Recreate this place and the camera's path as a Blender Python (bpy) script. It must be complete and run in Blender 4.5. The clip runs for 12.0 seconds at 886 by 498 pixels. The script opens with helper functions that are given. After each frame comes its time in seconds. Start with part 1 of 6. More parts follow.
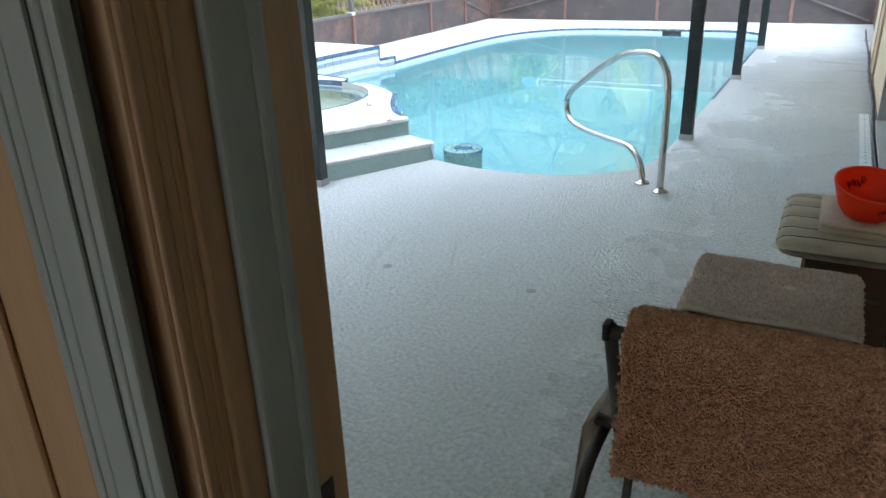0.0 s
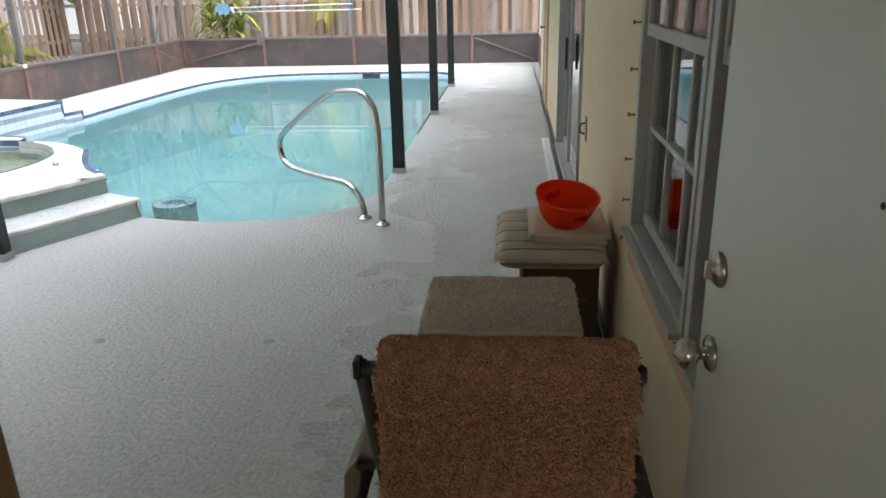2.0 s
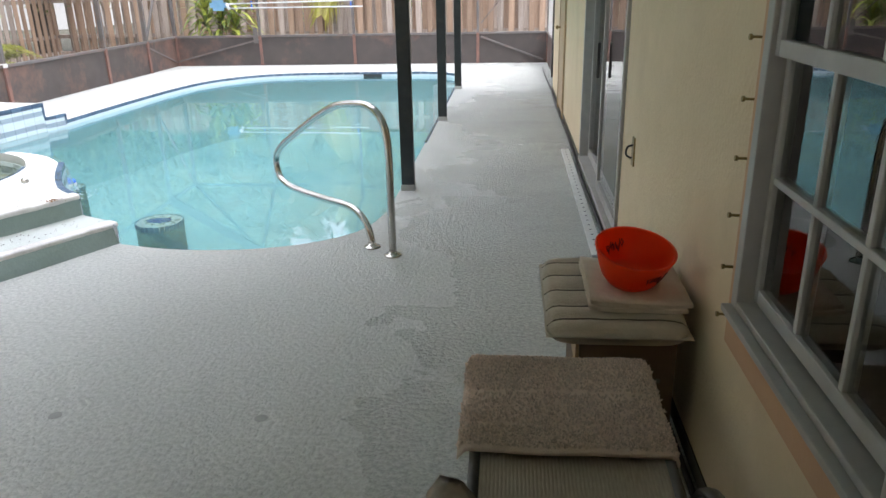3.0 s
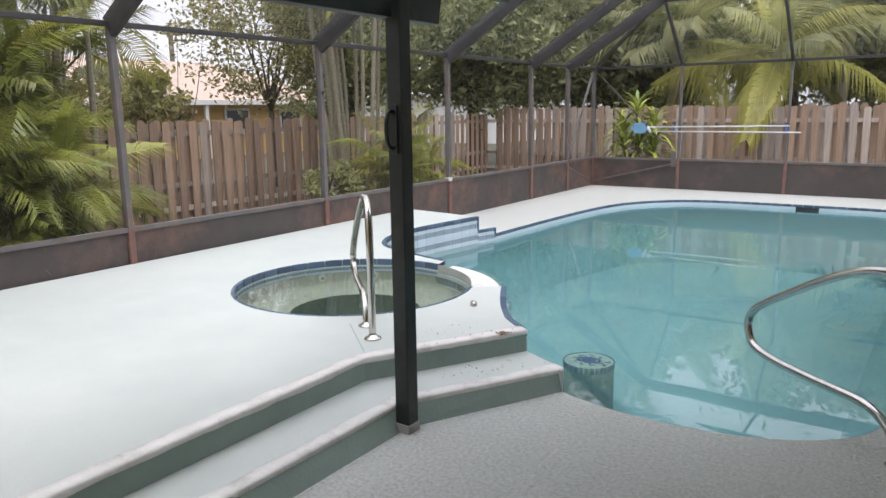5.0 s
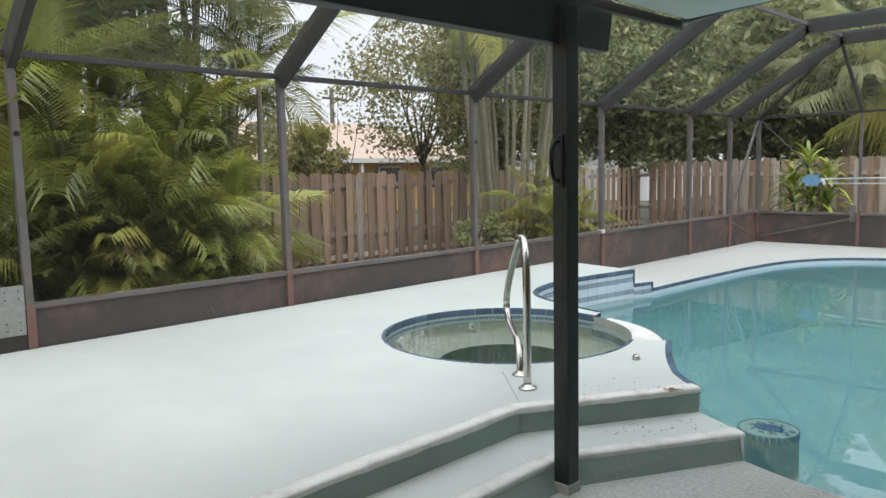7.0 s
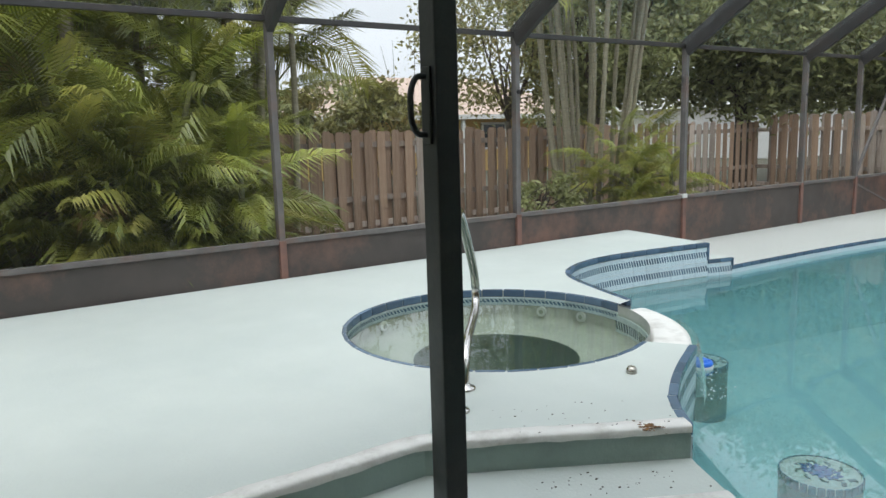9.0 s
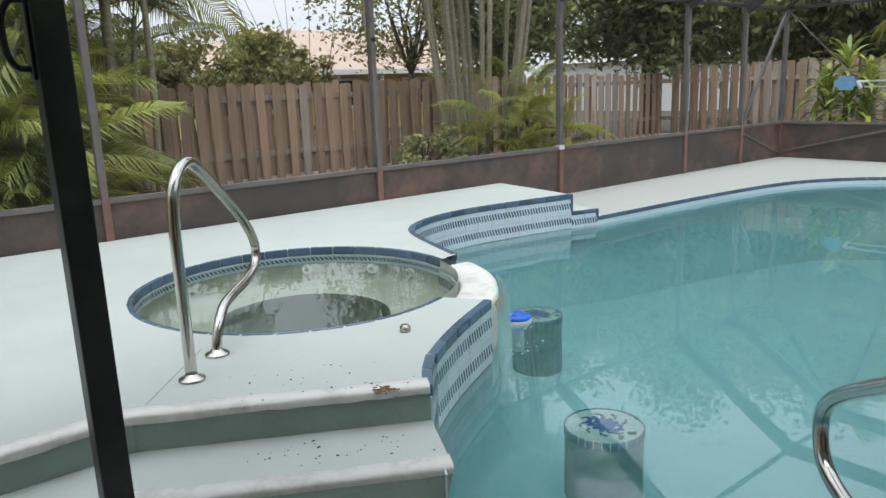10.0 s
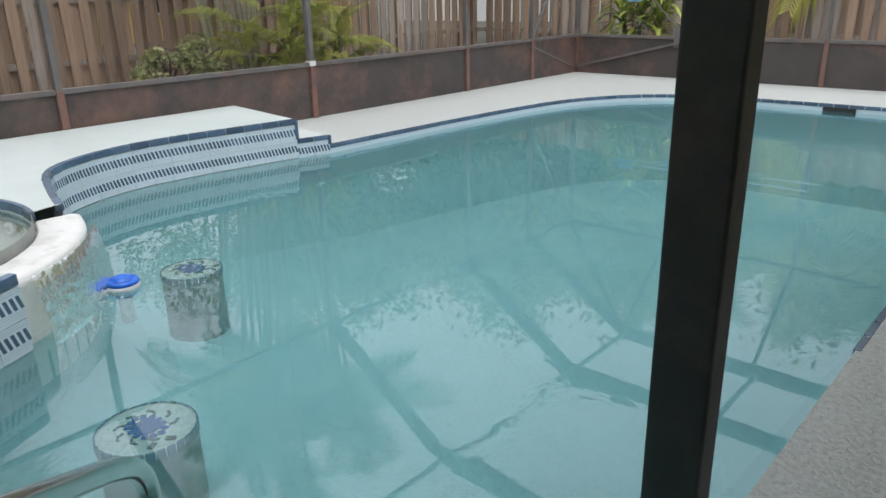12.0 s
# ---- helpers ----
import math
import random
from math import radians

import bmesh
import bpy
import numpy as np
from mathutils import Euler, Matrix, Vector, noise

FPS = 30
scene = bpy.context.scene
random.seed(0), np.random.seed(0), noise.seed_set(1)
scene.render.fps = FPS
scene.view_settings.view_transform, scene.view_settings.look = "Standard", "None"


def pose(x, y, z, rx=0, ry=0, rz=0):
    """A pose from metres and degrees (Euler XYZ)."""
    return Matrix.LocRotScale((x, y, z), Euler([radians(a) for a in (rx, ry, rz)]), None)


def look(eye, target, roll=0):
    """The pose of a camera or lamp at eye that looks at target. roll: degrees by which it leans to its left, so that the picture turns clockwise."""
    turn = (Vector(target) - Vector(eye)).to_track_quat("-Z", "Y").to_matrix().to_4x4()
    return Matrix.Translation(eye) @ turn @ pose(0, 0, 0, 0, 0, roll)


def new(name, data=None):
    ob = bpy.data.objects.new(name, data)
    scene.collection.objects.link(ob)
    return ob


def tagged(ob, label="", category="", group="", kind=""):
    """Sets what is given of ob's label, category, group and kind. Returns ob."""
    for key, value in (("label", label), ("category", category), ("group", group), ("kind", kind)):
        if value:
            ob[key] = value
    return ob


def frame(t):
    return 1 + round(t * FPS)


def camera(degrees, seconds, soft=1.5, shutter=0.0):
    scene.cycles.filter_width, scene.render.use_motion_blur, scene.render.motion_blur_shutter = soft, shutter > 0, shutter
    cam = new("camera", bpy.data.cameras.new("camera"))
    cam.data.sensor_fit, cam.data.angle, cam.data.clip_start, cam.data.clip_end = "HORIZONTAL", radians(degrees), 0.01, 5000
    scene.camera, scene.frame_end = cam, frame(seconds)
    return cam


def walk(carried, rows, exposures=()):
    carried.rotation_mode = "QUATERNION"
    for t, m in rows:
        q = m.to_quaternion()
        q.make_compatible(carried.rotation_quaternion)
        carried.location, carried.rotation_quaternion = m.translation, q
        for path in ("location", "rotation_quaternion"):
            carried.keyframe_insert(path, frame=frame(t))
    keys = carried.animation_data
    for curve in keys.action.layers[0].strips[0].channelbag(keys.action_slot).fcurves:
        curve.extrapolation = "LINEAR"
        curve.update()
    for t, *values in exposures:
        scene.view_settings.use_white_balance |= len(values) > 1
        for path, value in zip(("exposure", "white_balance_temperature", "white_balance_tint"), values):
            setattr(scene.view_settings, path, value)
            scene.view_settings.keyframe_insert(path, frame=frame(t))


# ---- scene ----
cam = camera(62.7, 12.0)
PATH = [
    (0, (0.362, -0.447, 1.662), (-0.513, 1.171, 0.892), -2.0),
    (0.5, (0.392, -0.477, 1.672), (-0.153, 1.311, 0.967), -2.1),
    (1, (0.397, -0.418, 1.664), (0.069, 1.431, 0.976), -1.8),
    (1.5, (0.366, -0.437, 1.646), (0.128, 1.43, 0.969), -1.7),
    (2, (0.325, -0.36, 1.61), (0.138, 1.512, 0.93), -1.5),
    (2.5, (0.259, -0.027, 1.609), (0.091, 1.842, 0.917), -1.3),
    (4.5, (-0.499, 0.851, 1.715), (-1.184, 2.643, 1.148), -0.4),
    (5, (-0.723, 0.877, 1.709), (-1.833, 2.497, 1.33), -0.8),
    (5.5, (-0.897, 0.879, 1.675), (-2.238, 2.346, 1.45), -1.3),
    (6, (-0.863, 0.898, 1.625), (-2.273, 2.302, 1.426), -1.5),
    (6.5, (-0.838, 0.942, 1.584), (-2.258, 2.337, 1.39), -1.5),
    (7, (-0.929, 0.988, 1.575), (-2.352, 2.377, 1.362), -1.2),
    (9, (-1.038, 2.488, 1.529), (-2.674, 3.594, 1.21), -1.6),
    (9.5, (-0.891, 2.936, 1.47), (-2.494, 4.068, 1.086), -1.6),
    (10, (-0.708, 3.347, 1.436), (-2.239, 4.558, 0.999), -2.1),
    (10.5, (-0.538, 3.737, 1.412), (-1.990, 5.024, 0.926), -1.8),
    (11, (-0.465, 4.205, 1.385), (-1.850, 5.559, 0.832), -1.8),
    (11.5, (-0.318, 4.600, 1.365), (-1.609, 5.984, 0.758), -1.7),
    (12, (-0.262, 5.002, 1.385), (-1.525, 6.398, 0.713), -1.3),
]
walk(cam, [(t, look(eye, target, roll)) for t, eye, target, roll in PATH],
     exposures=[(0,1.32,5600,9),(0.5,1.28,6250,12),(1.0,1.08,6450,13),(2.0,1.0,6400,14),(2.5,1.05,6400,14),(4.5,0.47,6500,15),(5.5,0.08,6560,14),(7,0.06,6480,7),(9,-0.03,6380,4),(12,-0.06,6450,9)])

# ---- world and light: a bright overcast day ----
world = bpy.data.worlds.new("overcast_sky")
scene.world = world
world.use_nodes = True
wn, wl = world.node_tree.nodes, world.node_tree.links
for n in list(wn):
    wn.remove(n)
w_out = wn.new("ShaderNodeOutputWorld")
w_bg = wn.new("ShaderNodeBackground")
w_sky = wn.new("ShaderNodeTexSky")
w_sky.sky_type = 'NISHITA'
w_sky.sun_disc = False
w_sky.sun_elevation = radians(72)
w_sky.sun_rotation = radians(129)
w_hsv = wn.new("ShaderNodeHueSaturation")
w_hsv.inputs["Saturation"].default_value = 0.10
w_mix = wn.new("ShaderNodeMix")
w_mix.data_type = 'RGBA'
w_mix.inputs["Factor"].default_value = 0.8
w_mix.inputs["B"].default_value = (7.3, 7.55, 8.3, 1)
w_bg.inputs["Strength"].default_value = 0.15
wl.new(w_sky.outputs["Color"], w_hsv.inputs["Color"])
wl.new(w_hsv.outputs["Color"], w_mix.inputs["A"])
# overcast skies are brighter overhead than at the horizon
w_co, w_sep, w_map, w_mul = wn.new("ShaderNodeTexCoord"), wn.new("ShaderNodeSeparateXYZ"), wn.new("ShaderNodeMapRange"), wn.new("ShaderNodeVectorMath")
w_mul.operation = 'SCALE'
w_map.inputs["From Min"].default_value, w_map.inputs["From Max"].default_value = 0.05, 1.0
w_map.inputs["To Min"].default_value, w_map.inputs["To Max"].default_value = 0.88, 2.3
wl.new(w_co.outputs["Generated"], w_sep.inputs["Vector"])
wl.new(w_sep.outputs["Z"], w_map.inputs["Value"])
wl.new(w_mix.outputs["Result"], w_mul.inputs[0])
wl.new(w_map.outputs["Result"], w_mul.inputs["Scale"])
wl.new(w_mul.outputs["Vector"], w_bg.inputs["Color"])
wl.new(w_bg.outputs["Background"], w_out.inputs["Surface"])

sun = new("sun", bpy.data.lights.new("sun", 'SUN'))
sun.data.energy = 1.5
sun.data.angle = radians(45)
sun.data.color = (1.0, 0.97, 0.92)
sun.matrix_world = look((0, 0, 20), (-5.0, 4.0, 0))

# added fill lamp at an assumed, unseen rear window, brightening room and jamb
room = new("unseen_window_fill", bpy.data.lights.new("unseen_window_fill", 'AREA'))
room.data.shape, room.data.size, room.data.size_y, room.data.energy = 'RECTANGLE', 1.8, 1.2, 6.5
room.data.color = (1.0, 0.92, 0.80)
room.matrix_world = look((-0.3, -4.02, 1.5), (-0.1, 0.0, 1.3))

# ---- materials ----
def mat(name, colour, rough=0.6, metal=0.0, second=None, scale=6.0, mix=0.5, bump=0.0, bump_scale=40.0,
        stretch=(1, 1, 1), stain=None, stain_scale=1.2, stain_amount=0.4, per_object=0.0, spec=0.5, rough_var=0.0,
        detail=6.0, trans=0.0, island=0.0, bump_dist=0.01):
    """A procedural surface: base colour varied by two noises, optional stains, bump and roughness variation."""
    m = bpy.data.materials.new(name)
    m.use_nodes = True
    nt, b = m.node_tree, m.node_tree.nodes["Principled BSDF"]
    N, L = nt.nodes, nt.links
    co = N.new("ShaderNodeTexCoord")
    mp = N.new("ShaderNodeMapping")
    mp.inputs["Scale"].default_value = stretch
    L.new(co.outputs["Object"], mp.inputs["Vector"])
    second = second or tuple(c * 0.8 for c in colour)

    def noise_tex(sc, det=detail, rough_=0.6):
        n = N.new("ShaderNodeTexNoise")
        n.inputs["Scale"].default_value, n.inputs["Detail"].default_value = sc, det
        n.inputs["Roughness"].default_value = rough_
        L.new(mp.outputs["Vector"], n.inputs["Vector"])
        return n.outputs["Fac"]

    def ramp(fac, lo, hi):
        r = N.new("ShaderNodeMapRange")
        r.inputs["From Min"].default_value, r.inputs["From Max"].default_value = lo, hi
        L.new(fac, r.inputs["Value"])
        return r.outputs["Result"]

    def blend(fac, a, b_, kind='MIX'):
        x = N.new("ShaderNodeMix")
        x.data_type, x.blend_type = 'RGBA', kind
        for sock, val in (("Factor", fac), ("A", a), ("B", b_)):
            if isinstance(val, (int, float)):
                x.inputs[sock].default_value = val
            elif isinstance(val, tuple):
                x.inputs[sock].default_value = (*val, 1)
            else:
                L.new(val, x.inputs[sock])
        return x.outputs["Result"]

    def times(fac, k):
        x = N.new("ShaderNodeMath")
        x.operation = 'MULTIPLY'
        L.new(fac, x.inputs[0])
        x.inputs[1].default_value = k
        return x.outputs["Value"]

    f1 = ramp(noise_tex(scale), 0.3, 0.7)
    col = blend(times(f1, mix * 2 if mix < 0.5 else 1.0), colour, second)
    if stain:
        col = blend(times(ramp(noise_tex(stain_scale, 8.0, 0.7), 0.5, 0.68), stain_amount), col, stain)
    if per_object or island:
        src = N.new("ShaderNodeObjectInfo").outputs["Random"] if per_object else N.new("ShaderNodeNewGeometry").outputs["Random Per Island"]
        amt = per_object or island
        r = N.new("ShaderNodeMapRange")
        r.inputs["To Min"].default_value, r.inputs["To Max"].default_value = 1 - amt, 1 + amt
        L.new(src, r.inputs["Value"])
        h = N.new("ShaderNodeHueSaturation")
        L.new(r.outputs["Result"], h.inputs["Value"])
        L.new(col, h.inputs["Color"])
        col = h.outputs["Color"]
    L.new(col, b.inputs["Base Color"])
    b.inputs["Roughness"].default_value, b.inputs["Metallic"].default_value = rough, metal
    b.inputs["Specular IOR Level"].default_value = spec
    if rough_var:
        rr = N.new("ShaderNodeMapRange")
        rr.inputs["From Min"].default_value, rr.inputs["From Max"].default_value = 0.35, 0.65
        rr.inputs["To Min"].default_value, rr.inputs["To Max"].default_value = max(0.03, rough - rough_var), min(1, rough + rough_var)
        L.new(noise_tex(scale * 0.35), rr.inputs["Value"])
        L.new(rr.outputs["Result"], b.inputs["Roughness"])
    if bump:
        bp = N.new("ShaderNodeBump")
        bp.inputs["Strength"].default_value, bp.inputs["Distance"].default_value = bump, bump_dist
        L.new(noise_tex(bump_scale, 4.0), bp.inputs["Height"])
        L.new(bp.outputs["Normal"], b.inputs["Normal"])
    if trans:
        tl = N.new("ShaderNodeBsdfTranslucent")
        L.new(col, tl.inputs["Color"])
        ms = N.new("ShaderNodeMixShader")
        ms.inputs["Fac"].default_value = trans
        L.new(b.outputs["BSDF"], ms.inputs[1])
        L.new(tl.outputs["BSDF"], ms.inputs[2])
        L.new(ms.outputs["Shader"], N["Material Output"].inputs["Surface"])
    return m


def film_mat(name, tint, gloss_ior, rough, bump, bump_scale, gloss_tint=(1, 1, 1), cover=0.0, cover_colour=(0.1, 0.1, 0.1), ripples=False):
    """A clear sheet (water, glass): see-through with a Fresnel gloss; cover: share of opaque fibres."""
    m = bpy.data.materials.new(name)
    m.use_nodes = True
    nt = m.node_tree
    N, L = nt.nodes, nt.links
    N.remove(N["Principled BSDF"])
    tr, gl, fr, ms = (N.new("ShaderNodeBsdfTransparent"), N.new("ShaderNodeBsdfGlossy"), N.new("ShaderNodeFresnel"),
                      N.new("ShaderNodeMixShader"))
    tr.inputs["Color"].default_value, gl.inputs["Color"].default_value = (*tint, 1), (*gloss_tint, 1)
    gl.inputs["Roughness"].default_value, fr.inputs["IOR"].default_value = rough, gloss_ior
    if bump:
        bp, no, co = N.new("ShaderNodeBump"), N.new("ShaderNodeTexNoise"), N.new("ShaderNodeTexCoord")
        no.inputs["Scale"].default_value, no.inputs["Detail"].default_value = bump_scale, 3.0
        bp.inputs["Strength"].default_value, bp.inputs["Distance"].default_value = bump, 0.02
        L.new(co.outputs["Object"], no.inputs["Vector"])
        L.new(no.outputs["Fac"], bp.inputs["Height"])
        if ripples:
            # small ripples in a few patches on otherwise calm water
            fine, patch, keep, mul, b2 = (N.new("ShaderNodeTexNoise"), N.new("ShaderNodeTexNoise"), N.new("ShaderNodeMapRange"),
                                          N.new("ShaderNodeMath"), N.new("ShaderNodeBump"))
            fine.inputs["Scale"].default_value, patch.inputs["Scale"].default_value = 9.0, 0.8
            fine.inputs["Detail"].default_value = 2.0
            keep.inputs["From Min"].default_value, keep.inputs["From Max"].default_value = 0.54, 0.68
            mul.operation = 'MULTIPLY'
            for nd in (fine, patch):
                L.new(co.outputs["Object"], nd.inputs["Vector"])
            L.new(patch.outputs["Fac"], keep.inputs["Value"])
            L.new(keep.outputs["Result"], mul.inputs[0])
            L.new(fine.outputs["Fac"], mul.inputs[1])
            L.new(mul.outputs["Value"], b2.inputs["Height"])
            b2.inputs["Strength"].default_value, b2.inputs["Distance"].default_value = 0.16, 0.02
            L.new(bp.outputs["Normal"], b2.inputs["Normal"])
            bp = b2
        L.new(bp.outputs["Normal"], gl.inputs["Normal"])
        L.new(bp.outputs["Normal"], fr.inputs["Normal"])
    L.new(fr.outputs["Fac"], ms.inputs["Fac"])
    L.new(tr.outputs["BSDF"], ms.inputs[1])
    L.new(gl.outputs["BSDF"], ms.inputs[2])
    last = ms
    if cover:
        df, m2 = N.new("ShaderNodeBsdfDiffuse"), N.new("ShaderNodeMixShader")
        df.inputs["Color"].default_value = (*cover_colour, 1)
        m2.inputs["Fac"].default_value = cover
        L.new(df.outputs["BSDF"], m2.inputs[2])
        if ripples:
            L.new(tr.outputs["BSDF"], m2.inputs[1])
            L.new(m2.outputs["Shader"], ms.inputs[1])
        else:
            L.new(ms.outputs["Shader"], m2.inputs[1])
            last = m2
    L.new(last.outputs["Shader"], N["Material Output"].inputs["Surface"])
    return m


M_DECK = mat("painted_concrete", (0.69, 0.70, 0.665), 0.36, second=(0.45, 0.47, 0.44), scale=48.0, detail=3.0, bump=1.0, bump_scale=48.0,
             stain=(0.48, 0.49, 0.46), stain_scale=0.30, stain_amount=0.08, rough_var=0.0, bump_dist=0.02)


def dampen(m, edge0, edge1):
    """Rain-damp concrete: wetter (darker, glossier) towards the house, in ragged patches."""
    N, L = m.node_tree.nodes, m.node_tree.links
    b = N["Principled BSDF"]
    co, no, sep, rx, ad, rr, dk, mx = (N.new("ShaderNodeTexCoord"), N.new("ShaderNodeTexNoise"), N.new("ShaderNodeSeparateXYZ"), N.new("ShaderNodeMapRange"),
                                       N.new("ShaderNodeMath"), N.new("ShaderNodeMapRange"), N.new("ShaderNodeMapRange"), N.new("ShaderNodeMix"))
    L.new(co.outputs["Object"], no.inputs["Vector"])
    L.new(co.outputs["Object"], sep.inputs["Vector"])
    no.inputs["Scale"].default_value, no.inputs["Detail"].default_value, no.inputs["Roughness"].default_value = 0.7, 6.0, 0.55
    rx.inputs["From Min"].default_value, rx.inputs["From Max"].default_value = edge0, edge1
    rx.inputs["To Min"].default_value, rx.inputs["To Max"].default_value = -0.45, 0.35
    L.new(sep.outputs["X"], rx.inputs["Value"])
    ad.operation = 'ADD'
    L.new(no.outputs["Fac"], ad.inputs[0])
    L.new(rx.outputs["Result"], ad.inputs[1])
    rr.inputs["From Min"].default_value, rr.inputs["From Max"].default_value = 0.2, 0.9
    rr.inputs["To Min"].default_value, rr.inputs["To Max"].default_value = 0.42, 0.19
    L.new(ad.outputs["Value"], rr.inputs["Value"])
    # thin puddles lying in streaks across the walkway along the house
    mp, pn, pk, px, pm, pr = (N.new("ShaderNodeMapping"), N.new("ShaderNodeTexNoise"), N.new("ShaderNodeMapRange"), N.new("ShaderNodeMapRange"),
                              N.new("ShaderNodeMath"), N.new("ShaderNodeMix"))
    mp.inputs["Scale"].default_value = (1.3, 4.2, 1.0)
    L.new(co.outputs["Object"], mp.inputs["Vector"])
    L.new(mp.outputs["Vector"], pn.inputs["Vector"])
    pn.inputs["Scale"].default_value, pn.inputs["Detail"].default_value = 1.0, 4.0
    pk.inputs["From Min"].default_value, pk.inputs["From Max"].default_value = 0.50, 0.72
    L.new(pn.outputs["Fac"], pk.inputs["Value"])
    px.inputs["From Min"].default_value, px.inputs["From Max"].default_value = -0.5, 0.6
    L.new(sep.outputs["X"], px.inputs["Value"])
    pm.operation = 'MULTIPLY'
    L.new(pk.outputs["Result"], pm.inputs[0])
    L.new(px.outputs["Result"], pm.inputs[1])
    L.new(pm.outputs["Value"], pr.inputs["Factor"])
    L.new(rr.outputs["Result"], pr.inputs["A"])
    pr.inputs["B"].default_value = 0.07
    L.new(pr.outputs["Result"], b.inputs["Roughness"])
    still, bump_node = N.new("ShaderNodeMapRange"), b.inputs["Normal"].links[0].from_node
    still.inputs["To Min"].default_value, still.inputs["To Max"].default_value = 1.0, 0.06
    L.new(pm.outputs["Value"], still.inputs["Value"])
    L.new(still.outputs["Result"], bump_node.inputs["Strength"])
    dk.inputs["From Min"].default_value, dk.inputs["From Max"].default_value = 0.2, 0.9
    dk.inputs["To Min"].default_value, dk.inputs["To Max"].default_value = 0.0, 0.45
    L.new(ad.outputs["Value"], dk.inputs["Value"])
    mx.data_type, mx.blend_type = 'RGBA', 'MULTIPLY'
    mx.inputs["B"].default_value = (0.60, 0.63, 0.61, 1)
    L.new(dk.outputs["Result"], mx.inputs["Factor"])
    L.new(b.inputs["Base Color"].links[0].from_socket, mx.inputs["A"])
    L.new(mx.outputs["Result"], b.inputs["Base Color"])


dampen(M_DECK, -3.4, 0.6)
M_RAISED = mat("painted_concrete_smooth", (0.575, 0.615, 0.585), 0.55, second=(0.52, 0.565, 0.54), scale=1.6, bump=0.25, bump_scale=60.0,
               stain=(0.52, 0.56, 0.53), stain_scale=0.7, stain_amount=0.4, rough_var=0.15)
# a darker grey-green than the treads, also used for the sawn joints
M_RISER = mat("riser_grey_green", (0.33, 0.42, 0.38), 0.6, second=(0.28, 0.36, 0.33), scale=4, bump=0.3, bump_scale=50,
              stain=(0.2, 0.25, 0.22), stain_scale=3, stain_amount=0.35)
M_NOSING = mat("white_edge_paint", (0.80, 0.79, 0.76), 0.55, second=(0.74, 0.72, 0.69), scale=9, bump=0.5, bump_scale=35,
               stain=(0.35, 0.33, 0.29), stain_scale=5, stain_amount=0.5)
M_PLASTER = mat("pool_plaster", (0.37, 0.56, 0.565), 0.8, second=(0.31, 0.49, 0.50), scale=1.2, bump=0.2, bump_scale=90,
                stain=(0.10, 0.22, 0.23), stain_scale=70, stain_amount=0.7)
M_SPA = mat("spa_plaster", (0.42, 0.43, 0.40), 0.8, second=(0.34, 0.36, 0.335), scale=5, bump=0.3, bump_scale=60,
            stain=(0.25, 0.28, 0.22), stain_scale=12, stain_amount=0.4)
# shade down in the spa well, put into a darker plaster colour
M_SPAWELLSHADE = mat("spa_plaster_well_shade", (0.10, 0.15, 0.14), 0.8, scale=4)
M_TILE = mat("white_glazed_tile", (0.70, 0.77, 0.82), 0.18, second=(0.64, 0.72, 0.78), scale=4, per_object=0.05)
M_TILEBLUE = mat("blue_glazed_tile", (0.095, 0.15, 0.225), 0.2, second=(0.065, 0.105, 0.165), scale=9, per_object=0.25)
M_GROUT = mat("grout", (0.62, 0.64, 0.63), 0.9, scale=20)
M_BRONZE = mat("dark_bronze_aluminium", (0.050, 0.047, 0.046), 0.5, second=(0.036, 0.034, 0.034), scale=8, stain=(0.09, 0.06, 0.045),
               stain_scale=4, stain_amount=0.3, rough_var=0.1)
M_BRONZE_OLD = mat("weathered_bronze_aluminium", (0.17, 0.155, 0.15), 0.6, second=(0.12, 0.11, 0.105), scale=6, stain=(0.24, 0.13, 0.09),
                   stain_scale=2.5, stain_amount=0.5, rough_var=0.1)
M_BLACKPOST = mat("black_painted_steel", (0.020, 0.026, 0.025), 0.45, second=(0.012, 0.016, 0.016), scale=10, stain=(0.06, 0.05, 0.045),
                  stain_scale=6, stain_amount=0.5, bump=0.15, bump_scale=25)
M_KICK = mat("kick_plate", (0.085, 0.070, 0.064), 0.6, second=(0.062, 0.053, 0.050), scale=2.2, stain=(0.34, 0.17, 0.12), stain_scale=0.9,
             stain_amount=0.45, rough_var=0.15)
M_RUST = mat("rusty_post_foot", (0.26, 0.13, 0.10), 0.75, second=(0.17, 0.10, 0.085), scale=7, stain=(0.10, 0.08, 0.075), stain_scale=3)
M_CHROME = mat("stainless_steel", (0.62, 0.60, 0.57), 0.16, 1.0, second=(0.56, 0.54, 0.51), scale=30, stretch=(1, 1, 0.1), rough_var=0.06)
M_WALL = mat("cream_stucco", (0.74, 0.61, 0.41), 0.85, second=(0.69, 0.56, 0.37), scale=2.5, bump=0.5, bump_scale=45,
             stain=(0.52, 0.42, 0.26), stain_scale=1.1, stain_amount=0.35)
M_PEACH = mat("peach_trim_paint", (0.62, 0.38, 0.22), 0.7, second=(0.56, 0.34, 0.20), scale=4, bump=0.3, bump_scale=50)
M_CEIL = mat("pale_green_soffit", (0.68, 0.735, 0.69), 0.8, second=(0.63, 0.685, 0.645), scale=2, bump=0.3, bump_scale=60,
             stain=(0.36, 0.40, 0.36), stain_scale=1.3, stain_amount=0.3)
M_WINFRAME = mat("grey_aluminium_window", (0.42, 0.41, 0.38), 0.45, second=(0.36, 0.35, 0.33), scale=12, rough_var=0.1)
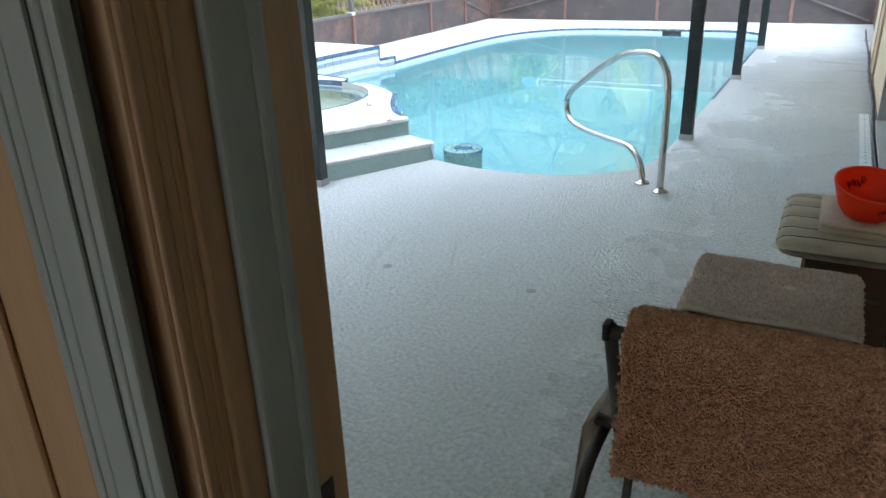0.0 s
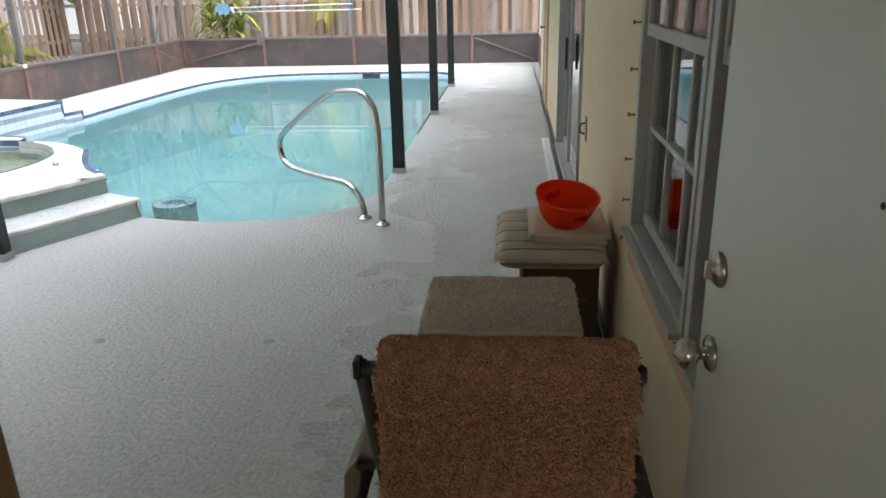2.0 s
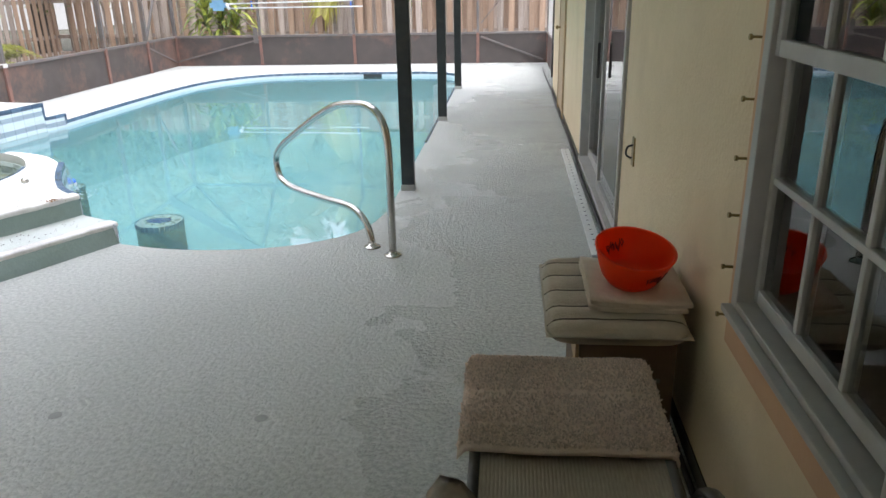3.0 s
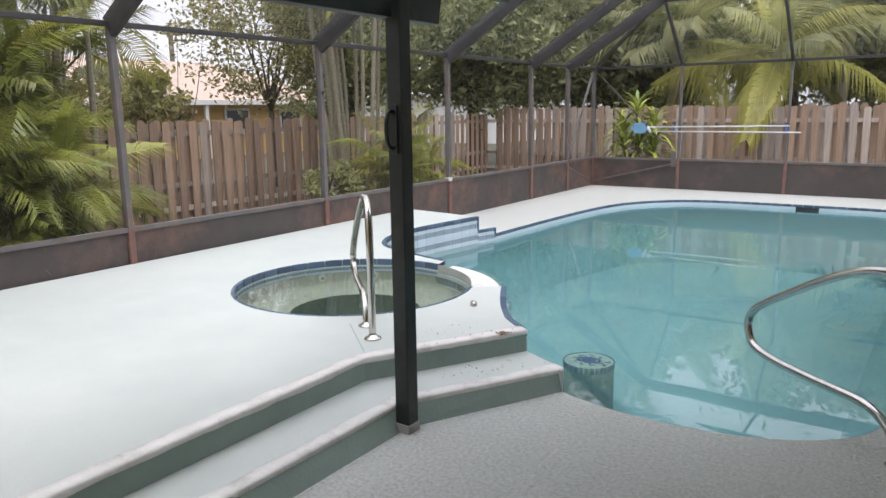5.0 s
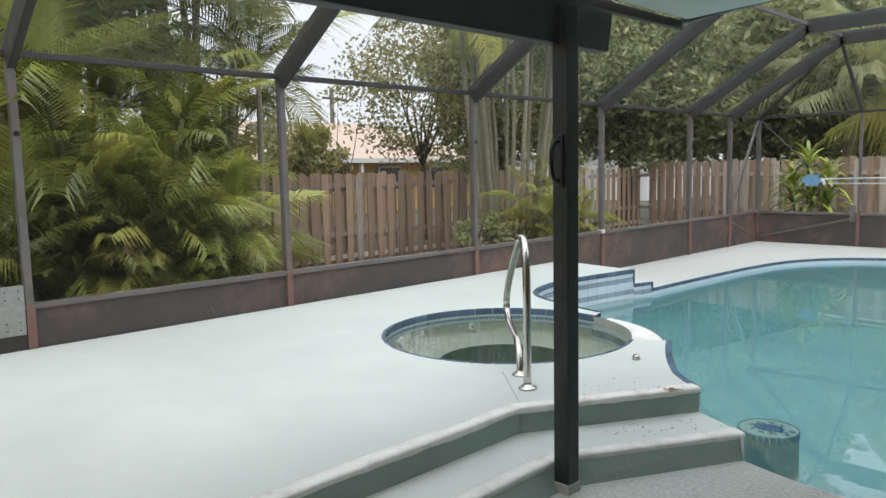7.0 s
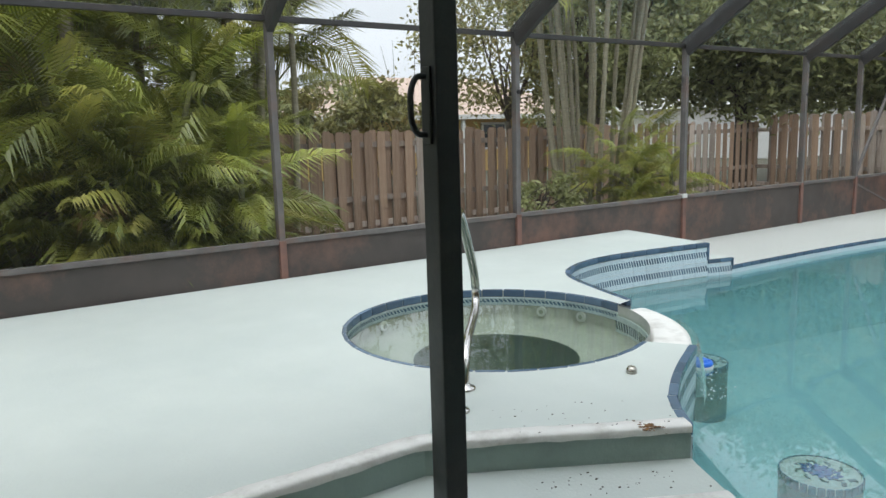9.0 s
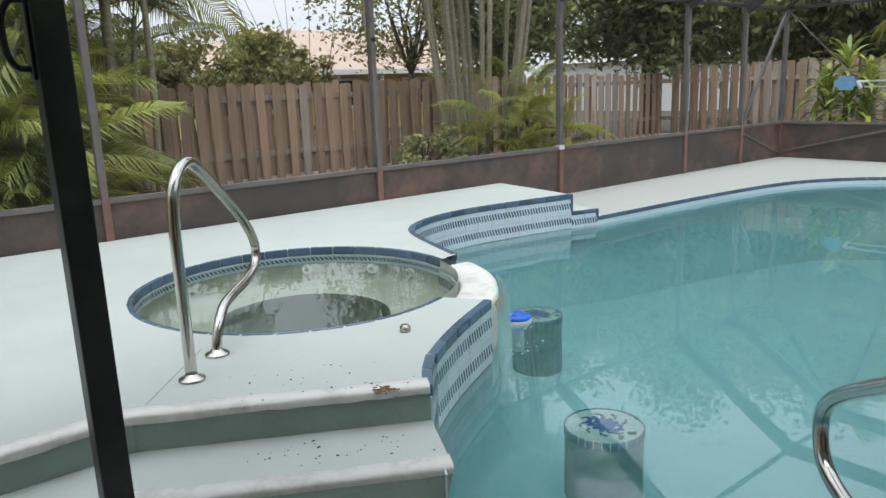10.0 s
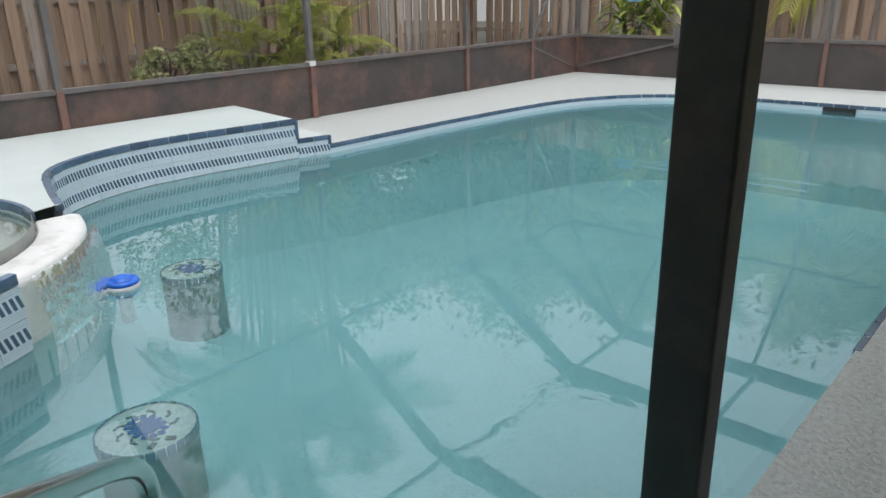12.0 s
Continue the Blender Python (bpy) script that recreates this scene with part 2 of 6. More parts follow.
M_DOOR = mat("off_white_door_paint", (0.62, 0.62, 0.57), 0.45, second=(0.58, 0.58, 0.53), scale=2, bump=0.06, bump_scale=30)
M_JAMB = mat("tan_jamb_paint", (0.47, 0.31, 0.16), 0.5, second=(0.39, 0.25, 0.13), scale=5, stretch=(6, 6, 0.5), bump=0.15, bump_scale=20)
M_JAMBGREY = mat("grey_green_weatherstrip", (0.35, 0.39, 0.36), 0.55, second=(0.30, 0.34, 0.31), scale=8, stretch=(4, 4, 0.6))
M_ROOMWALL = mat("interior_wall_paint", (0.45, 0.38, 0.28), 0.85, scale=2)
M_ROOMFLOOR = mat("interior_floor", (0.30, 0.24, 0.18), 0.5, second=(0.24, 0.19, 0.14), scale=4)
M_CURTAIN = mat("pale_curtain", (0.66, 0.64, 0.60), 0.9, second=(0.6, 0.58, 0.55), scale=5, trans=0.3)
M_WOOD = mat("weathered_cedar", (0.43, 0.30, 0.21), 0.85, second=(0.27, 0.18, 0.125), scale=7, stretch=(3, 3, 0.25), bump=0.5,
             bump_scale=30, stain=(0.15, 0.12, 0.10), stain_scale=2.5, stain_amount=0.45, per_object=0.25)
M_WOODPALE = mat("sun_bleached_cedar", (0.50, 0.43, 0.37), 0.85, second=(0.32, 0.245, 0.20), scale=7, stretch=(3, 3, 0.25), bump=0.5,
                 bump_scale=30, stain=(0.14, 0.10, 0.085), stain_scale=3, stain_amount=0.6, per_object=0.3)
M_GROUND = mat("mulch_and_soil", (0.085, 0.07, 0.05), 0.95, second=(0.05, 0.055, 0.03), scale=3, bump=0.8, bump_scale=25)
M_LEAF = mat("areca_frond_green", (0.36, 0.37, 0.075), 0.30, second=(0.17, 0.21, 0.04), scale=2, per_object=0.5, trans=0.24)
M_LEAFYELLOW = mat("yellow_green_frond", (0.46, 0.42, 0.10), 0.45, second=(0.32, 0.34, 0.08), scale=2, per_object=0.3, trans=0.42)
M_LEAFCOCO = mat("coconut_frond", (0.37, 0.36, 0.14), 0.5, second=(0.20, 0.22, 0.09), scale=2, per_object=0.35, trans=0.4)
M_LEAFDRY = mat("dry_frond", (0.34, 0.24, 0.11), 0.7, second=(0.24, 0.17, 0.08), scale=2, per_object=0.3, trans=0.2)
M_LEAFTREE = mat("broad_leaf", (0.36, 0.37, 0.17), 0.4, second=(0.26, 0.28, 0.12), scale=0.9, island=0.45, trans=0.42)
M_LEAFOLIVE = mat("olive_leaf", (0.34, 0.32, 0.13), 0.45, second=(0.24, 0.24, 0.095), scale=0.9, island=0.5, trans=0.42,
                  stain=(0.36, 0.20, 0.08), stain_scale=1.6, stain_amount=0.6)
M_BARK = mat("palm_bark", (0.35, 0.31, 0.23), 0.85, second=(0.22, 0.20, 0.13), scale=10, stretch=(1, 1, 4), bump=0.4, bump_scale=14)
M_CANE = mat("cane_stem", (0.20, 0.19, 0.10), 0.6, second=(0.12, 0.13, 0.06), scale=10, stretch=(1, 1, 3))
M_TREEBARK = mat("tree_bark", (0.14, 0.115, 0.09), 0.9, second=(0.09, 0.075, 0.06), scale=9, bump=0.6, bump_scale=20)
M_WATER = film_mat("pool_water", (0.80, 0.93, 0.94), 1.6, 0.0, 0.035, 1.1, cover=0.19, cover_colour=(0.19, 0.45, 0.47), ripples=True)
M_SPAWATER = film_mat("spa_water", (0.86, 0.92, 0.86), 1.33, 0.01, 0.05, 5.0)
M_GLASS = film_mat("window_glass", (0.72, 0.77, 0.76), 1.9, 0.0, 0.0, 1)
M_SCREEN = film_mat("insect_screen", (1, 1, 1), 1.02, 0.6, 0.0, 1, cover=0.10, cover_colour=(0.09, 0.09, 0.09))
M_ROOFSCREEN = film_mat("dusty_roof_screen", (1, 1, 1), 1.02, 0.6, 0.0, 1, cover=0.22, cover_colour=(0.28, 0.28, 0.28))


# ---- mesh helpers ----
def finish(name, bm, material, parent=None, smooth=False):
    me = bpy.data.meshes.new(name)
    if smooth:
        for f in bm.faces:
            f.smooth = True
    bm.to_mesh(me)
    bm.free()
    for m in (material if isinstance(material, (list, tuple)) else [material]):
        me.materials.append(m)
    ob = new(name, me)
    if parent:
        ob.parent = parent
        ob.matrix_parent_inverse = parent.matrix_basis.inverted()
    return ob


def part(name, bm, material, parent, label="", smooth=False):
    ob = finish(name, bm, material, parent, smooth)
    return tagged(ob, label) if label else ob


def thing(name, label, category, at=(0, 0, 0), group="", kind=""):
    e = new(name)
    e.empty_display_size = 0.1
    e.matrix_basis = Matrix.Translation(at)
    return tagged(e, label, category, group, kind)


def box(bm, x0, x1, y0, y1, z0, z1, bevel=0.0, m=None, index=0):
    r = bmesh.ops.create_cube(bm, size=1.0)
    mx = Matrix.Translation(((x0 + x1) / 2, (y0 + y1) / 2, (z0 + z1) / 2)) @ Matrix.Diagonal((x1 - x0, y1 - y0, z1 - z0, 1))
    vs = r["verts"]
    bmesh.ops.transform(bm, matrix=mx, verts=vs)
    if bevel:
        es = list({e for v in vs for e in v.link_edges})
        o = bmesh.ops.bevel(bm, geom=es, offset=bevel, segments=2, affect='EDGES', profile=0.6)
        vs = list({v for f in o["faces"] for v in f.verts} | {v for v in vs if v.is_valid})
    if m is not None:
        bmesh.ops.transform(bm, matrix=m, verts=vs)
    if index:
        for f in {f for v in vs for f in v.link_faces}:
            f.material_index = index
    return vs


def BM():
    return bmesh.new()


def boxes(*specs, bevel=0.0):
    bm = BM()
    for s in specs:
        box(bm, *s, bevel=bevel)
    return bm


def smooth_path(pts, steps=6, closed=False):
    """Catmull-Rom curve through points."""
    P = [Vector(p) for p in pts]
    n = len(P)
    out = []
    for i in range(n if closed else n - 1):
        p0 = P[(i - 1) % n] if closed or i > 0 else P[0] * 2 - P[1]
        p1, p2 = P[i], P[(i + 1) % n]
        p3 = P[(i + 2) % n] if closed or i + 2 < n else P[-1] * 2 - P[-2]
        for k in range(steps):
            t = k / steps
            out.append(0.5 * ((2 * p1) + (p2 - p0) * t + (2 * p0 - 5 * p1 + 4 * p2 - p3) * t * t + (3 * p1 - p0 - 3 * p2 + p3) * t ** 3))
    if not closed:
        out.append(P[-1])
    return out


def tube(bm, pts, radius, seg=10, caps=True, index=0, squash=1.0):
    """A round bar along points; radius may be a function of 0..1."""
    pts = [Vector(p) for p in pts]
    rings = []
    up = Vector((0, 0, 1))
    d0 = (pts[1] - pts[0]).normalized()
    side = d0.cross(up)
    if side.length < 0.05:
        side = Vector((1, 0, 0))
    side.normalize()
    for i, p in enumerate(pts):
        d = (pts[min(i + 1, len(pts) - 1)] - pts[max(i - 1, 0)]).normalized()
        side = (side - d * side.dot(d))
        side.normalize()
        other = d.cross(side)
        r = radius(i / (len(pts) - 1)) if callable(radius) else radius
        rings.append([bm.verts.new(p + side * math.cos(a) * r + other * math.sin(a) * r * squash)
                      for a in [2 * math.pi * k / seg for k in range(seg)]])
    for a, b in zip(rings, rings[1:]):
        for k in range(seg):
            f = bm.faces.new((a[k], a[(k + 1) % seg], b[(k + 1) % seg], b[k]))
            f.material_index = index
            f.smooth = True
    if caps:
        bm.faces.new(rings[0][::-1]).material_index = index
        bm.faces.new(rings[-1]).material_index = index
    return bm


def bar(bm, a, b, w, h, index=0):
    """A rectangular bar from a to b, w wide across, h high."""
    a, b = Vector(a), Vector(b)
    d = (b - a).normalized()
    s = d.cross(Vector((0, 0, 1)))
    if s.length < 0.05:
        s = Vector((1, 0, 0))
    s.normalize()
    u = s.cross(d)
    q = [[bm.verts.new(p + s * i * w / 2 + u * j * h / 2) for i, j in ((-1, -1), (1, -1), (1, 1), (-1, 1))] for p in (a, b)]
    for k in range(4):
        bm.faces.new((q[0][k], q[0][(k + 1) % 4], q[1][(k + 1) % 4], q[1][k])).material_index = index
    bm.faces.new(q[0][::-1]).material_index = index
    bm.faces.new(q[1]).material_index = index


def lathe(bm, profile, centre=(0, 0), seg=32, index=0, smooth=True):
    """Profile of (radius, z) turned round the upright line through centre."""
    rings = [[bm.verts.new((centre[0] + r * math.cos(2 * math.pi * k / seg), centre[1] + r * math.sin(2 * math.pi * k / seg), z))
              for k in range(seg)] for r, z in profile]
    for a, b in zip(rings, rings[1:]):
        for k in range(seg):
            f = bm.faces.new((a[k], a[(k + 1) % seg], b[(k + 1) % seg], b[k]))
            f.smooth, f.material_index = smooth, index
    return rings


def sheet(bm, loops, z, index=0, flip=False):
    """A flat sheet at height z inside the first loop, with the others as holes. z may be a function of x, y."""
    es = []
    for lp in loops:
        vs = [bm.verts.new((p[0], p[1], z(p[0], p[1]) if callable(z) else z)) for p in lp]
        es += [bm.edges.new((vs[i], vs[(i + 1) % len(vs)])) for i in range(len(vs))]
    r = bmesh.ops.triangle_fill(bm, use_beauty=True, edges=es)
    for g in r["geom"]:
        if isinstance(g, bmesh.types.BMFace):
            g.material_index = index
            if g.normal.z < 0:
                g.normal_flip()
    return bm


def skirt(bm, loop, z0, z1, closed=True, index=0):
    n = len(loop)
    a = [bm.verts.new((p[0], p[1], z0(p[0], p[1]) if callable(z0) else z0)) for p in loop]
    b = [bm.verts.new((p[0], p[1], z1)) for p in loop]
    for i in range(n if closed else n - 1):
        j = (i + 1) % n
        bm.faces.new((a[i], a[j], b[j], b[i])).material_index = index


def arc(cx, cy, r, a0, a1, n):
    return [(cx + r * math.cos(radians(a0 + (a1 - a0) * i / n)), cy + r * math.sin(radians(a0 + (a1 - a0) * i / n))) for i in range(n + 1)]


def flat(pts):
    return [(p[0], p[1]) for p in pts]


def curve2(pts, steps=5):
    return flat(smooth_path([(*p, 0) for p in pts], steps))


# ---- plan ----
RZ = 0.278          # raised deck
SZ = 0.130          # lower step
WATER = -0.085
SPA = (-4.71, 5.37)
SPA_R = 0.985
LIP_R = 1.225
XW = 0.78           # house wall face
YD = 0.045          # outside face of the wall with the door
XS, YB = -7.11, 16.08   # screen walls
near_edge = curve2([(-2.51, 4.74), (-2.2, 4.66), (-1.9, 4.635), (-1.56, 4.665), (-1.25, 4.77), (-1.0, 4.95), (-0.87, 5.16), (-0.80, 5.5), (-0.78, 6.1)])
right_edge = [(-0.78, 8.0), (-0.78, 10.0), (-0.78, 12.0)]
far_edge = curve2([(-0.78, 13.4), (-0.86, 14.1), (-1.3, 14.52), (-2.0, 14.58), (-3.0, 14.57), (-3.9, 14.52), (-4.55, 14.33), (-5.07, 13.88), (-5.42, 13.2),
                   (-5.58, 12.3), (-5.66, 11.2), (-5.70, 10.2), (-5.72, 9.44)])
tile_far = curve2([(-5.80, 9.12), (-5.90, 8.4), (-5.94, 7.95), (-5.92, 7.56), (-5.81, 7.2), (-5.63, 6.93), (-5.38, 6.76), (-4.95, 6.62), (-4.57, 6.52)])
spill_arc = arc(*SPA, LIP_R, 79, 27, 10)
tile_near = curve2([(-3.57, 5.93), (-3.46, 5.72), (-3.36, 5.54), (-3.22, 5.32), (-3.07, 5.13), (-2.87, 4.965)])
POOL = near_edge + right_edge + far_edge + tile_far + spill_arc + tile_near
SPA_LOOP = arc(*SPA, SPA_R, 0, 360, 48)[:-1]


def pool_floor(x, y):
    return -0.65 - 0.055 * max(0.0, y - 6.0)


# ---- ground, decks, pool ----
bm = BM()
sheet(bm, [[(-900, -900), (900, -900), (900, 900), (-900, 900)], [(-7.2, -9), (9, -9), (9, 16.16), (-7.2, 16.16)]], -0.12)
skirt(bm, [(-7.2, -9), (9, -9), (9, 16.16), (-7.2, 16.16)], -0.4, -0.12)
tagged(finish("ground", bm, M_GROUND), "dark mulch and soil around the pool enclosure", "ground", kind="structure")

bm = BM()
sheet(bm, [[(-7.2, -9), (9, -9), (9, 16.16), (-7.2, 16.16)], POOL, arc(*SPA, SPA_R + 0.03, 0, 360, 48)[:-1]], 0.0)
skirt(bm, [(-7.2, -9), (9, -9), (9, 16.16), (-7.2, 16.16)], -0.12, 0.0)
tagged(finish("pavement_deck", bm, M_DECK), "pale green painted concrete pool deck, damp near the house", "deck", kind="structure")

def inset(loop, d):
    """The loop moved inwards by d, for the coved foot of the pool wall."""
    n, out = len(loop), []
    for i in range(n):
        a, b = Vector(loop[(i - 2) % n]), Vector(loop[(i + 2) % n])
        t = (b - a).normalized()
        out.append((loop[i][0] - t.y * d, loop[i][1] + t.x * d))
    return out


basin = BM()
COVE = ((0.0, -0.16), (0.0, -0.30), (0.035, -0.42), (0.10, -0.53), (0.19, -0.61))
rings = [[basin.verts.new((*p, z)) for p in inset(POOL, d)] for d, z in COVE]
rings.append([basin.verts.new((*p, pool_floor(*p))) for p in inset(POOL, 0.36)])
for a, b in zip(rings, rings[1:]):
    for i in range(len(a)):
        j = (i + 1) % len(a)
        basin.faces.new((a[i], a[j], b[j], b[i])).smooth = True
sheet(basin, [inset(POOL, 0.35)], lambda x, y: pool_floor(x, y) - 0.004)
basin = tagged(finish("pool_basin", basin, M_PLASTER), "turquoise plastered swimming pool basin under clear water", "pool", kind="structure")
bm = BM()
skirt(bm, POOL[:len(near_edge) + len(right_edge) + len(far_edge)], -0.16, 0.0, closed=False)
skirt(bm, [far_edge[-1], tile_far[0]], -0.16, 0.0, closed=False)
part("waterline_band", bm, M_TILE, basin, "pale glazed waterline band")

bm = BM()
outer_ring = ([(XS + 0.03, -9), (-3.42, -9), (-3.42, 3.98)] + tile_near[::-1] + arc(*SPA, SPA_R, 24, -281, 40) + tile_far[::-1] + [(XS + 0.03, 9.30)])
sheet(bm, [outer_ring], RZ)
raised = tagged(finish("pavement_raised", bm, M_RAISED), "pale green raised concrete deck around the spa", "deck", kind="structure")
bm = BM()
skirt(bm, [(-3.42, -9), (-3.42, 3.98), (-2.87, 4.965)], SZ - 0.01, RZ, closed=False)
part("riser", bm, M_RISER, raised, "grey-green riser, darker than the treads")
bm = BM()
skirt(bm, tile_near, -0.7, RZ, closed=False)
skirt(bm, tile_far, -0.8, RZ, closed=False)
skirt(bm, [tile_far[0], (XS + 0.03, 9.30)], 0.0, RZ, closed=False)
part("tile_bed", bm, M_GROUT, raised)

bm = BM()
low = [(-3.5, -9), (-3.06, -9), (-3.06, 3.85), (-2.53, 4.80), (-2.87, 4.965), (-3.5, 3.98)]
sheet(bm, [low], SZ)
step = tagged(finish("pavement_step", bm, M_RAISED), "pale green concrete step with white painted edge", "step", kind="structure")
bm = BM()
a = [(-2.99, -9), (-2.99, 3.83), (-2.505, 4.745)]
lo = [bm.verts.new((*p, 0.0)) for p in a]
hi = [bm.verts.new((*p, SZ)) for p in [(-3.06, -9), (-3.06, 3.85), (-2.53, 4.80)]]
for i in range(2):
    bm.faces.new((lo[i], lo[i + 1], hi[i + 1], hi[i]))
part("riser", bm, M_RISER, step, "grey-green riser, darker than the treads")
bm = BM()
skirt(bm, [(-2.505, 4.745), (-2.87, 4.965)], -0.7, SZ, closed=False)
part("tile_bed", bm, M_GROUT, step)


def nosing(pts, parent, w=0.075, h=0.030):
    """Worn white-painted rounded edge along a step."""
    bm = BM()
    path = []
    for a, b in zip(pts, pts[1:]):
        n = max(2, int((Vector(b) - Vector(a)).length / 0.06))
        path += [Vector(a).lerp(Vector(b), k / n) for k in range(n)]
    path.append(Vector(pts[-1]))
    rings = []
    for i, p in enumerate(path):
        d = (path[min(i + 1, len(path) - 1)] - path[max(i - 1, 0)]).normalized()
        s = Vector((-d.y, d.x, 0))
        wob = noise.noise(p * 4.0) * 0.006 + noise.noise(p * 17.0) * 0.003
        prof = [(0.012, -h - wob * 2), (0.014, -0.006), (0.006, 0.004), (-0.02, 0.006), (-w + wob * 2.5, 0.004), (-w + wob * 2.5, -0.01)]
        rings.append([bm.verts.new(p - s * u + Vector((0, 0, v))) for u, v in prof])
    for a, b in zip(rings, rings[1:]):
        for k in range(len(a) - 1):
            f = bm.faces.new((a[k], b[k], b[k + 1], a[k + 1]))
            f.smooth = True
    return part("edge", bm, M_NOSING, parent, "worn white painted edge")


nosing([(-3.42, -4, RZ), (-3.42, 3.98, RZ), (-2.87, 4.965, RZ)], raised)
nosing([(-3.06, -4, SZ), (-3.06, 3.85, SZ), (-2.53, 4.80, SZ)], step)

def joint(parent, p, q, z):
    """A narrow dark joint sawn across the concrete."""
    bm = BM()
    bar(bm, (*p, z - 0.001), (*q, z - 0.001), 0.007, 0.004)
    part("joint", bm, M_RISER, parent)


joint(bpy.data.objects["pavement_deck"], (-0.76, 9.36), (XW - 0.03, 9.36), 0.0)
joint(raised, (-3.95, 4.45), (-3.48, 4.05), RZ)

# low tiled step beside the raised deck
bm = BM()
ls = [(-5.80, 9.12), (-5.72, 9.44), (XS + 0.03, 9.62), (XS + 0.03, 9.30)]
sheet(bm, [ls], 0.09)
lowstep = tagged(finish("pavement_low_step", bm, M_RAISED), "low pale green step beside the pool", "step", kind="structure")
bm = BM()
skirt(bm, ls, -0.5, 0.088)
part("tile_bed", bm, M_GROUT, lowstep)

# spa shell
bm = BM()
lathe(bm, [(SPA_R, RZ - 0.002), (SPA_R, 0.09), (0.955, 0.05), (0.55, 0.04)], SPA, 48)
spa = tagged(finish("spa_basin", bm, M_SPA), "round plastered spa with a bench and dark well", "spa", kind="structure")
# the well's darkness is coloured in, not left to its depth
bm = BM()
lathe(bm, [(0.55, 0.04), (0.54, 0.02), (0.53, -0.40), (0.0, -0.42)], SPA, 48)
part("well", bm, M_SPAWELLSHADE, spa, "sunken spa footwell, its shade put into a darker plaster colour")
bm = BM()
a0 = arc(*SPA, LIP_R, 27, 79, 16)
a1 = arc(*SPA, SPA_R + 0.005, 27, 79, 16)
rows = []
for o, i_ in zip(a0, a1):
    ov, iv = Vector((*o, 0)), Vector((*i_, 0))
    rows.append([bm.verts.new((*(iv * (1 - t) + ov * t).xy, z)) for t, z in ((0, 0.10), (0, 0.205), (0.08, 0.225), (0.85, 0.232), (1.0, 0.222), (1.03, 0.19), (1.0, 0.15), (1.0, -0.7))])
for a, b in zip(rows, rows[1:]):
    for k in range(7):
        f = bm.faces.new((a[k], b[k], b[k + 1], a[k + 1]))
        f.smooth = True
tagged(finish("spa_spillway", bm, M_NOSING), "white curved spillway lip between spa and pool", "spillway", kind="structure")

bm = BM()
sheet(bm, [POOL], WATER)
tagged(finish("water_pool", bm, M_WATER), "clear turquoise pool water, gently rippled", "water", kind="structure")
bm = BM()
sheet(bm, [SPA_LOOP], 0.218)
tagged(finish("water_spa", bm, M_SPAWATER), "clear greenish spa water", "water", kind="structure")

# ---- house ----
def wall(name, label, material, *specs):
    bm = boxes(*specs)
    return tagged(finish(name, bm, material), label, "wall", kind="structure")


W1, W2 = (0.62, 2.25), (4.55, 6.95)      # window and sliding door along the house wall
WZ0, WZ1, SLZ = 0.74, 2.18, 2.05
wall("wall_house", "cream stucco house wall along the pool deck", M_WALL,
     (XW, XW + 0.2, YD, W1[0], 0, 2.5), (XW, XW + 0.2, W1[0], W1[1], 0, WZ0), (XW, XW + 0.2, W1[0], W1[1], WZ1, 2.5),
     (XW, XW + 0.2, W1[1], W2[0], 0, 2.5), (XW, XW + 0.2, W2[0], W2[1], SLZ, 2.5), (XW, XW + 0.2, W2[0], W2[1], 0, 0.08), (XW, XW + 0.2, W2[1], 11.9, 0, 2.5),
     (XW + 0.2, 5.0, 11.7, 11.9, 0, 2.5))
DX0, DX1 = -0.03, 0.72
wall("wall_door", "stucco wall around the open back door", M_WALL,
     (-7.0, DX0 - 0.05, -0.144, YD, 0, 2.5), (DX0 - 0.05, DX1 + 0.04, -0.144, YD, 2.2, 2.5), (DX1 + 0.04, XW + 0.2, -0.144, YD, 0, 2.5))
# the opening in the rear wall is assumed, made for the fill lamp
wall("wall_inside", "interior walls of the house", M_ROOMWALL,
     (-1.6, -1.4, -4.0, -0.144, 0, 2.5), (-1.6, -1.2, -4.2, -4.0, 0, 2.5), (-1.2, 0.6, -4.2, -4.0, 0, 0.9), (-1.2, 0.6, -4.2, -4.0, 2.1, 2.5), (0.6, 5.0, -4.2, -4.0, 0, 2.5), (4.8, 5.0, -4.0, 11.7, 0, 2.5), (XW + 0.0, XW + 0.1, -4.0, -0.144, 0, 2.5),
     (XW + 0.2, 4.8, 3.3, 3.4, 0, 2.5))
bm = boxes((-1.4, XW, -4.0, -0.15, 0.0, 0.14), (XW + 0.2, 4.8, -4.0, 11.7, 0.0, 0.10), (DX0, DX1, -0.149, YD + 0.03, 0.0, 0.13))
tagged(finish("floor_inside", bm, M_ROOMFLOOR), "dim interior floor of the house", "floor", kind="structure")
bm = boxes((-7.0, 5.0, -4.2, YD, 2.5, 2.7), (XW, 5.0, YD, 11.9, 2.5, 2.7))
tagged(finish("ceiling_inside", bm, M_ROOMWALL), "interior ceiling", "ceiling", kind="structure")
# covered lanai roof with soffit
bm = boxes((-2.82, XW, YD, 4.66, 2.34, 2.6), (-0.86, XW, 4.66, 12.2, 2.34, 2.6))
for v in bm.verts:          # the roof rises gently towards the house
    v.co.z += 0.08 * (min(v.co.x, -0.86) + 2.82)
tagged(finish("ceiling_lanai", bm, M_CEIL), "pale green painted soffit over the patio", "ceiling", kind="structure")


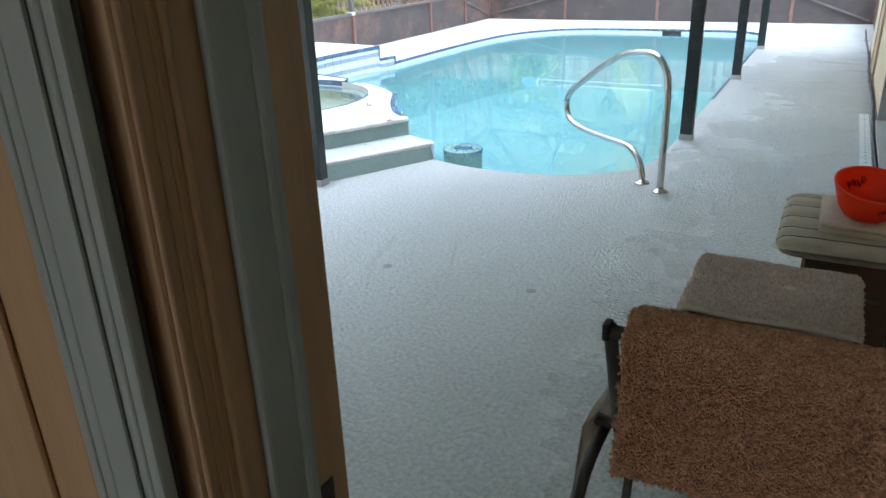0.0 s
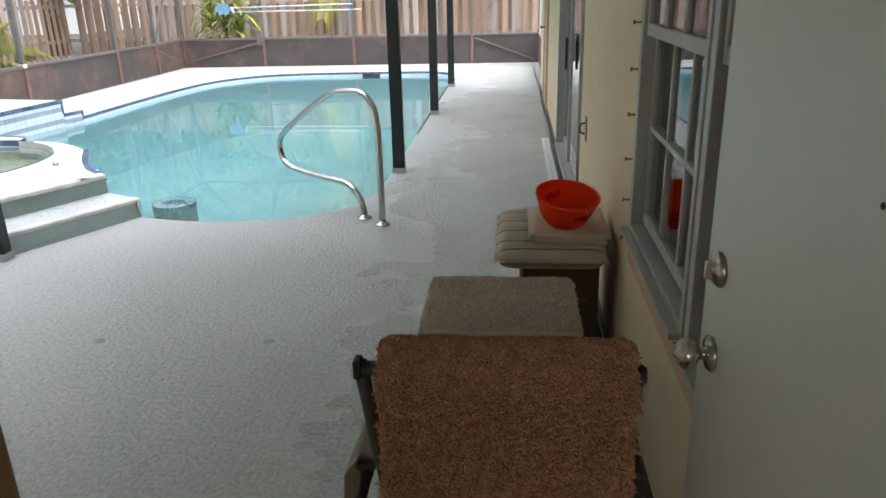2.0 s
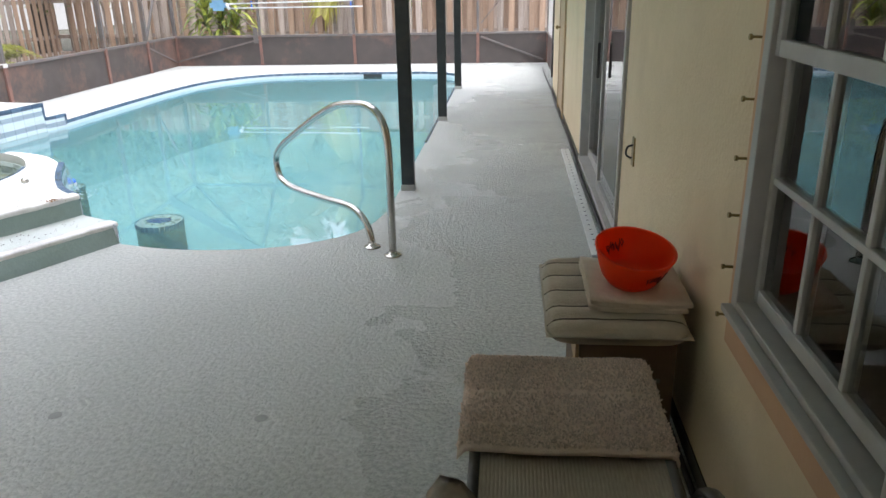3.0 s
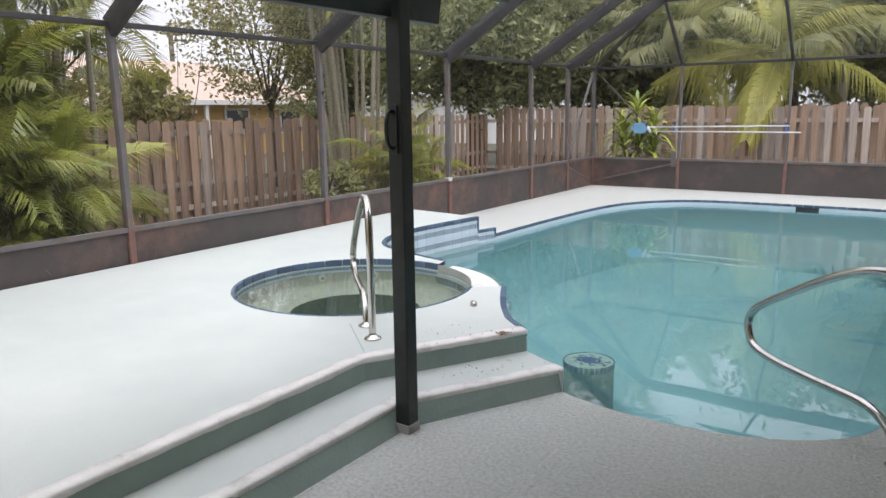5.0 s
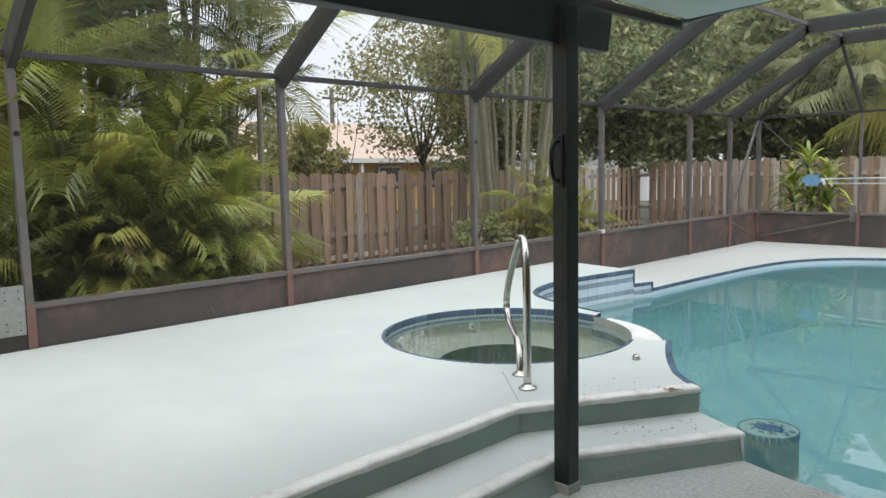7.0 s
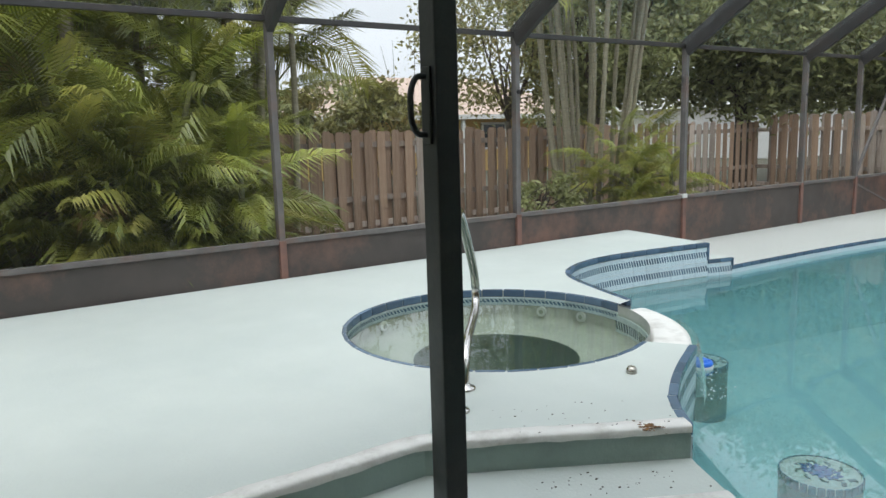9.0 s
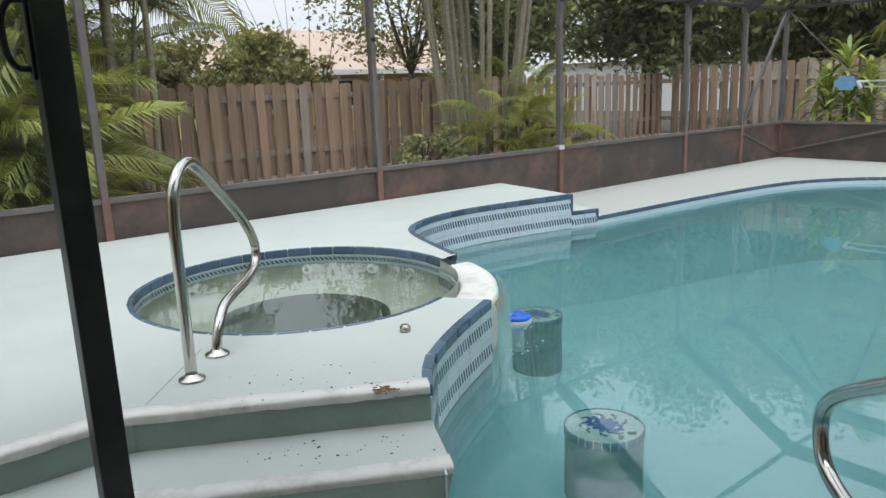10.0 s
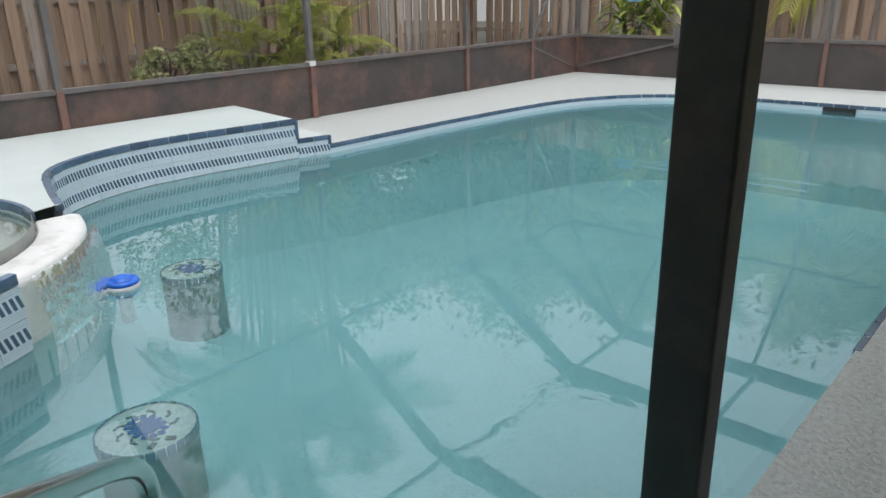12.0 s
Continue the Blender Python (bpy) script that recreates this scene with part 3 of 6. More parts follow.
def post(x, y, z1, size, material, name, label, z0=0.0, foot=True):
    e = thing(name, label, "post", (x, y, z0), "roof posts")
    sx, sy = (size[0] / 2, size[1] / 2) if isinstance(size, tuple) else (size / 2, size / 2)
    bm = BM()
    box(bm, x - sx, x + sx, y - sy, y + sy, z0 + 0.004, z1, bevel=0.006)
    part("shaft", bm, material, e)
    if foot:
        bm = BM()
        box(bm, x - sx - 0.006, x + sx + 0.006, y - sy - 0.006, y + sy + 0.006, z0, z0 + 0.05, bevel=0.004)
        part("foot", bm, M_WINFRAME, e, "grey metal post foot with screws")
    return e


p0 = post(-2.978, 3.803, 2.40, 0.087, M_BLACKPOST, "patio_post", "black painted steel patio post standing at the steps")
for y in (6.133, 9.355, 12.155):
    post(-0.708, y, 2.495, (0.108, 0.066), M_BLACKPOST, "patio_post", "black painted steel patio post at the pool edge")
beam = thing("roof_beam", "black weathered roof beam over the patio post", "beam", (-2.94, 2, 2.1))
bm = BM()
box(bm, -3.06, -2.979, YD, 4.215, 2.145, 2.40, bevel=0.008)
for v in bm.verts:          # cut-back lower corner at the free end
    if v.co.y > 4.1 and v.co.z < 2.2:
        v.co.y -= 0.05
part("timber", bm, M_BLACKPOST, beam)
bm = BM()
box(bm, -2.90, -2.86, 3.0, 4.70, 2.30, 2.345, bevel=0.006)
bar(bm, (-2.86, 4.68, 2.375), (-0.86, 4.68, 2.535), 0.03, 0.10)
box(bm, -0.90, -0.862, 4.70, 12.2, 2.44, 2.58, bevel=0.006)
part("gutter", bm, M_BRONZE, beam, "dark drip edge along the soffit")


# ---- screen enclosure ----
enc = thing("screen_enclosure", "bronze aluminium screen enclosure with rusty kick plates", "enclosure", (XS, 8, 0))
KICK = 0.615
EAVE, TOPZ, XT, YT = 2.51, 3.68, -5.20, 14.75
left_posts = [-1.9, 0.3, 2.56, 4.87, 7.58, 10.38, 13.15, 14.75, 16.08]
back_posts = [-5.22, -3.18, -0.56, 0.89]


def base_z(y):
    return RZ if y < 9.3 else 0.0


for y in left_posts:
    bm = BM()
    box(bm, XS - 0.038, XS + 0.038, y - 0.028, y + 0.028, KICK, EAVE, bevel=0.004)
    part("upright", bm, M_BRONZE_OLD, enc)
    bm = BM()
    box(bm, XS - 0.042, XS + 0.042, y - 0.032, y + 0.032, base_z(y), KICK, bevel=0.004)
    part("upright_foot", bm, M_RUST, enc, "rust-stained foot of the upright")
for x in back_posts:
    bm = BM()
    box(bm, x - 0.025, x + 0.025, YB - 0.025, YB + 0.025, KICK, EAVE, bevel=0.004)
    part("upright", bm, M_BRONZE_OLD, enc)
    bm = BM()
    box(bm, x - 0.03, x + 0.03, YB - 0.03, YB + 0.03, 0, KICK, bevel=0.004)
    part("upright_foot", bm, M_RUST, enc, "rust-stained foot of the upright")
for a, b in zip(left_posts, left_posts[1:]):
    bm = boxes((XS - 0.008, XS + 0.008, a, b, 0.0, KICK - 0.02))
    part("kick_plate", bm, M_KICK, enc)
    bm = BM()
    box(bm, XS - 0.03, XS + 0.03, a + 0.03, b - 0.03, KICK - 0.03, KICK + 0.015, bevel=0.004)
    part("chair_rail", bm, M_BRONZE_OLD, enc)
    bm = BM()
    box(bm, XS - 0.025, XS + 0.025, a + 0.025, b - 0.025, EAVE - 0.025, EAVE + 0.025, bevel=0.004)
    part("eave_rail", bm, M_BRONZE, enc)
xb = [XS] + back_posts
for a, b in zip(xb, xb[1:]):
    part("kick_plate", boxes((a, b, YB - 0.008, YB + 0.008, 0, KICK - 0.02)), M_KICK, enc)
    bm = BM()
    box(bm, a + 0.03, b - 0.03, YB - 0.03, YB + 0.03, KICK - 0.03, KICK + 0.015, bevel=0.004)
    part("chair_rail", bm, M_BRONZE_OLD, enc)
    bm = BM()
    box(bm, a + 0.025, b - 0.025, YB - 0.025, YB + 0.025, EAVE - 0.025, EAVE + 0.025, bevel=0.004)
    part("eave_rail", bm, M_BRONZE, enc)
# right end wall between house corner and back wall
part("kick_plate", boxes((0.882, 0.898, 11.9, YB, 0, KICK - 0.02)), M_KICK, enc)
bm = BM()
box(bm, 0.86, 0.92, 11.92, YB - 0.03, KICK - 0.03, KICK + 0.015, bevel=0.004)
part("chair_rail", bm, M_BRONZE_OLD, enc)
bm = BM()
box(bm, 0.845, 0.895, 13.6, 13.65, 0, EAVE, bevel=0.004)
part("upright", bm, M_BRONZE, enc)
# rafters: slope in, then flat towards the house
for y in left_posts[:-1]:
    bm = BM()
    bar(bm, (XS, y, EAVE - 0.03), (XT, y, TOPZ), 0.06, 0.20)
    part("rafter", bm, M_BRONZE, enc)
    bm = BM()
    bar(bm, (XT - 0.02, y, TOPZ), (-0.80, y, TOPZ + 0.02), 0.06, 0.22)
    part("roof_beam", bm, M_BRONZE, enc)
for x, z in ((XT, TOPZ), (-3.1, TOPZ), (-0.8, TOPZ)):
    bm = BM()
    bar(bm, (x, -1.9, z + 0.04), (x, YT, z + 0.04), 0.05, 0.05)
    part("purlin", bm, M_BRONZE_OLD, enc)
bm = BM()
bar(bm, (XS, YB, EAVE), (XT, YT, TOPZ), 0.05, 0.06)
part("hip", bm, M_BRONZE, enc)
for x in back_posts[:3]:
    bm = BM()
    bar(bm, (x, YB, EAVE), (x, YT, TOPZ), 0.05, 0.06)
    part("rafter", bm, M_BRONZE, enc)
# wind braces at the corner
for a, b, w in (((XS, YT, KICK), (XS, YB - 0.02, EAVE - 0.03), 0.04), ((XS, YT, KICK - 0.1), (XS + 0.01, YB - 0.05, 0.08), 0.03),
                ((XS + 0.03, YB - 0.03, EAVE - 0.03), (-5.35, YB - 0.03, 0.78), 0.016), ((XS + 0.03, YB - 0.03, 0.10), (-5.25, YB - 0.03, 0.54), 0.035),
                ((-0.5, YB - 0.03, 0.54), (0.80, YB - 0.03, 0.06), 0.035), ((-0.5, YB - 0.03, 0.80), (0.80, YB - 0.03, 2.3), 0.02)):
    bm = BM()
    bar(bm, a, b, w, w)
    part("brace", bm, M_BRONZE_OLD, enc)
bm = boxes((-5.36, -5.26, YB - 0.034, YB - 0.028, 0.46, 0.78))
part("brace_plate", bm, M_BRONZE_OLD, enc)


def panel(*co):
    material = M_ROOFSCREEN if max(c[2] for c in co) > EAVE + 0.1 else M_SCREEN
    bm = BM()
    bm.faces.new([bm.verts.new(c) for c in co])
    part("screen", bm, material, enc)


for a, b in zip(left_posts, left_posts[1:]):
    panel((XS, a, KICK), (XS, b, KICK), (XS, b, EAVE), (XS, a, EAVE))
    if b < 15.5:
        panel((XS, a, EAVE), (XS, b, EAVE), (XT, b, TOPZ), (XT, a, TOPZ))
        panel((XT, a, TOPZ + 0.07), (XT, b, TOPZ + 0.07), (-0.8, b, TOPZ + 0.07), (-0.8, a, TOPZ + 0.07))
panel((XS, YT, EAVE), (XS, YB, EAVE), (XT, YT, TOPZ))
panel((XS, YB, EAVE), (-5.15, YB, EAVE), (XT, YT, TOPZ))
for a, b in zip(xb, xb[1:]):
    panel((a, YB, KICK), (b, YB, KICK), (b, YB, EAVE), (a, YB, EAVE))
    if a > -6:
        panel((a, YB, EAVE), (b, YB, EAVE), (b, YT, TOPZ), (a, YT, TOPZ))
panel((0.89, 11.9, KICK), (0.89, YB, KICK), (0.89, YB, EAVE), (0.89, 11.9, EAVE))

# ---- windows and doors of the house ----
M_BRASS = mat("tarnished_brass", (0.35, 0.25, 0.10), 0.4, 1.0, scale=20)
M_NICKEL = mat("brushed_nickel", (0.50, 0.47, 0.42), 0.3, 1.0, second=(0.42, 0.40, 0.36), scale=40, rough_var=0.08)
M_BLACK = mat("black_rubber", (0.02, 0.02, 0.02), 0.6, scale=10)
M_WHITE = mat("white_painted_metal", (0.72, 0.72, 0.70), 0.45, second=(0.62, 0.62, 0.6), scale=12)
M_TAN = mat("tan_door_paint", (0.50, 0.36, 0.22), 0.6, second=(0.45, 0.32, 0.19), scale=4, bump=0.15, bump_scale=40)


def single_hung(name, y0, y1, z0, z1, cols=3):
    """A single-hung aluminium window with two sashes of muntins, set in the wall facing the deck."""
    w = thing(name, "grey aluminium single-hung window with small panes, reflecting the pool", "window", (XW, (y0 + y1) / 2, z0), kind="structure")
    x0 = XW - 0.025
    bm = BM()
    for s in ((x0, XW + 0.09, y0, y0 + 0.03, z0, z1), (x0, XW + 0.09, y1 - 0.045, y1, z0, z1),
              (x0, XW + 0.09, y0 + 0.03, y1 - 0.045, z0, z0 + 0.04), (x0, XW + 0.09, y0 + 0.03, y1 - 0.045, z1 - 0.045, z1)):
        box(bm, *s, bevel=0.004)
    part("window_frame", bm, M_WINFRAME, w)
    bm = BM()
    box(bm, x0 - 0.03, x0 - 0.001, y0 + 0.01, y1 - 0.01, z0 + 0.002, z0 + 0.022, bevel=0.004)
    part("window_sill", bm, M_WINFRAME, w)
    zm = (z0 + z1) / 2
    for k, (a, b, xo) in enumerate(((z0 + 0.05, zm + 0.02, 0.03), (zm - 0.02, z1 - 0.05, 0.0))):
        X = XW + xo
        ya, yb = y0 + 0.032, y1 - 0.048
        bm = BM()
        for s in ((X - 0.012, X + 0.025, ya, ya + 0.028, a, b), (X - 0.012, X + 0.025, yb - 0.028, yb, a, b),
                  (X - 0.012, X + 0.025, ya + 0.028, yb - 0.028, a, a + 0.04), (X - 0.012, X + 0.025, ya + 0.028, yb - 0.028, b - 0.045, b)):
            box(bm, *s, bevel=0.004)
        sash = part("sash", bm, M_WINFRAME, w)
        gy0, gy1, gz0, gz1 = ya + 0.028, yb - 0.028, a + 0.04, b - 0.045
        for c in range(1, cols):
            yy = gy0 + (gy1 - gy0) * c / cols
            bm = BM()
            box(bm, X - 0.01, X + 0.012, yy - 0.010, yy + 0.010, gz0, gz1, bevel=0.004)
            part("muntin", bm, M_WINFRAME, sash)
        zz = (gz0 + gz1) / 2
        bm = BM()
        box(bm, X - 0.012, X + 0.010, gy0, gy1, zz - 0.010, zz + 0.010, bevel=0.004)
        part("muntin", bm, M_WINFRAME, sash)
        for c in range(cols):
            for r in range(2):
                u0, u1 = gy0 + (gy1 - gy0) * c / cols, gy0 + (gy1 - gy0) * (c + 1) / cols
                v0, v1 = gz0 + (gz1 - gz0) * r / 2, gz0 + (gz1 - gz0) * (r + 1) / 2
                part("pane", boxes((X + 0.001, X + 0.005, u0, u1, v0, v1)), M_GLASS, sash)
    return w


single_hung("window_1", 1.345, W1[1], WZ0, WZ1)
single_hung("window_2", W1[0], 1.325, WZ0, WZ1)
bm = BM()
box(bm, XW - 0.012, XW - 0.001, W1[0] - 0.1, W1[1] + 0.06, WZ0 - 0.13, WZ0 - 0.003, bevel=0.003)
box(bm, XW - 0.012, XW - 0.001, W1[1] + 0.003, W1[1] + 0.06, WZ0, WZ1 + 0.1, bevel=0.003)
tagged(finish("trim_window", bm, M_PEACH), "peach painted band around the window", "trim", kind="structure")
for z in (0.69, 0.84, 0.995, 1.157, 1.317, 1.475, 1.63):
    e = thing("shutter_screw", "small brass storm-shutter screw in the wall", "screw", (XW, 2.315, z), "shutter screws")
    bm = BM()
    tube(bm, [(XW + 0.01, 2.315, z), (XW - 0.035, 2.315, z + 0.002)], 0.004, 6)
    part("shank", bm, M_BRASS, e)
    bm = BM()
    tube(bm, [(XW - 0.035, 2.315, z + 0.002), (XW - 0.042, 2.315, z + 0.002)], 0.008, 8)
    part("head", bm, M_BRASS, e)
# wall plate with a hook beside the sliding door
e = thing("wall_latch", "small tarnished metal latch plate on the wall", "latch", (XW, 4.15, 0.76))
bm = BM()
box(bm, XW - 0.008, XW + 0.002, 4.12, 4.19, 0.69, 0.84, bevel=0.003)
part("plate", bm, M_BRASS, e)
bm = BM()
tube(bm, smooth_path([(XW - 0.005, 4.155, 0.80), (XW - 0.035, 4.155, 0.79), (XW - 0.04, 4.155, 0.75), (XW - 0.012, 4.155, 0.73)], 4), 0.006, 6)
part("hook", bm, M_BRONZE, e)

# sliding glass door
sl = thing("door_sliding", "grey aluminium sliding glass door to the patio", "sliding door", (XW, 5.75, 0.08), kind="structure")
bm = BM()
for s in ((XW - 0.02, XW + 0.12, W2[0], W2[0] + 0.05, 0.08, SLZ), (XW - 0.02, XW + 0.12, W2[1] - 0.05, W2[1], 0.08, SLZ),
          (XW - 0.02, XW + 0.12, W2[0] + 0.05, W2[1] - 0.05, SLZ - 0.05, SLZ), (XW - 0.03, XW + 0.12, W2[0] + 0.05, W2[1] - 0.05, 0.08, 0.115)):
    box(bm, *s, bevel=0.004)
part("frame", bm, M_WINFRAME, sl)
ym = (W2[0] + W2[1]) / 2
for (a, b, xo) in ((W2[0] + 0.05, ym + 0.03, 0.02), (ym - 0.03, W2[1] - 0.05, 0.07)):
    bm = BM()
    X = XW + xo
    for s in ((X - 0.015, X + 0.015, a, a + 0.055, 0.12, SLZ - 0.055), (X - 0.015, X + 0.015, b - 0.055, b, 0.12, SLZ - 0.055),
              (X - 0.015, X + 0.015, a + 0.055, b - 0.055, 0.12, 0.19), (X - 0.015, X + 0.015, a + 0.055, b - 0.055, SLZ - 0.115, SLZ - 0.055)):
        box(bm, *s, bevel=0.003)
    pn = part("sliding_panel", bm, M_WINFRAME, sl)
    part("pane", boxes((X - 0.003, X + 0.003, a + 0.05, b - 0.05, 0.18, SLZ - 0.11)), M_GLASS, pn)
bm = BM()
box(bm, XW - 0.035, XW - 0.015, ym - 0.02, ym + 0.01, 0.95, 1.2, bevel=0.005)
part("pull_handle", bm, M_BRONZE, sl, "dark pull handle")

# tan service door further along the wall
td = thing("door_service", "tan painted service door with a small dark vent", "door", (XW, 9.9, 0.0), kind="structure")
bm = BM()
box(bm, XW - 0.018, XW - 0.001, 9.45, 10.25, 0.06, 2.05, bevel=0.004)
part("leaf", bm, M_TAN, td)
bm = BM()
box(bm, XW - 0.03, XW - 0.0185, 9.84, 10.16, 1.47, 1.76, bevel=0.003)
part("vent", bm, M_BRONZE, td, "dark square vent")
bm = BM()
tube(bm, [(XW - 0.018, 10.12, 1.05), (XW - 0.05, 10.12, 1.05)], 0.012, 8)
tube(bm, [(XW - 0.05, 10.12, 1.05), (XW - 0.06, 10.12, 1.05), (XW - 0.085, 10.12, 1.05)], lambda t: 0.012 + 0.018 * math.sin(math.pi * min(1, t * 0.9 + 0.1)), 10)
part("door_knob", bm, M_BRASS, td)
bm = BM()
for s in ((XW - 0.025, XW - 0.002, 9.38, 9.447, 0, 2.12), (XW - 0.025, XW - 0.002, 10.253, 10.32, 0, 2.12), (XW - 0.025, XW - 0.002, 9.447, 10.253, 2.053, 2.12)):
    box(bm, *s, bevel=0.004)
part("casing", bm, M_TAN, td)

# perforated shutter track and cable along the wall foot
tr = thing("floor_track", "white perforated metal track lying along the wall foot", "track", (0.70, 6.6, 0))
bm = BM()
box(bm, 0.645, 0.725, 4.6, 7.65, 0.0, 0.014, bevel=0.002)
part("rail", bm, M_WHITE, tr)
for k in range(29):
    y = 4.68 + k * 0.104
    bm = BM()
    tube(bm, [(0.685, y, 0.0141), (0.685, y, 0.0148)], 0.009, 8)
    part("slot", bm, M_BLACK, tr)
e = thing("wall_hose", "dark rubber hose along the base of the house wall", "hose", (0.75, 6, 0))
bm = BM()
tube(bm, smooth_path([(0.755 + 0.008 * math.sin(y * 1.7), y, 0.012) for y in np.arange(0.3, 15.2, 0.35)], 3), 0.012, 8)
part("tube", bm, M_BRONZE, e)
bm = boxes((XW - 0.006, XW - 0.001, YD, 11.9, 0.0, 0.07))
tagged(finish("baseboard", bm, mat("dark_wall_base", (0.10, 0.09, 0.07), 0.7, second=(0.05, 0.05, 0.04), scale=5, stain=(0.3, 0.26, 0.18), stain_scale=4)),
       "dark strip at the foot of the house wall", "baseboard", kind="structure")

# ---- the open back door and its frame ----
dr = thing("door_back", "off-white painted back door standing open against the patio", "door", (DX1, YD, 0.14), kind="structure")
DIR = Vector((-0.047, 0.759, 0)).normalized()
swing = pose(0.70, 0.07, 0.15, 0, 0, math.degrees(math.atan2(DIR.y, DIR.x)))
bm = BM()
box(bm, 0, 0.748, -0.040, 0.0, 0, 2.0, bevel=0.003, m=swing)
part("leaf", bm, M_DOOR, dr)


def turned(bm, profile, m):
    """A lathe about the local z axis, placed by m."""
    before = set(bm.verts)
    lathe(bm, profile, (0, 0), 24)
    bmesh.ops.transform(bm, matrix=m, verts=[v for v in bm.verts if v not in before])


KZ = 0.875
side = swing @ pose(0.684, 0.0, KZ, -90, 0, 0)
bm = BM()
turned(bm, [(0, 0), (0.030, 0), (0.031, 0.004), (0.027, 0.008), (0.012, 0.011), (0.010, 0.020), (0.012, 0.023), (0.021, 0.028), (0.026, 0.038), (0.0255, 0.047), (0.018, 0.056),
            (0.006, 0.058), (0.005, 0.064), (0.0, 0.064)], side)
part("door_knob", bm, M_NICKEL, dr, "brushed nickel round knob")
side = swing @ pose(0.684, 0.0, KZ + 0.150, -90, 0, 0)
bm = BM()
turned(bm, [(0, 0), (0.029, 0), (0.030, 0.005), (0.025, 0.010), (0.012, 0.011), (0.010, 0.016), (0, 0.016)], side)
box(bm, -0.004, 0.004, -0.016, 0.016, 0.014, 0.026, bevel=0.003, m=side)
part("deadbolt", bm, M_NICKEL, dr, "brushed nickel thumb-turn deadbolt")
for px, pz in ((0.55, 1.50), (0.28, 1.25)):
    bm = BM()
    turned(bm, [(0, 0.0005), (0.004, 0.0005), (0.003, 0.002), (0, 0.002)], swing @ pose(px, 0.0, pz, -90, 0, 0))
    part("screw_hole", bm, M_BLACK, dr)

fr = thing("door_frame", "tan painted door frame with grey weatherstrip and casing", "door frame", (DX0, -0.05, 0.14), kind="structure")
bm = BM()
box(bm, DX0 - 0.05, DX0, -0.137, YD + 0.003, 0.1, 2.2, bevel=0.003)
box(bm, DX1, DX1 + 0.04, -0.137, YD - 0.06, 0.1, 2.2, bevel=0.003)
box(bm, DX0, DX1, -0.137, YD - 0.02, 2.15, 2.2, bevel=0.003)
part("jamb", bm, M_JAMB, fr)
bm = BM()
box(bm, DX0 + 0.0005, DX0 + 0.010, -0.068, -0.025, 0.14, 2.15, bevel=0.004)
box(bm, DX0 + 0.0005, DX0 + 0.013, -0.027, -0.010, 0.14, 2.15, bevel=0.005)
part("weatherstrip", bm, M_JAMBGREY, fr, "grey-green door stop with weatherstrip")
for dy, r in ((-0.095, 0.004), (-0.106, 0.002), (-0.116, 0.002), (-0.129, 0.003)):
    bm = BM()
    tube(bm, [(DX0, dy, 0.14), (DX0, dy, 2.15)], r, 8)
    part("bead", bm, M_JAMB, fr)
bm = BM()
box(bm, DX0 + 0.0003, DX0 + 0.0025, -0.008, 0.021, 1.08, 1.165, bevel=0.001)
part("strike_plate", bm, M_BRONZE, fr, "dark bronze strike plate")
bm = BM()
box(bm, DX0 + 0.0026, DX0 + 0.003, 0.0, 0.013, 1.10, 1.145)
part("strike_hole", bm, M_BLACK, fr)
# layered casing on the room side, with a dark gap behind it
for x0, x1, y0, y1, m_ in ((DX0 - 0.30, DX0 - 0.010, -0.1515, -0.1455, M_BLACK), (DX0 - 0.092, DX0 - 0.008, -0.165, -0.152, M_JAMBGREY),
                           (DX0 - 0.058, DX0 - 0.030, -0.1695, -0.1655, M_JAMBGREY), (DX0 - 0.30, DX0 - 0.094, -0.163, -0.152, M_JAMB), (DX0 - 0.21, DX0 - 0.150, -0.1695, -0.1635, M_JAMB)):
    bm = BM()
    box(bm, x0, x1, y0, y1, 0.14, 2.3, bevel=0.003)
    part("casing", bm, m_, fr)
for x in (DX0 - 0.020, DX0 - 0.064, DX0 - 0.080):
    bm = BM()
    tube(bm, [(x, -0.165, 0.14), (x, -0.165, 2.3)], 0.0025, 6)
    part("bead", bm, M_JAMBGREY, fr)
# curtain seen behind the window
cu = thing("curtain", "pale curtain hanging inside the window", "curtain", (XW + 0.28, 0.9, 0.6))
bm = BM()
pts = [(XW + 0.28 + 0.02 * math.sin(k * 1.3), 0.60 + k * 0.012, 0) for k in range(36)]
skirt(bm, pts, 0.55, 2.1, closed=False)
part("cloth", bm, M_CURTAIN, cu, smooth=True)

# ---- patio lounge chair ----
M_TUBE = mat("bronze_chair_tube", (0.075, 0.068, 0.055), 0.4, second=(0.05, 0.045, 0.04), scale=14, rough_var=0.1)
M_SLING = mat("ribbed_sling_fabric", (0.44, 0.38, 0.295), 0.8, second=(0.33, 0.285, 0.22), scale=30, stretch=(8, 1, 1), bump=0.3, bump_scale=60)
M_SHAG = mat("tan_shag_rug", (0.64, 0.37, 0.205), 0.95, second=(0.47, 0.255, 0.135), scale=40, bump=0.8, bump_scale=110, island=0.2)
M_TERRY = mat("grey_beige_bath_mat", (0.84, 0.71, 0.61), 0.95, second=(0.74, 0.62, 0.53), scale=25, bump=0.8, bump_scale=110, island=0.2)
M_TOWEL = mat("beige_towel", (0.62, 0.53, 0.42), 0.95, second=(0.55, 0.465, 0.37), scale=20, bump=0.6, bump_scale=80)
M_CUSH = mat("taupe_cushion_fabric", (0.50, 0.44, 0.345), 0.9, second=(0.44, 0.385, 0.30), scale=14, bump=0.4, bump_scale=90)
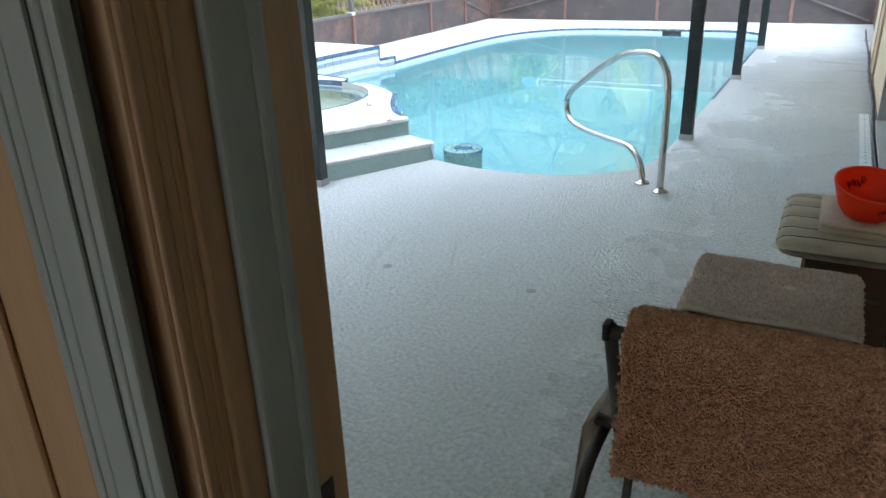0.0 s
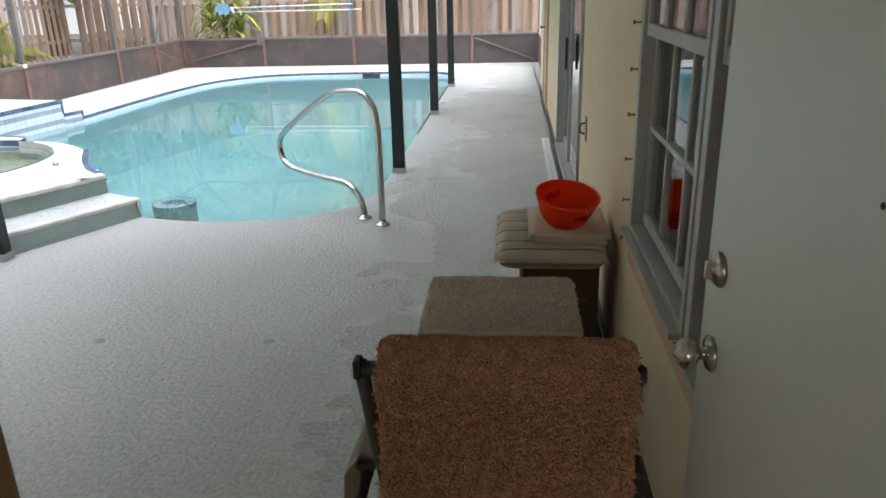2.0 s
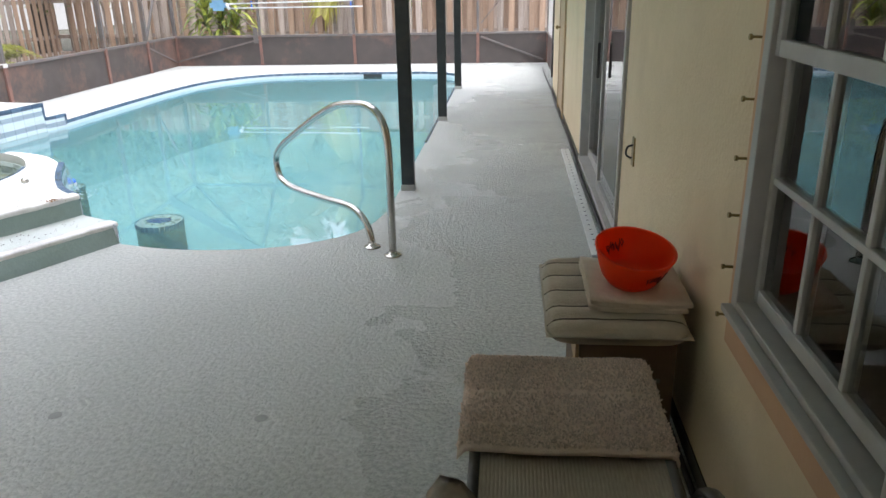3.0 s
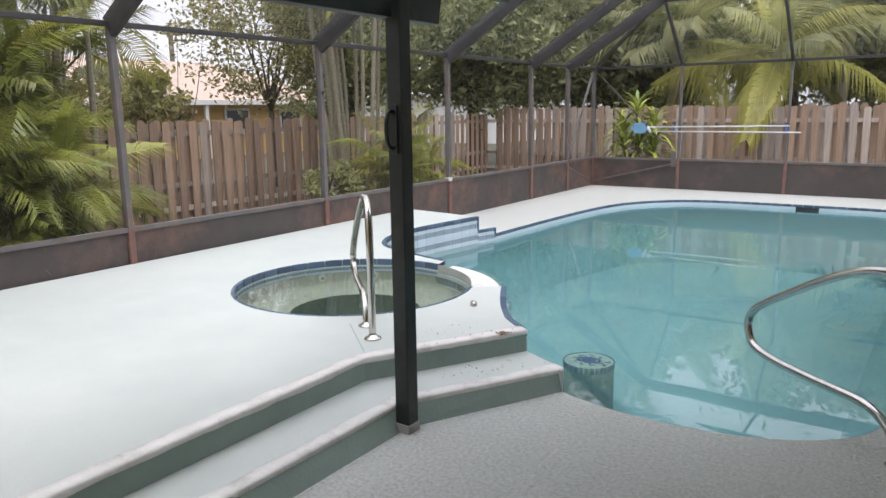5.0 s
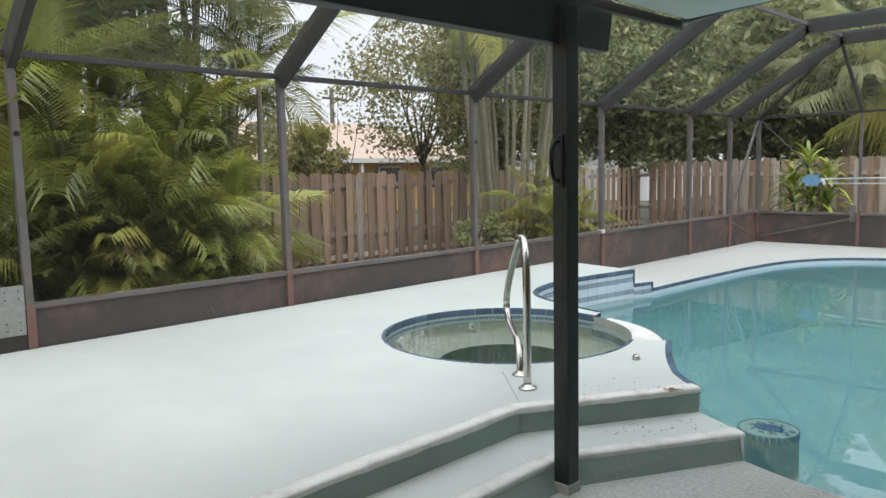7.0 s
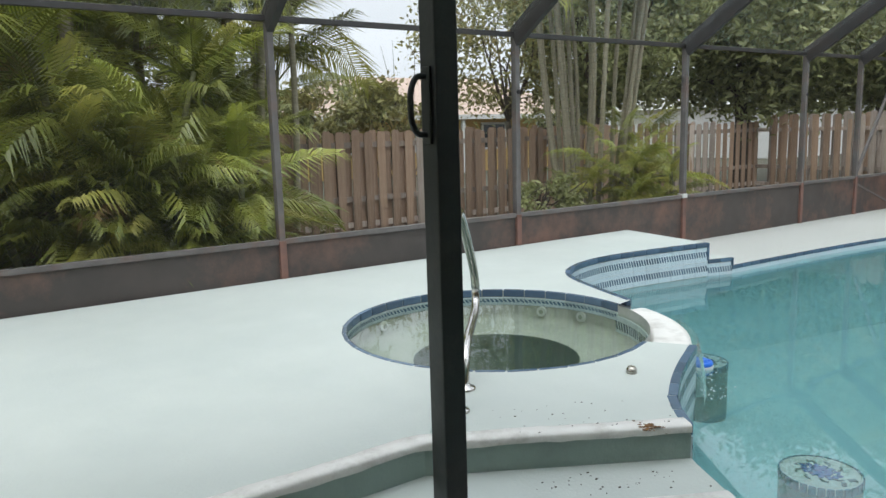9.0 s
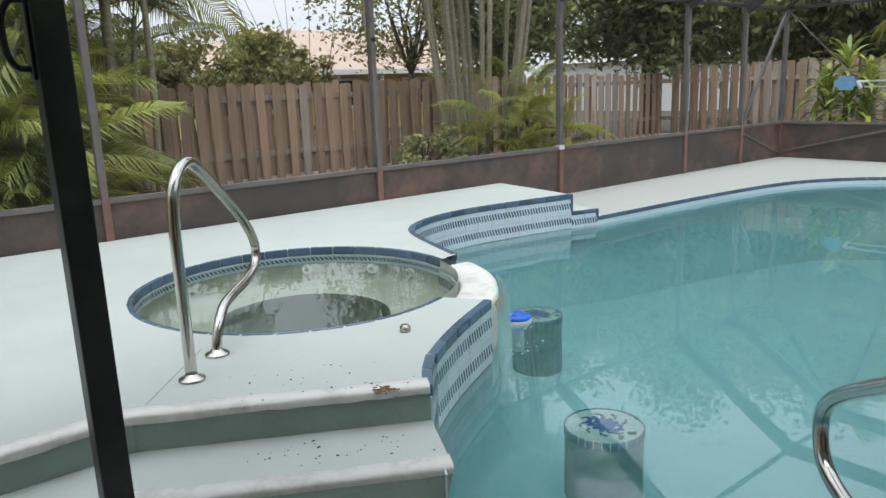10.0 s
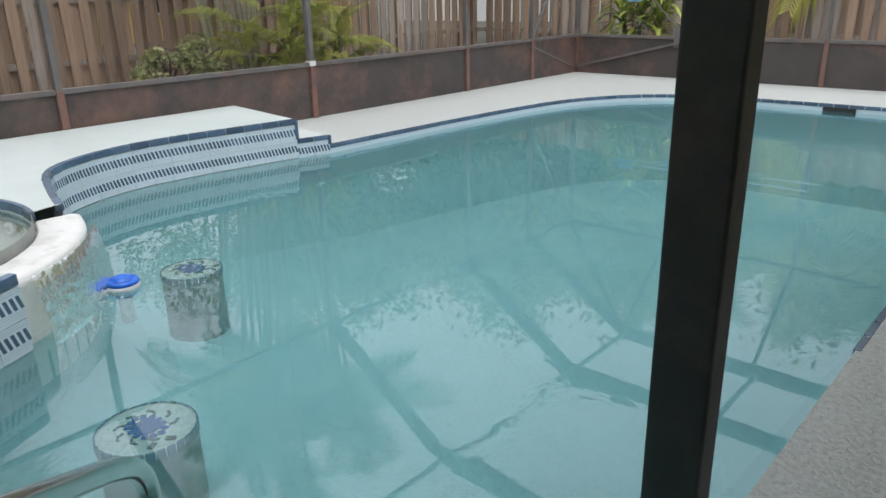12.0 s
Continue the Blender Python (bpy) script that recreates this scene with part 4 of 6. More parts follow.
M_SEAM = mat("dark_seam_piping", (0.15, 0.135, 0.11), 0.9, scale=20)
M_BOX = mat("brown_cardboard", (0.10, 0.062, 0.036), 0.85, second=(0.12, 0.072, 0.04), scale=5, stretch=(1, 1, 4), bump=0.15, bump_scale=30)
M_BOWL = mat("orange_plastic", (0.95, 0.10, 0.015), 0.3, second=(0.90, 0.085, 0.012), scale=3, trans=0.5)

ch = thing("lounge_chair", "bronze tube patio lounge chair with ribbed sling seat and arms", "chair", (0.3, 1.5, 0))
for x in (0.045, 0.555):
    bm = BM()
    tube(bm, smooth_path([(x, 2.42, 0.30), (x, 2.40, 0.42), (x, 2.28, 0.455), (x, 1.85, 0.44), (x, 1.30, 0.37), (x, 1.10, 0.40), (x, 0.98, 0.60), (x, 0.84, 0.93), (x, 0.83, 0.955)], 4), 0.015, 8)
    part("side_rail", bm, M_TUBE, ch)
for x in (-0.005, 0.605):
    bm = BM()
    tube(bm, smooth_path([(x, 0.74, 0.0), (x, 0.76, 0.35), (x, 0.82, 0.50), (x, 0.98, 0.56), (x, 1.42, 0.525), (x, 1.64, 0.51), (x, 1.78, 0.46), (x, 1.84, 0.34), (x, 1.87, 0.0)], 4), 0.016, 8)
    part("arm_leg", bm, M_TUBE, ch)
    bm = BM()
    tube(bm, smooth_path([(x, 1.02, 0.578), (x, 1.42, 0.543), (x, 1.66, 0.526), (x, 1.77, 0.49), (x, 1.83, 0.42)], 4), 0.024, 8, squash=0.45)
    part("arm_pad", bm, M_TUBE, ch)
for y, z in ((0.755, 0.28), (1.862, 0.16)):
    bm = BM()
    tube(bm, [(-0.005, y, z), (0.605, y, z)], 0.012, 8)
    part("stretcher", bm, M_TUBE, ch)
for x in (0.09, 0.50):
    bm = BM()
    tube(bm, smooth_path([(x, 0.755, 0.28), (x, 0.86, 0.40), (x, 0.94, 0.68)], 4), 0.010, 8)
    part("brace", bm, M_TUBE, ch)
for x in (0.045, 0.555):
    bm = BM()
    tube(bm, smooth_path([(x, 2.42, 0.32), (x, 2.40, 0.15), (x, 2.38, 0.0)], 3), 0.014, 8)
    part("front_leg", bm, M_TUBE, ch)
bm = BM()
tube(bm, [(0.04, 0.83, 0.95), (0.57, 0.83, 0.95)], 0.016, 8)
part("top_rail", bm, M_TUBE, ch)
for x in (0.018,):
    bm = BM()
    box(bm, x + 0.014, x + 0.030, 0.812, 0.846, 0.934, 0.972, bevel=0.005)
    part("end_cap", bm, M_BLACK, ch, "black plastic end cap")
# ribbed sling: seat and back
bm = BM()
prof = smooth_path([(0, 2.38, 0.445), (0, 1.85, 0.445), (0, 1.30, 0.365), (0, 1.12, 0.39), (0, 0.99, 0.60), (0, 0.85, 0.93)], 6)
cols = []
NX = 96
for k in range(NX + 1):
    x = 0.06 + 0.48 * k / NX
    sag = -0.018 * math.sin(math.pi * k / NX)
    rib = 0.0012 * (k % 2)
    cols.append([bm.verts.new((x, p.y, p.z + sag + rib)) for p in prof])
for a, b in zip(cols, cols[1:]):
    for k in range(len(a) - 1):
        bm.faces.new((a[k], b[k], b[k + 1], a[k + 1]))
part("sling", bm, M_SLING, ch, "taupe ribbed sling fabric")


def shaggy(name, label, category, path, x0, x1, material, tuft, count, seed, droop=0.0, thick=0.018, ridges=0, parent=None):
    """A pile mat laid along a path of (y, z), x0 to x1 wide, with many small tufts."""
    rnd = random.Random(seed)
    P = smooth_path([(0, *p) for p in path], 6)
    e = thing(name, label, category, ((x0 + x1) / 2, P[0].y, P[0].z))
    bm = BM()
    n, m_ = len(P), 24
    nrm = []
    for i in range(n):
        d = (P[min(i + 1, n - 1)] - P[max(i - 1, 0)]).normalized()
        nrm.append(Vector((0, -d.z, d.y)))

    def place(u, i, off):
        x = x0 + (x1 - x0) * u
        edge = max(0.0, abs(u - 0.5) * 2 - 0.9) * 10
        w = noise.noise(Vector((x * 6, P[i].y * 6, P[i].z * 6))) * 0.006
        return Vector((x, P[i].y, P[i].z - droop * edge ** 2)) + nrm[i] * (off + w)
    g = [[[bm.verts.new(place(k / m_, i, o)) for k in range(m_ + 1)] for i in range(n)] for o in (0.0, thick)]
    for i in range(n - 1):
        for k in range(m_):
            bm.faces.new((g[1][i][k], g[1][i][k + 1], g[1][i + 1][k + 1], g[1][i + 1][k]))
            bm.faces.new((g[0][i][k + 1], g[0][i][k], g[0][i + 1][k], g[0][i + 1][k + 1]))
        for k in (0, m_):
            bm.faces.new((g[0][i][k], g[1][i][k], g[1][i + 1][k], g[0][i + 1][k]))
    for i in (0, n - 1):
        for k in range(m_):
            bm.faces.new((g[0][i][k], g[0][i][k + 1], g[1][i][k + 1], g[1][i][k]))
    part("backing", bm, material, e, smooth=True)
    bm = BM()
    for _ in range(count):
        u, t = rnd.random(), rnd.random() * (n - 1.001)
        i = int(t)
        if ridges and (t / (n - 1) * ridges) % 1 < 0.08:
            continue
        p = place(u, i, thick).lerp(place(u, i + 1, thick), t - i)
        d = (nrm[i] + Vector((rnd.uniform(-1, 1), rnd.uniform(-1, 1), rnd.uniform(-1, 0.6))) * 0.75).normalized()
        s = d.cross(Vector((rnd.uniform(-1, 1), rnd.uniform(-1, 1), rnd.uniform(-1, 1)))).normalized() * tuft * 0.32
        q = d.cross(s).normalized() * tuft * 0.32
        tip = p + d * tuft * rnd.uniform(0.7, 1.3)
        b = [bm.verts.new(p + s), bm.verts.new(p - s * 0.5 + q), bm.verts.new(p - s * 0.5 - q)]
        c = [bm.verts.new(tip + s * 0.6), bm.verts.new(tip - s * 0.3 + q * 0.6), bm.verts.new(tip - s * 0.3 - q * 0.6)]
        for k in range(3):
            bm.faces.new((b[k], b[(k + 1) % 3], c[(k + 1) % 3], c[k]))
        bm.faces.new(c)
    tagged(part("tufting", bm, material, e), kind="stuff")
    return e


shaggy("shag_rug", "tan shag rug draped over the backrest of the lounge chair", "rug",
       [(0.785, 0.662), (0.793, 0.77), (0.803, 0.92), (0.815, 0.968), (0.845, 0.98), (0.875, 0.955), (0.905, 0.87), (0.94, 0.77)], 0.083, 0.550, M_SHAG, 0.0125, 26000, 3, droop=0.018)
shaggy("bath_mat", "grey-beige ribbed bath mat over the foot of the lounge chair", "mat",
       [(1.93, 0.462), (2.05, 0.468), (2.25, 0.472), (2.37, 0.474), (2.42, 0.45), (2.435, 0.385)], -0.003, 0.578, M_TERRY, 0.0095, 13000, 4, droop=0.03, ridges=6)
# towel folded over the arm
e = thing("arm_towel", "beige ribbed towel folded over the chair arm", "towel", (-0.03, 1.3, 0.6))
bm = BM()
rows_ = []
for j in range(15):
    y = 1.0 + 0.66 * j / 14
    wide = 0.07 + 0.20 * (1 - j / 14)
    r_ = []
    for k in range(13):
        u = k / 12
        if u < 0.45:
            t = u / 0.45
            x, z = -0.050 - 0.02 * (1 - t), 0.34 + 0.245 * t
        elif u < 0.6:
            t = (u - 0.45) / 0.15
            x, z = -0.050 + 0.09 * t, 0.585 + 0.035 * math.sin(math.pi * t)
        else:
            t = (u - 0.6) / 0.4
            x, z = 0.040 + wide * t, 0.585 - 0.12 * t
        z += -0.02 * (j / 14) + 0.008 * noise.noise(Vector((x * 8, y * 8, 0)))
        x += 0.008 * noise.noise(Vector((y * 7, z * 7, 3)))
        r_.append(bm.verts.new((x, y, z)))
    rows_.append(r_)
for a, b in zip(rows_, rows_[1:]):
    for k in range(12):
        bm.faces.new((a[k], a[k + 1], b[k + 1], b[k]))
bmesh.ops.solidify(bm, geom=bm.faces[:], thickness=0.008)
part("cloth", bm, M_TOWEL, e, smooth=True)

# the sling sags under the rugs: the whole chair sits slightly low
for ob in list(bpy.data.objects):
    if ob.name in ("lounge_chair", "shag_rug", "bath_mat", "arm_towel"):
        x, y, z = ob.matrix_basis.translation
        ob.matrix_basis = Matrix.Translation((x, y, z * 0.987)) @ Matrix.Diagonal((1, 1, 0.987, 1))

# ---- cardboard box with cushion, towel and bowl ----
e = thing("cardboard_box", "brown cardboard box standing by the house wall", "box", (0.55, 2.75, 0))
bm = BM()
box(bm, 0.375, 0.70, 2.56, 3.08, 0.0, 0.475, bevel=0.004)
part("carton", bm, M_BOX, e)
bm = BM()
for k, (x, w) in enumerate(((0.56, 0.055), (0.63, 0.045))):
    box(bm, x - w / 2, x + w / 2, 2.558, 2.5595, 0.30 + 0.012 * k, 0.315 + 0.012 * k)
part("print", bm, M_SEAM, e, "dark printed marks")
bm = BM()
box(bm, 0.362, 0.3745, 2.58, 3.05, 0.36, 0.472, bevel=0.002)
part("flap", bm, mat("pale_cardboard", (0.48, 0.33, 0.18), 0.85, scale=6), e, "pale folded cardboard flap")

e = thing("chair_cushion", "taupe quilted chair cushion lying on the cardboard box", "cushion", (0.52, 2.7, 0.48))
CUSH_SEAMS = (-0.80, -0.5, -0.08, 0.35, 0.75)


def cushion_top(u, w):
    """Height of the quilted top: dips at the seams, rounded rim."""
    seam = min(abs(w - s_) for s_ in CUSH_SEAMS)
    h = 0.096 - 0.014 * math.exp(-(seam * 14) ** 2)
    rim = (abs(u) ** 8 + abs(w) ** 8) ** 0.125
    t = min(1.0, max(0.0, (rim - 0.78) / 0.22))
    return 0.478 + 0.044 + (h - 0.044) * math.sqrt(max(0.0, 1 - t * t))


bm = BM()
vs = bmesh.ops.create_grid(bm, x_segments=40, y_segments=64, size=0.5)["verts"]
for v in vs:
    u, w = v.co.x * 2, v.co.y * 2
    v.co = Vector((0.492 + 0.238 * u, 2.80 + 0.33 * w, cushion_top(u, w)))
g = bmesh.ops.extrude_face_region(bm, geom=bm.faces[:])
for v in [q for q in g["geom"] if isinstance(q, bmesh.types.BMVert)]:
    u, w = (v.co.x - 0.492) / 0.238, (v.co.y - 2.80) / 0.33
    v.co.z = max(0.478 if abs(u) < 0.8 and abs(w) < 0.8 else 0.474, 0.478 + (0.52 - v.co.z) * 0.9 + 0.046) if max(abs(u), abs(w)) > 0.8 else 0.478
bmesh.ops.recalc_face_normals(bm, faces=bm.faces[:])
part("cover", bm, M_CUSH, e, smooth=True)
bm = BM()
for s_ in CUSH_SEAMS:
    us = [-0.97 + 0.097 * k for k in range(21)]
    tube(bm, [(0.492 + 0.238 * u, 2.80 + 0.33 * s_ + 0.002 * math.sin(k * 1.3), cushion_top(u, s_) + 0.001) for k, u in enumerate(us)], 0.003, 6)
part("seam", bm, M_SEAM, e, "dark stitched seams")

e = thing("folded_towel", "folded beige towel lying on the cushion", "towel", (0.58, 2.8, 0.57))
for k, (x0, x1, y0, y1, z0) in enumerate(((0.40, 0.725, 2.56, 2.98, 0.576), (0.405, 0.745, 2.575, 3.0, 0.590))):
    bm = BM()
    vs = box(bm, x0, x1, y0, y1, z0, z0 + 0.013)
    bmesh.ops.subdivide_edges(bm, edges=bm.edges[:], cuts=8, use_grid_fill=True)
    for v in bm.verts:
        v.co.z += 0.008 * noise.noise(v.co * 9) + (0.012 * (1 - (v.co.x - x0) / 0.06) if v.co.x < x0 + 0.06 else 0)
        v.co.y += 0.012 * noise.noise(Vector((v.co.x * 7, 0, 1)))
    part("fold", bm, M_TOWEL, e, smooth=True)

bowl_thing = e = thing("plastic_bowl", "bright orange ribbed plastic bowl standing on the towel", "bowl", (0.555, 2.76, 0.61))
bm = BM()
seg = 64


def bowl_r(h):
    return 0.074 + 0.064 * h ** 0.55


rings = []
for h, inner in [(0, 0), (0.02, 0), (0.2, 0), (0.5, 0), (0.8, 0), (0.97, 0), (1.0, 0), (1.0, 1), (0.97, 1), (0.8, 1), (0.5, 1), (0.2, 1), (0.05, 1)]:
    ring = []
    for k in range(seg):
        a = 2 * math.pi * k / seg
        r = bowl_r(h) + (0.0012 * (k % 2) if 0.1 < h < 0.9 else 0) - (0.004 if inner else 0) + (0.004 if h > 0.96 and not inner else 0)
        ring.append(bm.verts.new((0.555 + r * math.cos(a), 2.76 + r * math.sin(a), 0.612 + 0.135 * h + (0.004 if inner and h < 0.1 else 0))))
    rings.append(ring)
for a, b in zip(rings, rings[1:]):
    for k in range(seg):
        bm.faces.new((a[k], a[(k + 1) % seg], b[(k + 1) % seg], b[k]))
bm.faces.new(rings[0][::-1])
bm.faces.new(rings[-1])
part("shell", bm, M_BOWL, e, smooth=True)
bm = BM()
rnd = random.Random(5)
for base in (-75, 100):
    for k in range(9):
        a = radians(base + k * 4.2)
        h = 0.55 + rnd.uniform(-0.1, 0.1)
        inner = base > 0
        r = bowl_r(h) + (-0.0062 if inner else 0.0022)
        pts = []
        for q in range(4):
            aa, hh = a + radians(q * 1.6), h + 0.10 * math.sin(q * 2.1 + k)
            pts.append((0.555 + (bowl_r(hh) + (-0.0062 if inner else 0.0022)) * math.cos(aa), 2.76 + (bowl_r(hh) + (-0.0062 if inner else 0.0022)) * math.sin(aa), 0.612 + 0.135 * hh))
        tube(bm, pts, 0.0014, 5)
tagged_print = part("print", bm, mat("dark_red_print", (0.12, 0.01, 0.01), 0.5, scale=10), e, "dark printed squiggles")
tagged(tagged_print, kind="stuff")

bowl_thing.matrix_basis = Matrix.Translation((0.555, 2.76, 0.612)) @ pose(0, 0, 0, 13, 6, 0)

# ---- pool rails, stools, fittings ----
RAIL_POOL = [(0, 0), (0, .35), (0, .62), (.02, .79), (.09, .885), (.2, .925), (.35, .92), (.55, .885), (.8, .78), (1.05, .65), (1.25, .54), (1.36, .46), (1.40, .38), (1.37, .28),
             (1.28, .232), (1.1, .217), (.8, .22), (.5, .23), (.37, .21), (.275, .15), (.228, .06), (.219, 0)]
RAIL_SPA = [(0, 0), (0, .35), (0, .60), (.02, .76), (.08, .85), (.18, .885), (.3, .85), (.55, .70), (.8, .53), (.92, .42), (.955, .34), (.91, .265), (.77, .225), (.57, .21), (.43, .19),
            (.345, .125), (.30, .05), (.29, 0)]


def hand_rail(at, heading, profile, label):
    e = thing("hand_rail", label, "handrail", at, "pool handrails")
    d = Vector(heading).normalized()
    bm = BM()
    tube(bm, smooth_path([(at[0] + d.x * s, at[1] + d.y * s, at[2] + z) for s, z in profile], 5), 0.024, 14)
    part("bar", bm, M_CHROME, e)
    for s in (profile[0][0], profile[-1][0]):
        bm = BM()
        c = (at[0] + d.x * s, at[1] + d.y * s)
        lathe(bm, [(0.0, at[2] + 0.001), (0.055, at[2] + 0.001), (0.056, at[2] + 0.006), (0.050, at[2] + 0.012), (0.030, at[2] + 0.017), (0.026, at[2] + 0.028), (0.0, at[2] + 0.028)], c, 24)
        part("flange", bm, M_CHROME, e, "round stainless escutcheon")


hand_rail((-0.60, 4.58, 0.0), (-0.73, 0.685, 0), RAIL_POOL, "bent stainless steel pool handrail on the deck")
hand_rail((-3.606, 4.280, RZ), (-0.74, 0.67, 0), RAIL_SPA, "bent stainless steel handrail beside the spa")

M_PEBBLE = mat("pebble_mosaic", (0.62, 0.63, 0.58), 0.6, second=(0.36, 0.37, 0.34), scale=70, detail=2.0, bump=0.4, bump_scale=70)
M_STOOLSIDE = mat("stool_plaster", (0.15, 0.21, 0.20), 0.8, second=(0.08, 0.12, 0.115), scale=9, bump=0.3, bump_scale=40, stain=(0.34, 0.38, 0.36), stain_scale=5, stain_amount=0.4)
M_COBALT = mat("cobalt_mosaic", (0.035, 0.06, 0.38), 0.25, second=(0.02, 0.035, 0.2), scale=55, detail=1.0, bump=0.5, bump_scale=55)
M_DARKMOSAIC = mat("dark_mosaic", (0.03, 0.03, 0.04), 0.3, scale=30)


def pool_stool(x, y, z, r, turn):
    e = thing("pool_stool", "submerged round plaster pool stool with blue mosaic top", "pool stool", (x, y, pool_floor(x, y)), "pool stools")
    bm = BM()
    lathe(bm, [(r, pool_floor(x, y)), (r * 0.99, z - 0.045), (r * 0.97, z - 0.01), (r * 0.94, z - 0.002)], (x, y), 40)
    part("drum", bm, M_STOOLSIDE, e)
    bm = BM()
    lathe(bm, [(r * 0.95, z - 0.003), (r * 0.6, z), (0.0, z)], (x, y), 40)
    part("top", bm, M_PEBBLE, e, "pebbled pale top")
    bm = BM()
    rnd = random.Random(7)
    for k in range(26):
        a = radians(turn) + 2 * math.pi * k / 26
        rr = (0.068 + 0.012 * rnd.random()) * (1.0 if k % 2 else 0.5)
        c = Vector((x + rr * math.cos(a) * 1.15, y + rr * math.sin(a) * 0.85, z + 0.003))
        vs = box(bm, -0.016, 0.016, -0.013, 0.013, -0.002, 0.002, bevel=0.002, m=Matrix.Translation(c) @ pose(0, 0, 0, 0, 0, math.degrees(a) + rnd.uniform(-30, 30)))
    lathe(bm, [(0.06, z + 0.001), (0.06, z + 0.0035), (0, z + 0.0035)], (x, y), 20)
    part("medallion", bm, M_COBALT, e, "cobalt blue mosaic medallion")
    for k in range(8):
        a = radians(turn + 20 + k * 41)
        bm = BM()
        p = [Vector((x, y, z + 0.003)) + Vector((math.cos(a + da) * rr, math.sin(a + da) * rr, 0)) for rr, da in ((0.09, 0), (0.115, 0.12), (0.125, 0.35))]
        for a_, b_ in zip(p, p[1:]):
            bar(bm, a_, b_, 0.011, 0.004)
        part("mosaic_leg", bm, M_DARKMOSAIC, e)
    for sgn in (-1, 1):
        a = radians(turn - 35 + sgn * 14)
        c = Vector((x + 0.155 * math.cos(a), y + 0.155 * math.sin(a), z + 0.003))
        bm = BM()
        box(bm, -0.020, 0.020, -0.012, 0.012, -0.002, 0.002, m=Matrix.Translation(c) @ pose(0, 0, 0, 0, 0, math.degrees(a) + sgn * 40))
        part("mosaic_claw", bm, M_DARKMOSAIC, e)
    proto = BM()
    w = 2 * math.pi * r / 30
    bm = BM()
    lathe(bm, [(r * 0.98, z - 0.047), (r * 0.987, z - 0.044), (r * 0.987, z - 0.003), (r * 0.95, z + 0.001)], (x, y), 40)
    part("grout_ring", bm, M_GROUT, e, "pale grout ring behind the rim tiles")
    box(proto, -w * 0.42, w * 0.42, -0.005, 0.006, -0.045, 0.0, bevel=0.004)
    first = None
    for k in range(30):
        a = 2 * math.pi * k / 30
        m = Matrix.Translation((x + r * 0.985 * math.cos(a), y + r * 0.985 * math.sin(a), z)) @ pose(0, 0, 0, 0, 0, math.degrees(a) - 90)
        if first is None:
            first = finish("rim_tile", proto, M_TILEBLUE)
            ob = first
        else:
            ob = new("rim_tile", first.data)
        ob.parent = e
        ob.matrix_parent_inverse = e.matrix_basis.inverted()
        ob.matrix_basis = m


pool_stool(-2.895, 6.08, -0.275, 0.20, 30)
pool_stool(-4.42, 7.17, -0.28, 0.19, 80)

# floating chlorine dispenser
M_BLUE = mat("blue_plastic", (0.02, 0.16, 0.72), 0.3, second=(0.015, 0.13, 0.62), scale=6)
M_WPLASTIC = mat("white_plastic", (0.75, 0.77, 0.78), 0.35, scale=8)
e = thing("chlorine_float", "blue and white floating chlorine dispenser in the pool", "pool float", (-3.98, 6.54, WATER))
FX, FY = -3.98, 6.54
bm = BM()
lathe(bm, [(0, WATER - 0.04), (0.06, WATER - 0.04), (0.085, WATER - 0.01), (0.088, WATER + 0.012), (0.08, WATER + 0.02), (0, WATER + 0.02)], (FX, FY), 32)
part("float_body", bm, M_WPLASTIC, e, "white plastic float body")
bm = BM()
lathe(bm, [(0, WATER + 0.0201), (0.082, WATER + 0.0201), (0.086, WATER + 0.028), (0.08, WATER + 0.042), (0.062, WATER + 0.044), (0.06, WATER + 0.038), (0.05, WATER + 0.038), (0.048, WATER + 0.056),
           (0.03, WATER + 0.06), (0.028, WATER + 0.054), (0, WATER + 0.054)], (FX, FY), 32)
part("cap", bm, M_BLUE, e, "ridged blue screw cap")
bm = BM()
tube(bm, [(FX, FY, WATER - 0.04), (FX, FY, WATER - 0.20)], 0.04, 14)
part("basket", bm, M_WPLASTIC, e)

# air button on the raised deck
e = thing("spa_button", "small round metal spa air button on the deck", "button", (-3.474, 5.282, RZ))
bm = BM()
lathe(bm, [(0, RZ), (0.026, RZ), (0.026, RZ + 0.024), (0.020, RZ + 0.026), (0.020, RZ + 0.034), (0, RZ + 0.034)], (-3.474, 5.282), 20)
part("button", bm, M_NICKEL, e)

# spa fittings under water
for a, z in ((150, 0.12), (120, 0.12), (100, 0.12), (200, 0.12)):
    e = thing("spa_jet", "white round spa jet in the bench wall", "spa jet", (SPA[0] + 0.96 * math.cos(radians(a)), SPA[1] + 0.96 * math.sin(radians(a)), z), "spa jets")
    bm = BM()
    c = Vector((SPA[0], SPA[1], z))
    d = Vector((math.cos(radians(a)), math.sin(radians(a)), 0))
    tube(bm, [c + d * 0.985, c + d * 0.958], 0.038, 14)
    part("ring", bm, M_WPLASTIC, e)
    bm = BM()
    tube(bm, [c + d * 0.960, c + d * 0.952], 0.018, 10)
    part("nozzle", bm, M_JAMBGREY, e)
for x, y in ((-4.98, 5.72), (-4.55, 5.15)):
    e = thing("spa_drain", "round pale drain cover in the spa well", "drain", (x, y, -0.4), "spa drains")
    bm = BM()
    lathe(bm, [(0, -0.40), (0.075, -0.40), (0.07, -0.375), (0.03, -0.365), (0, -0.365)], (x, y), 18)
    part("cover", bm, M_WPLASTIC, e)

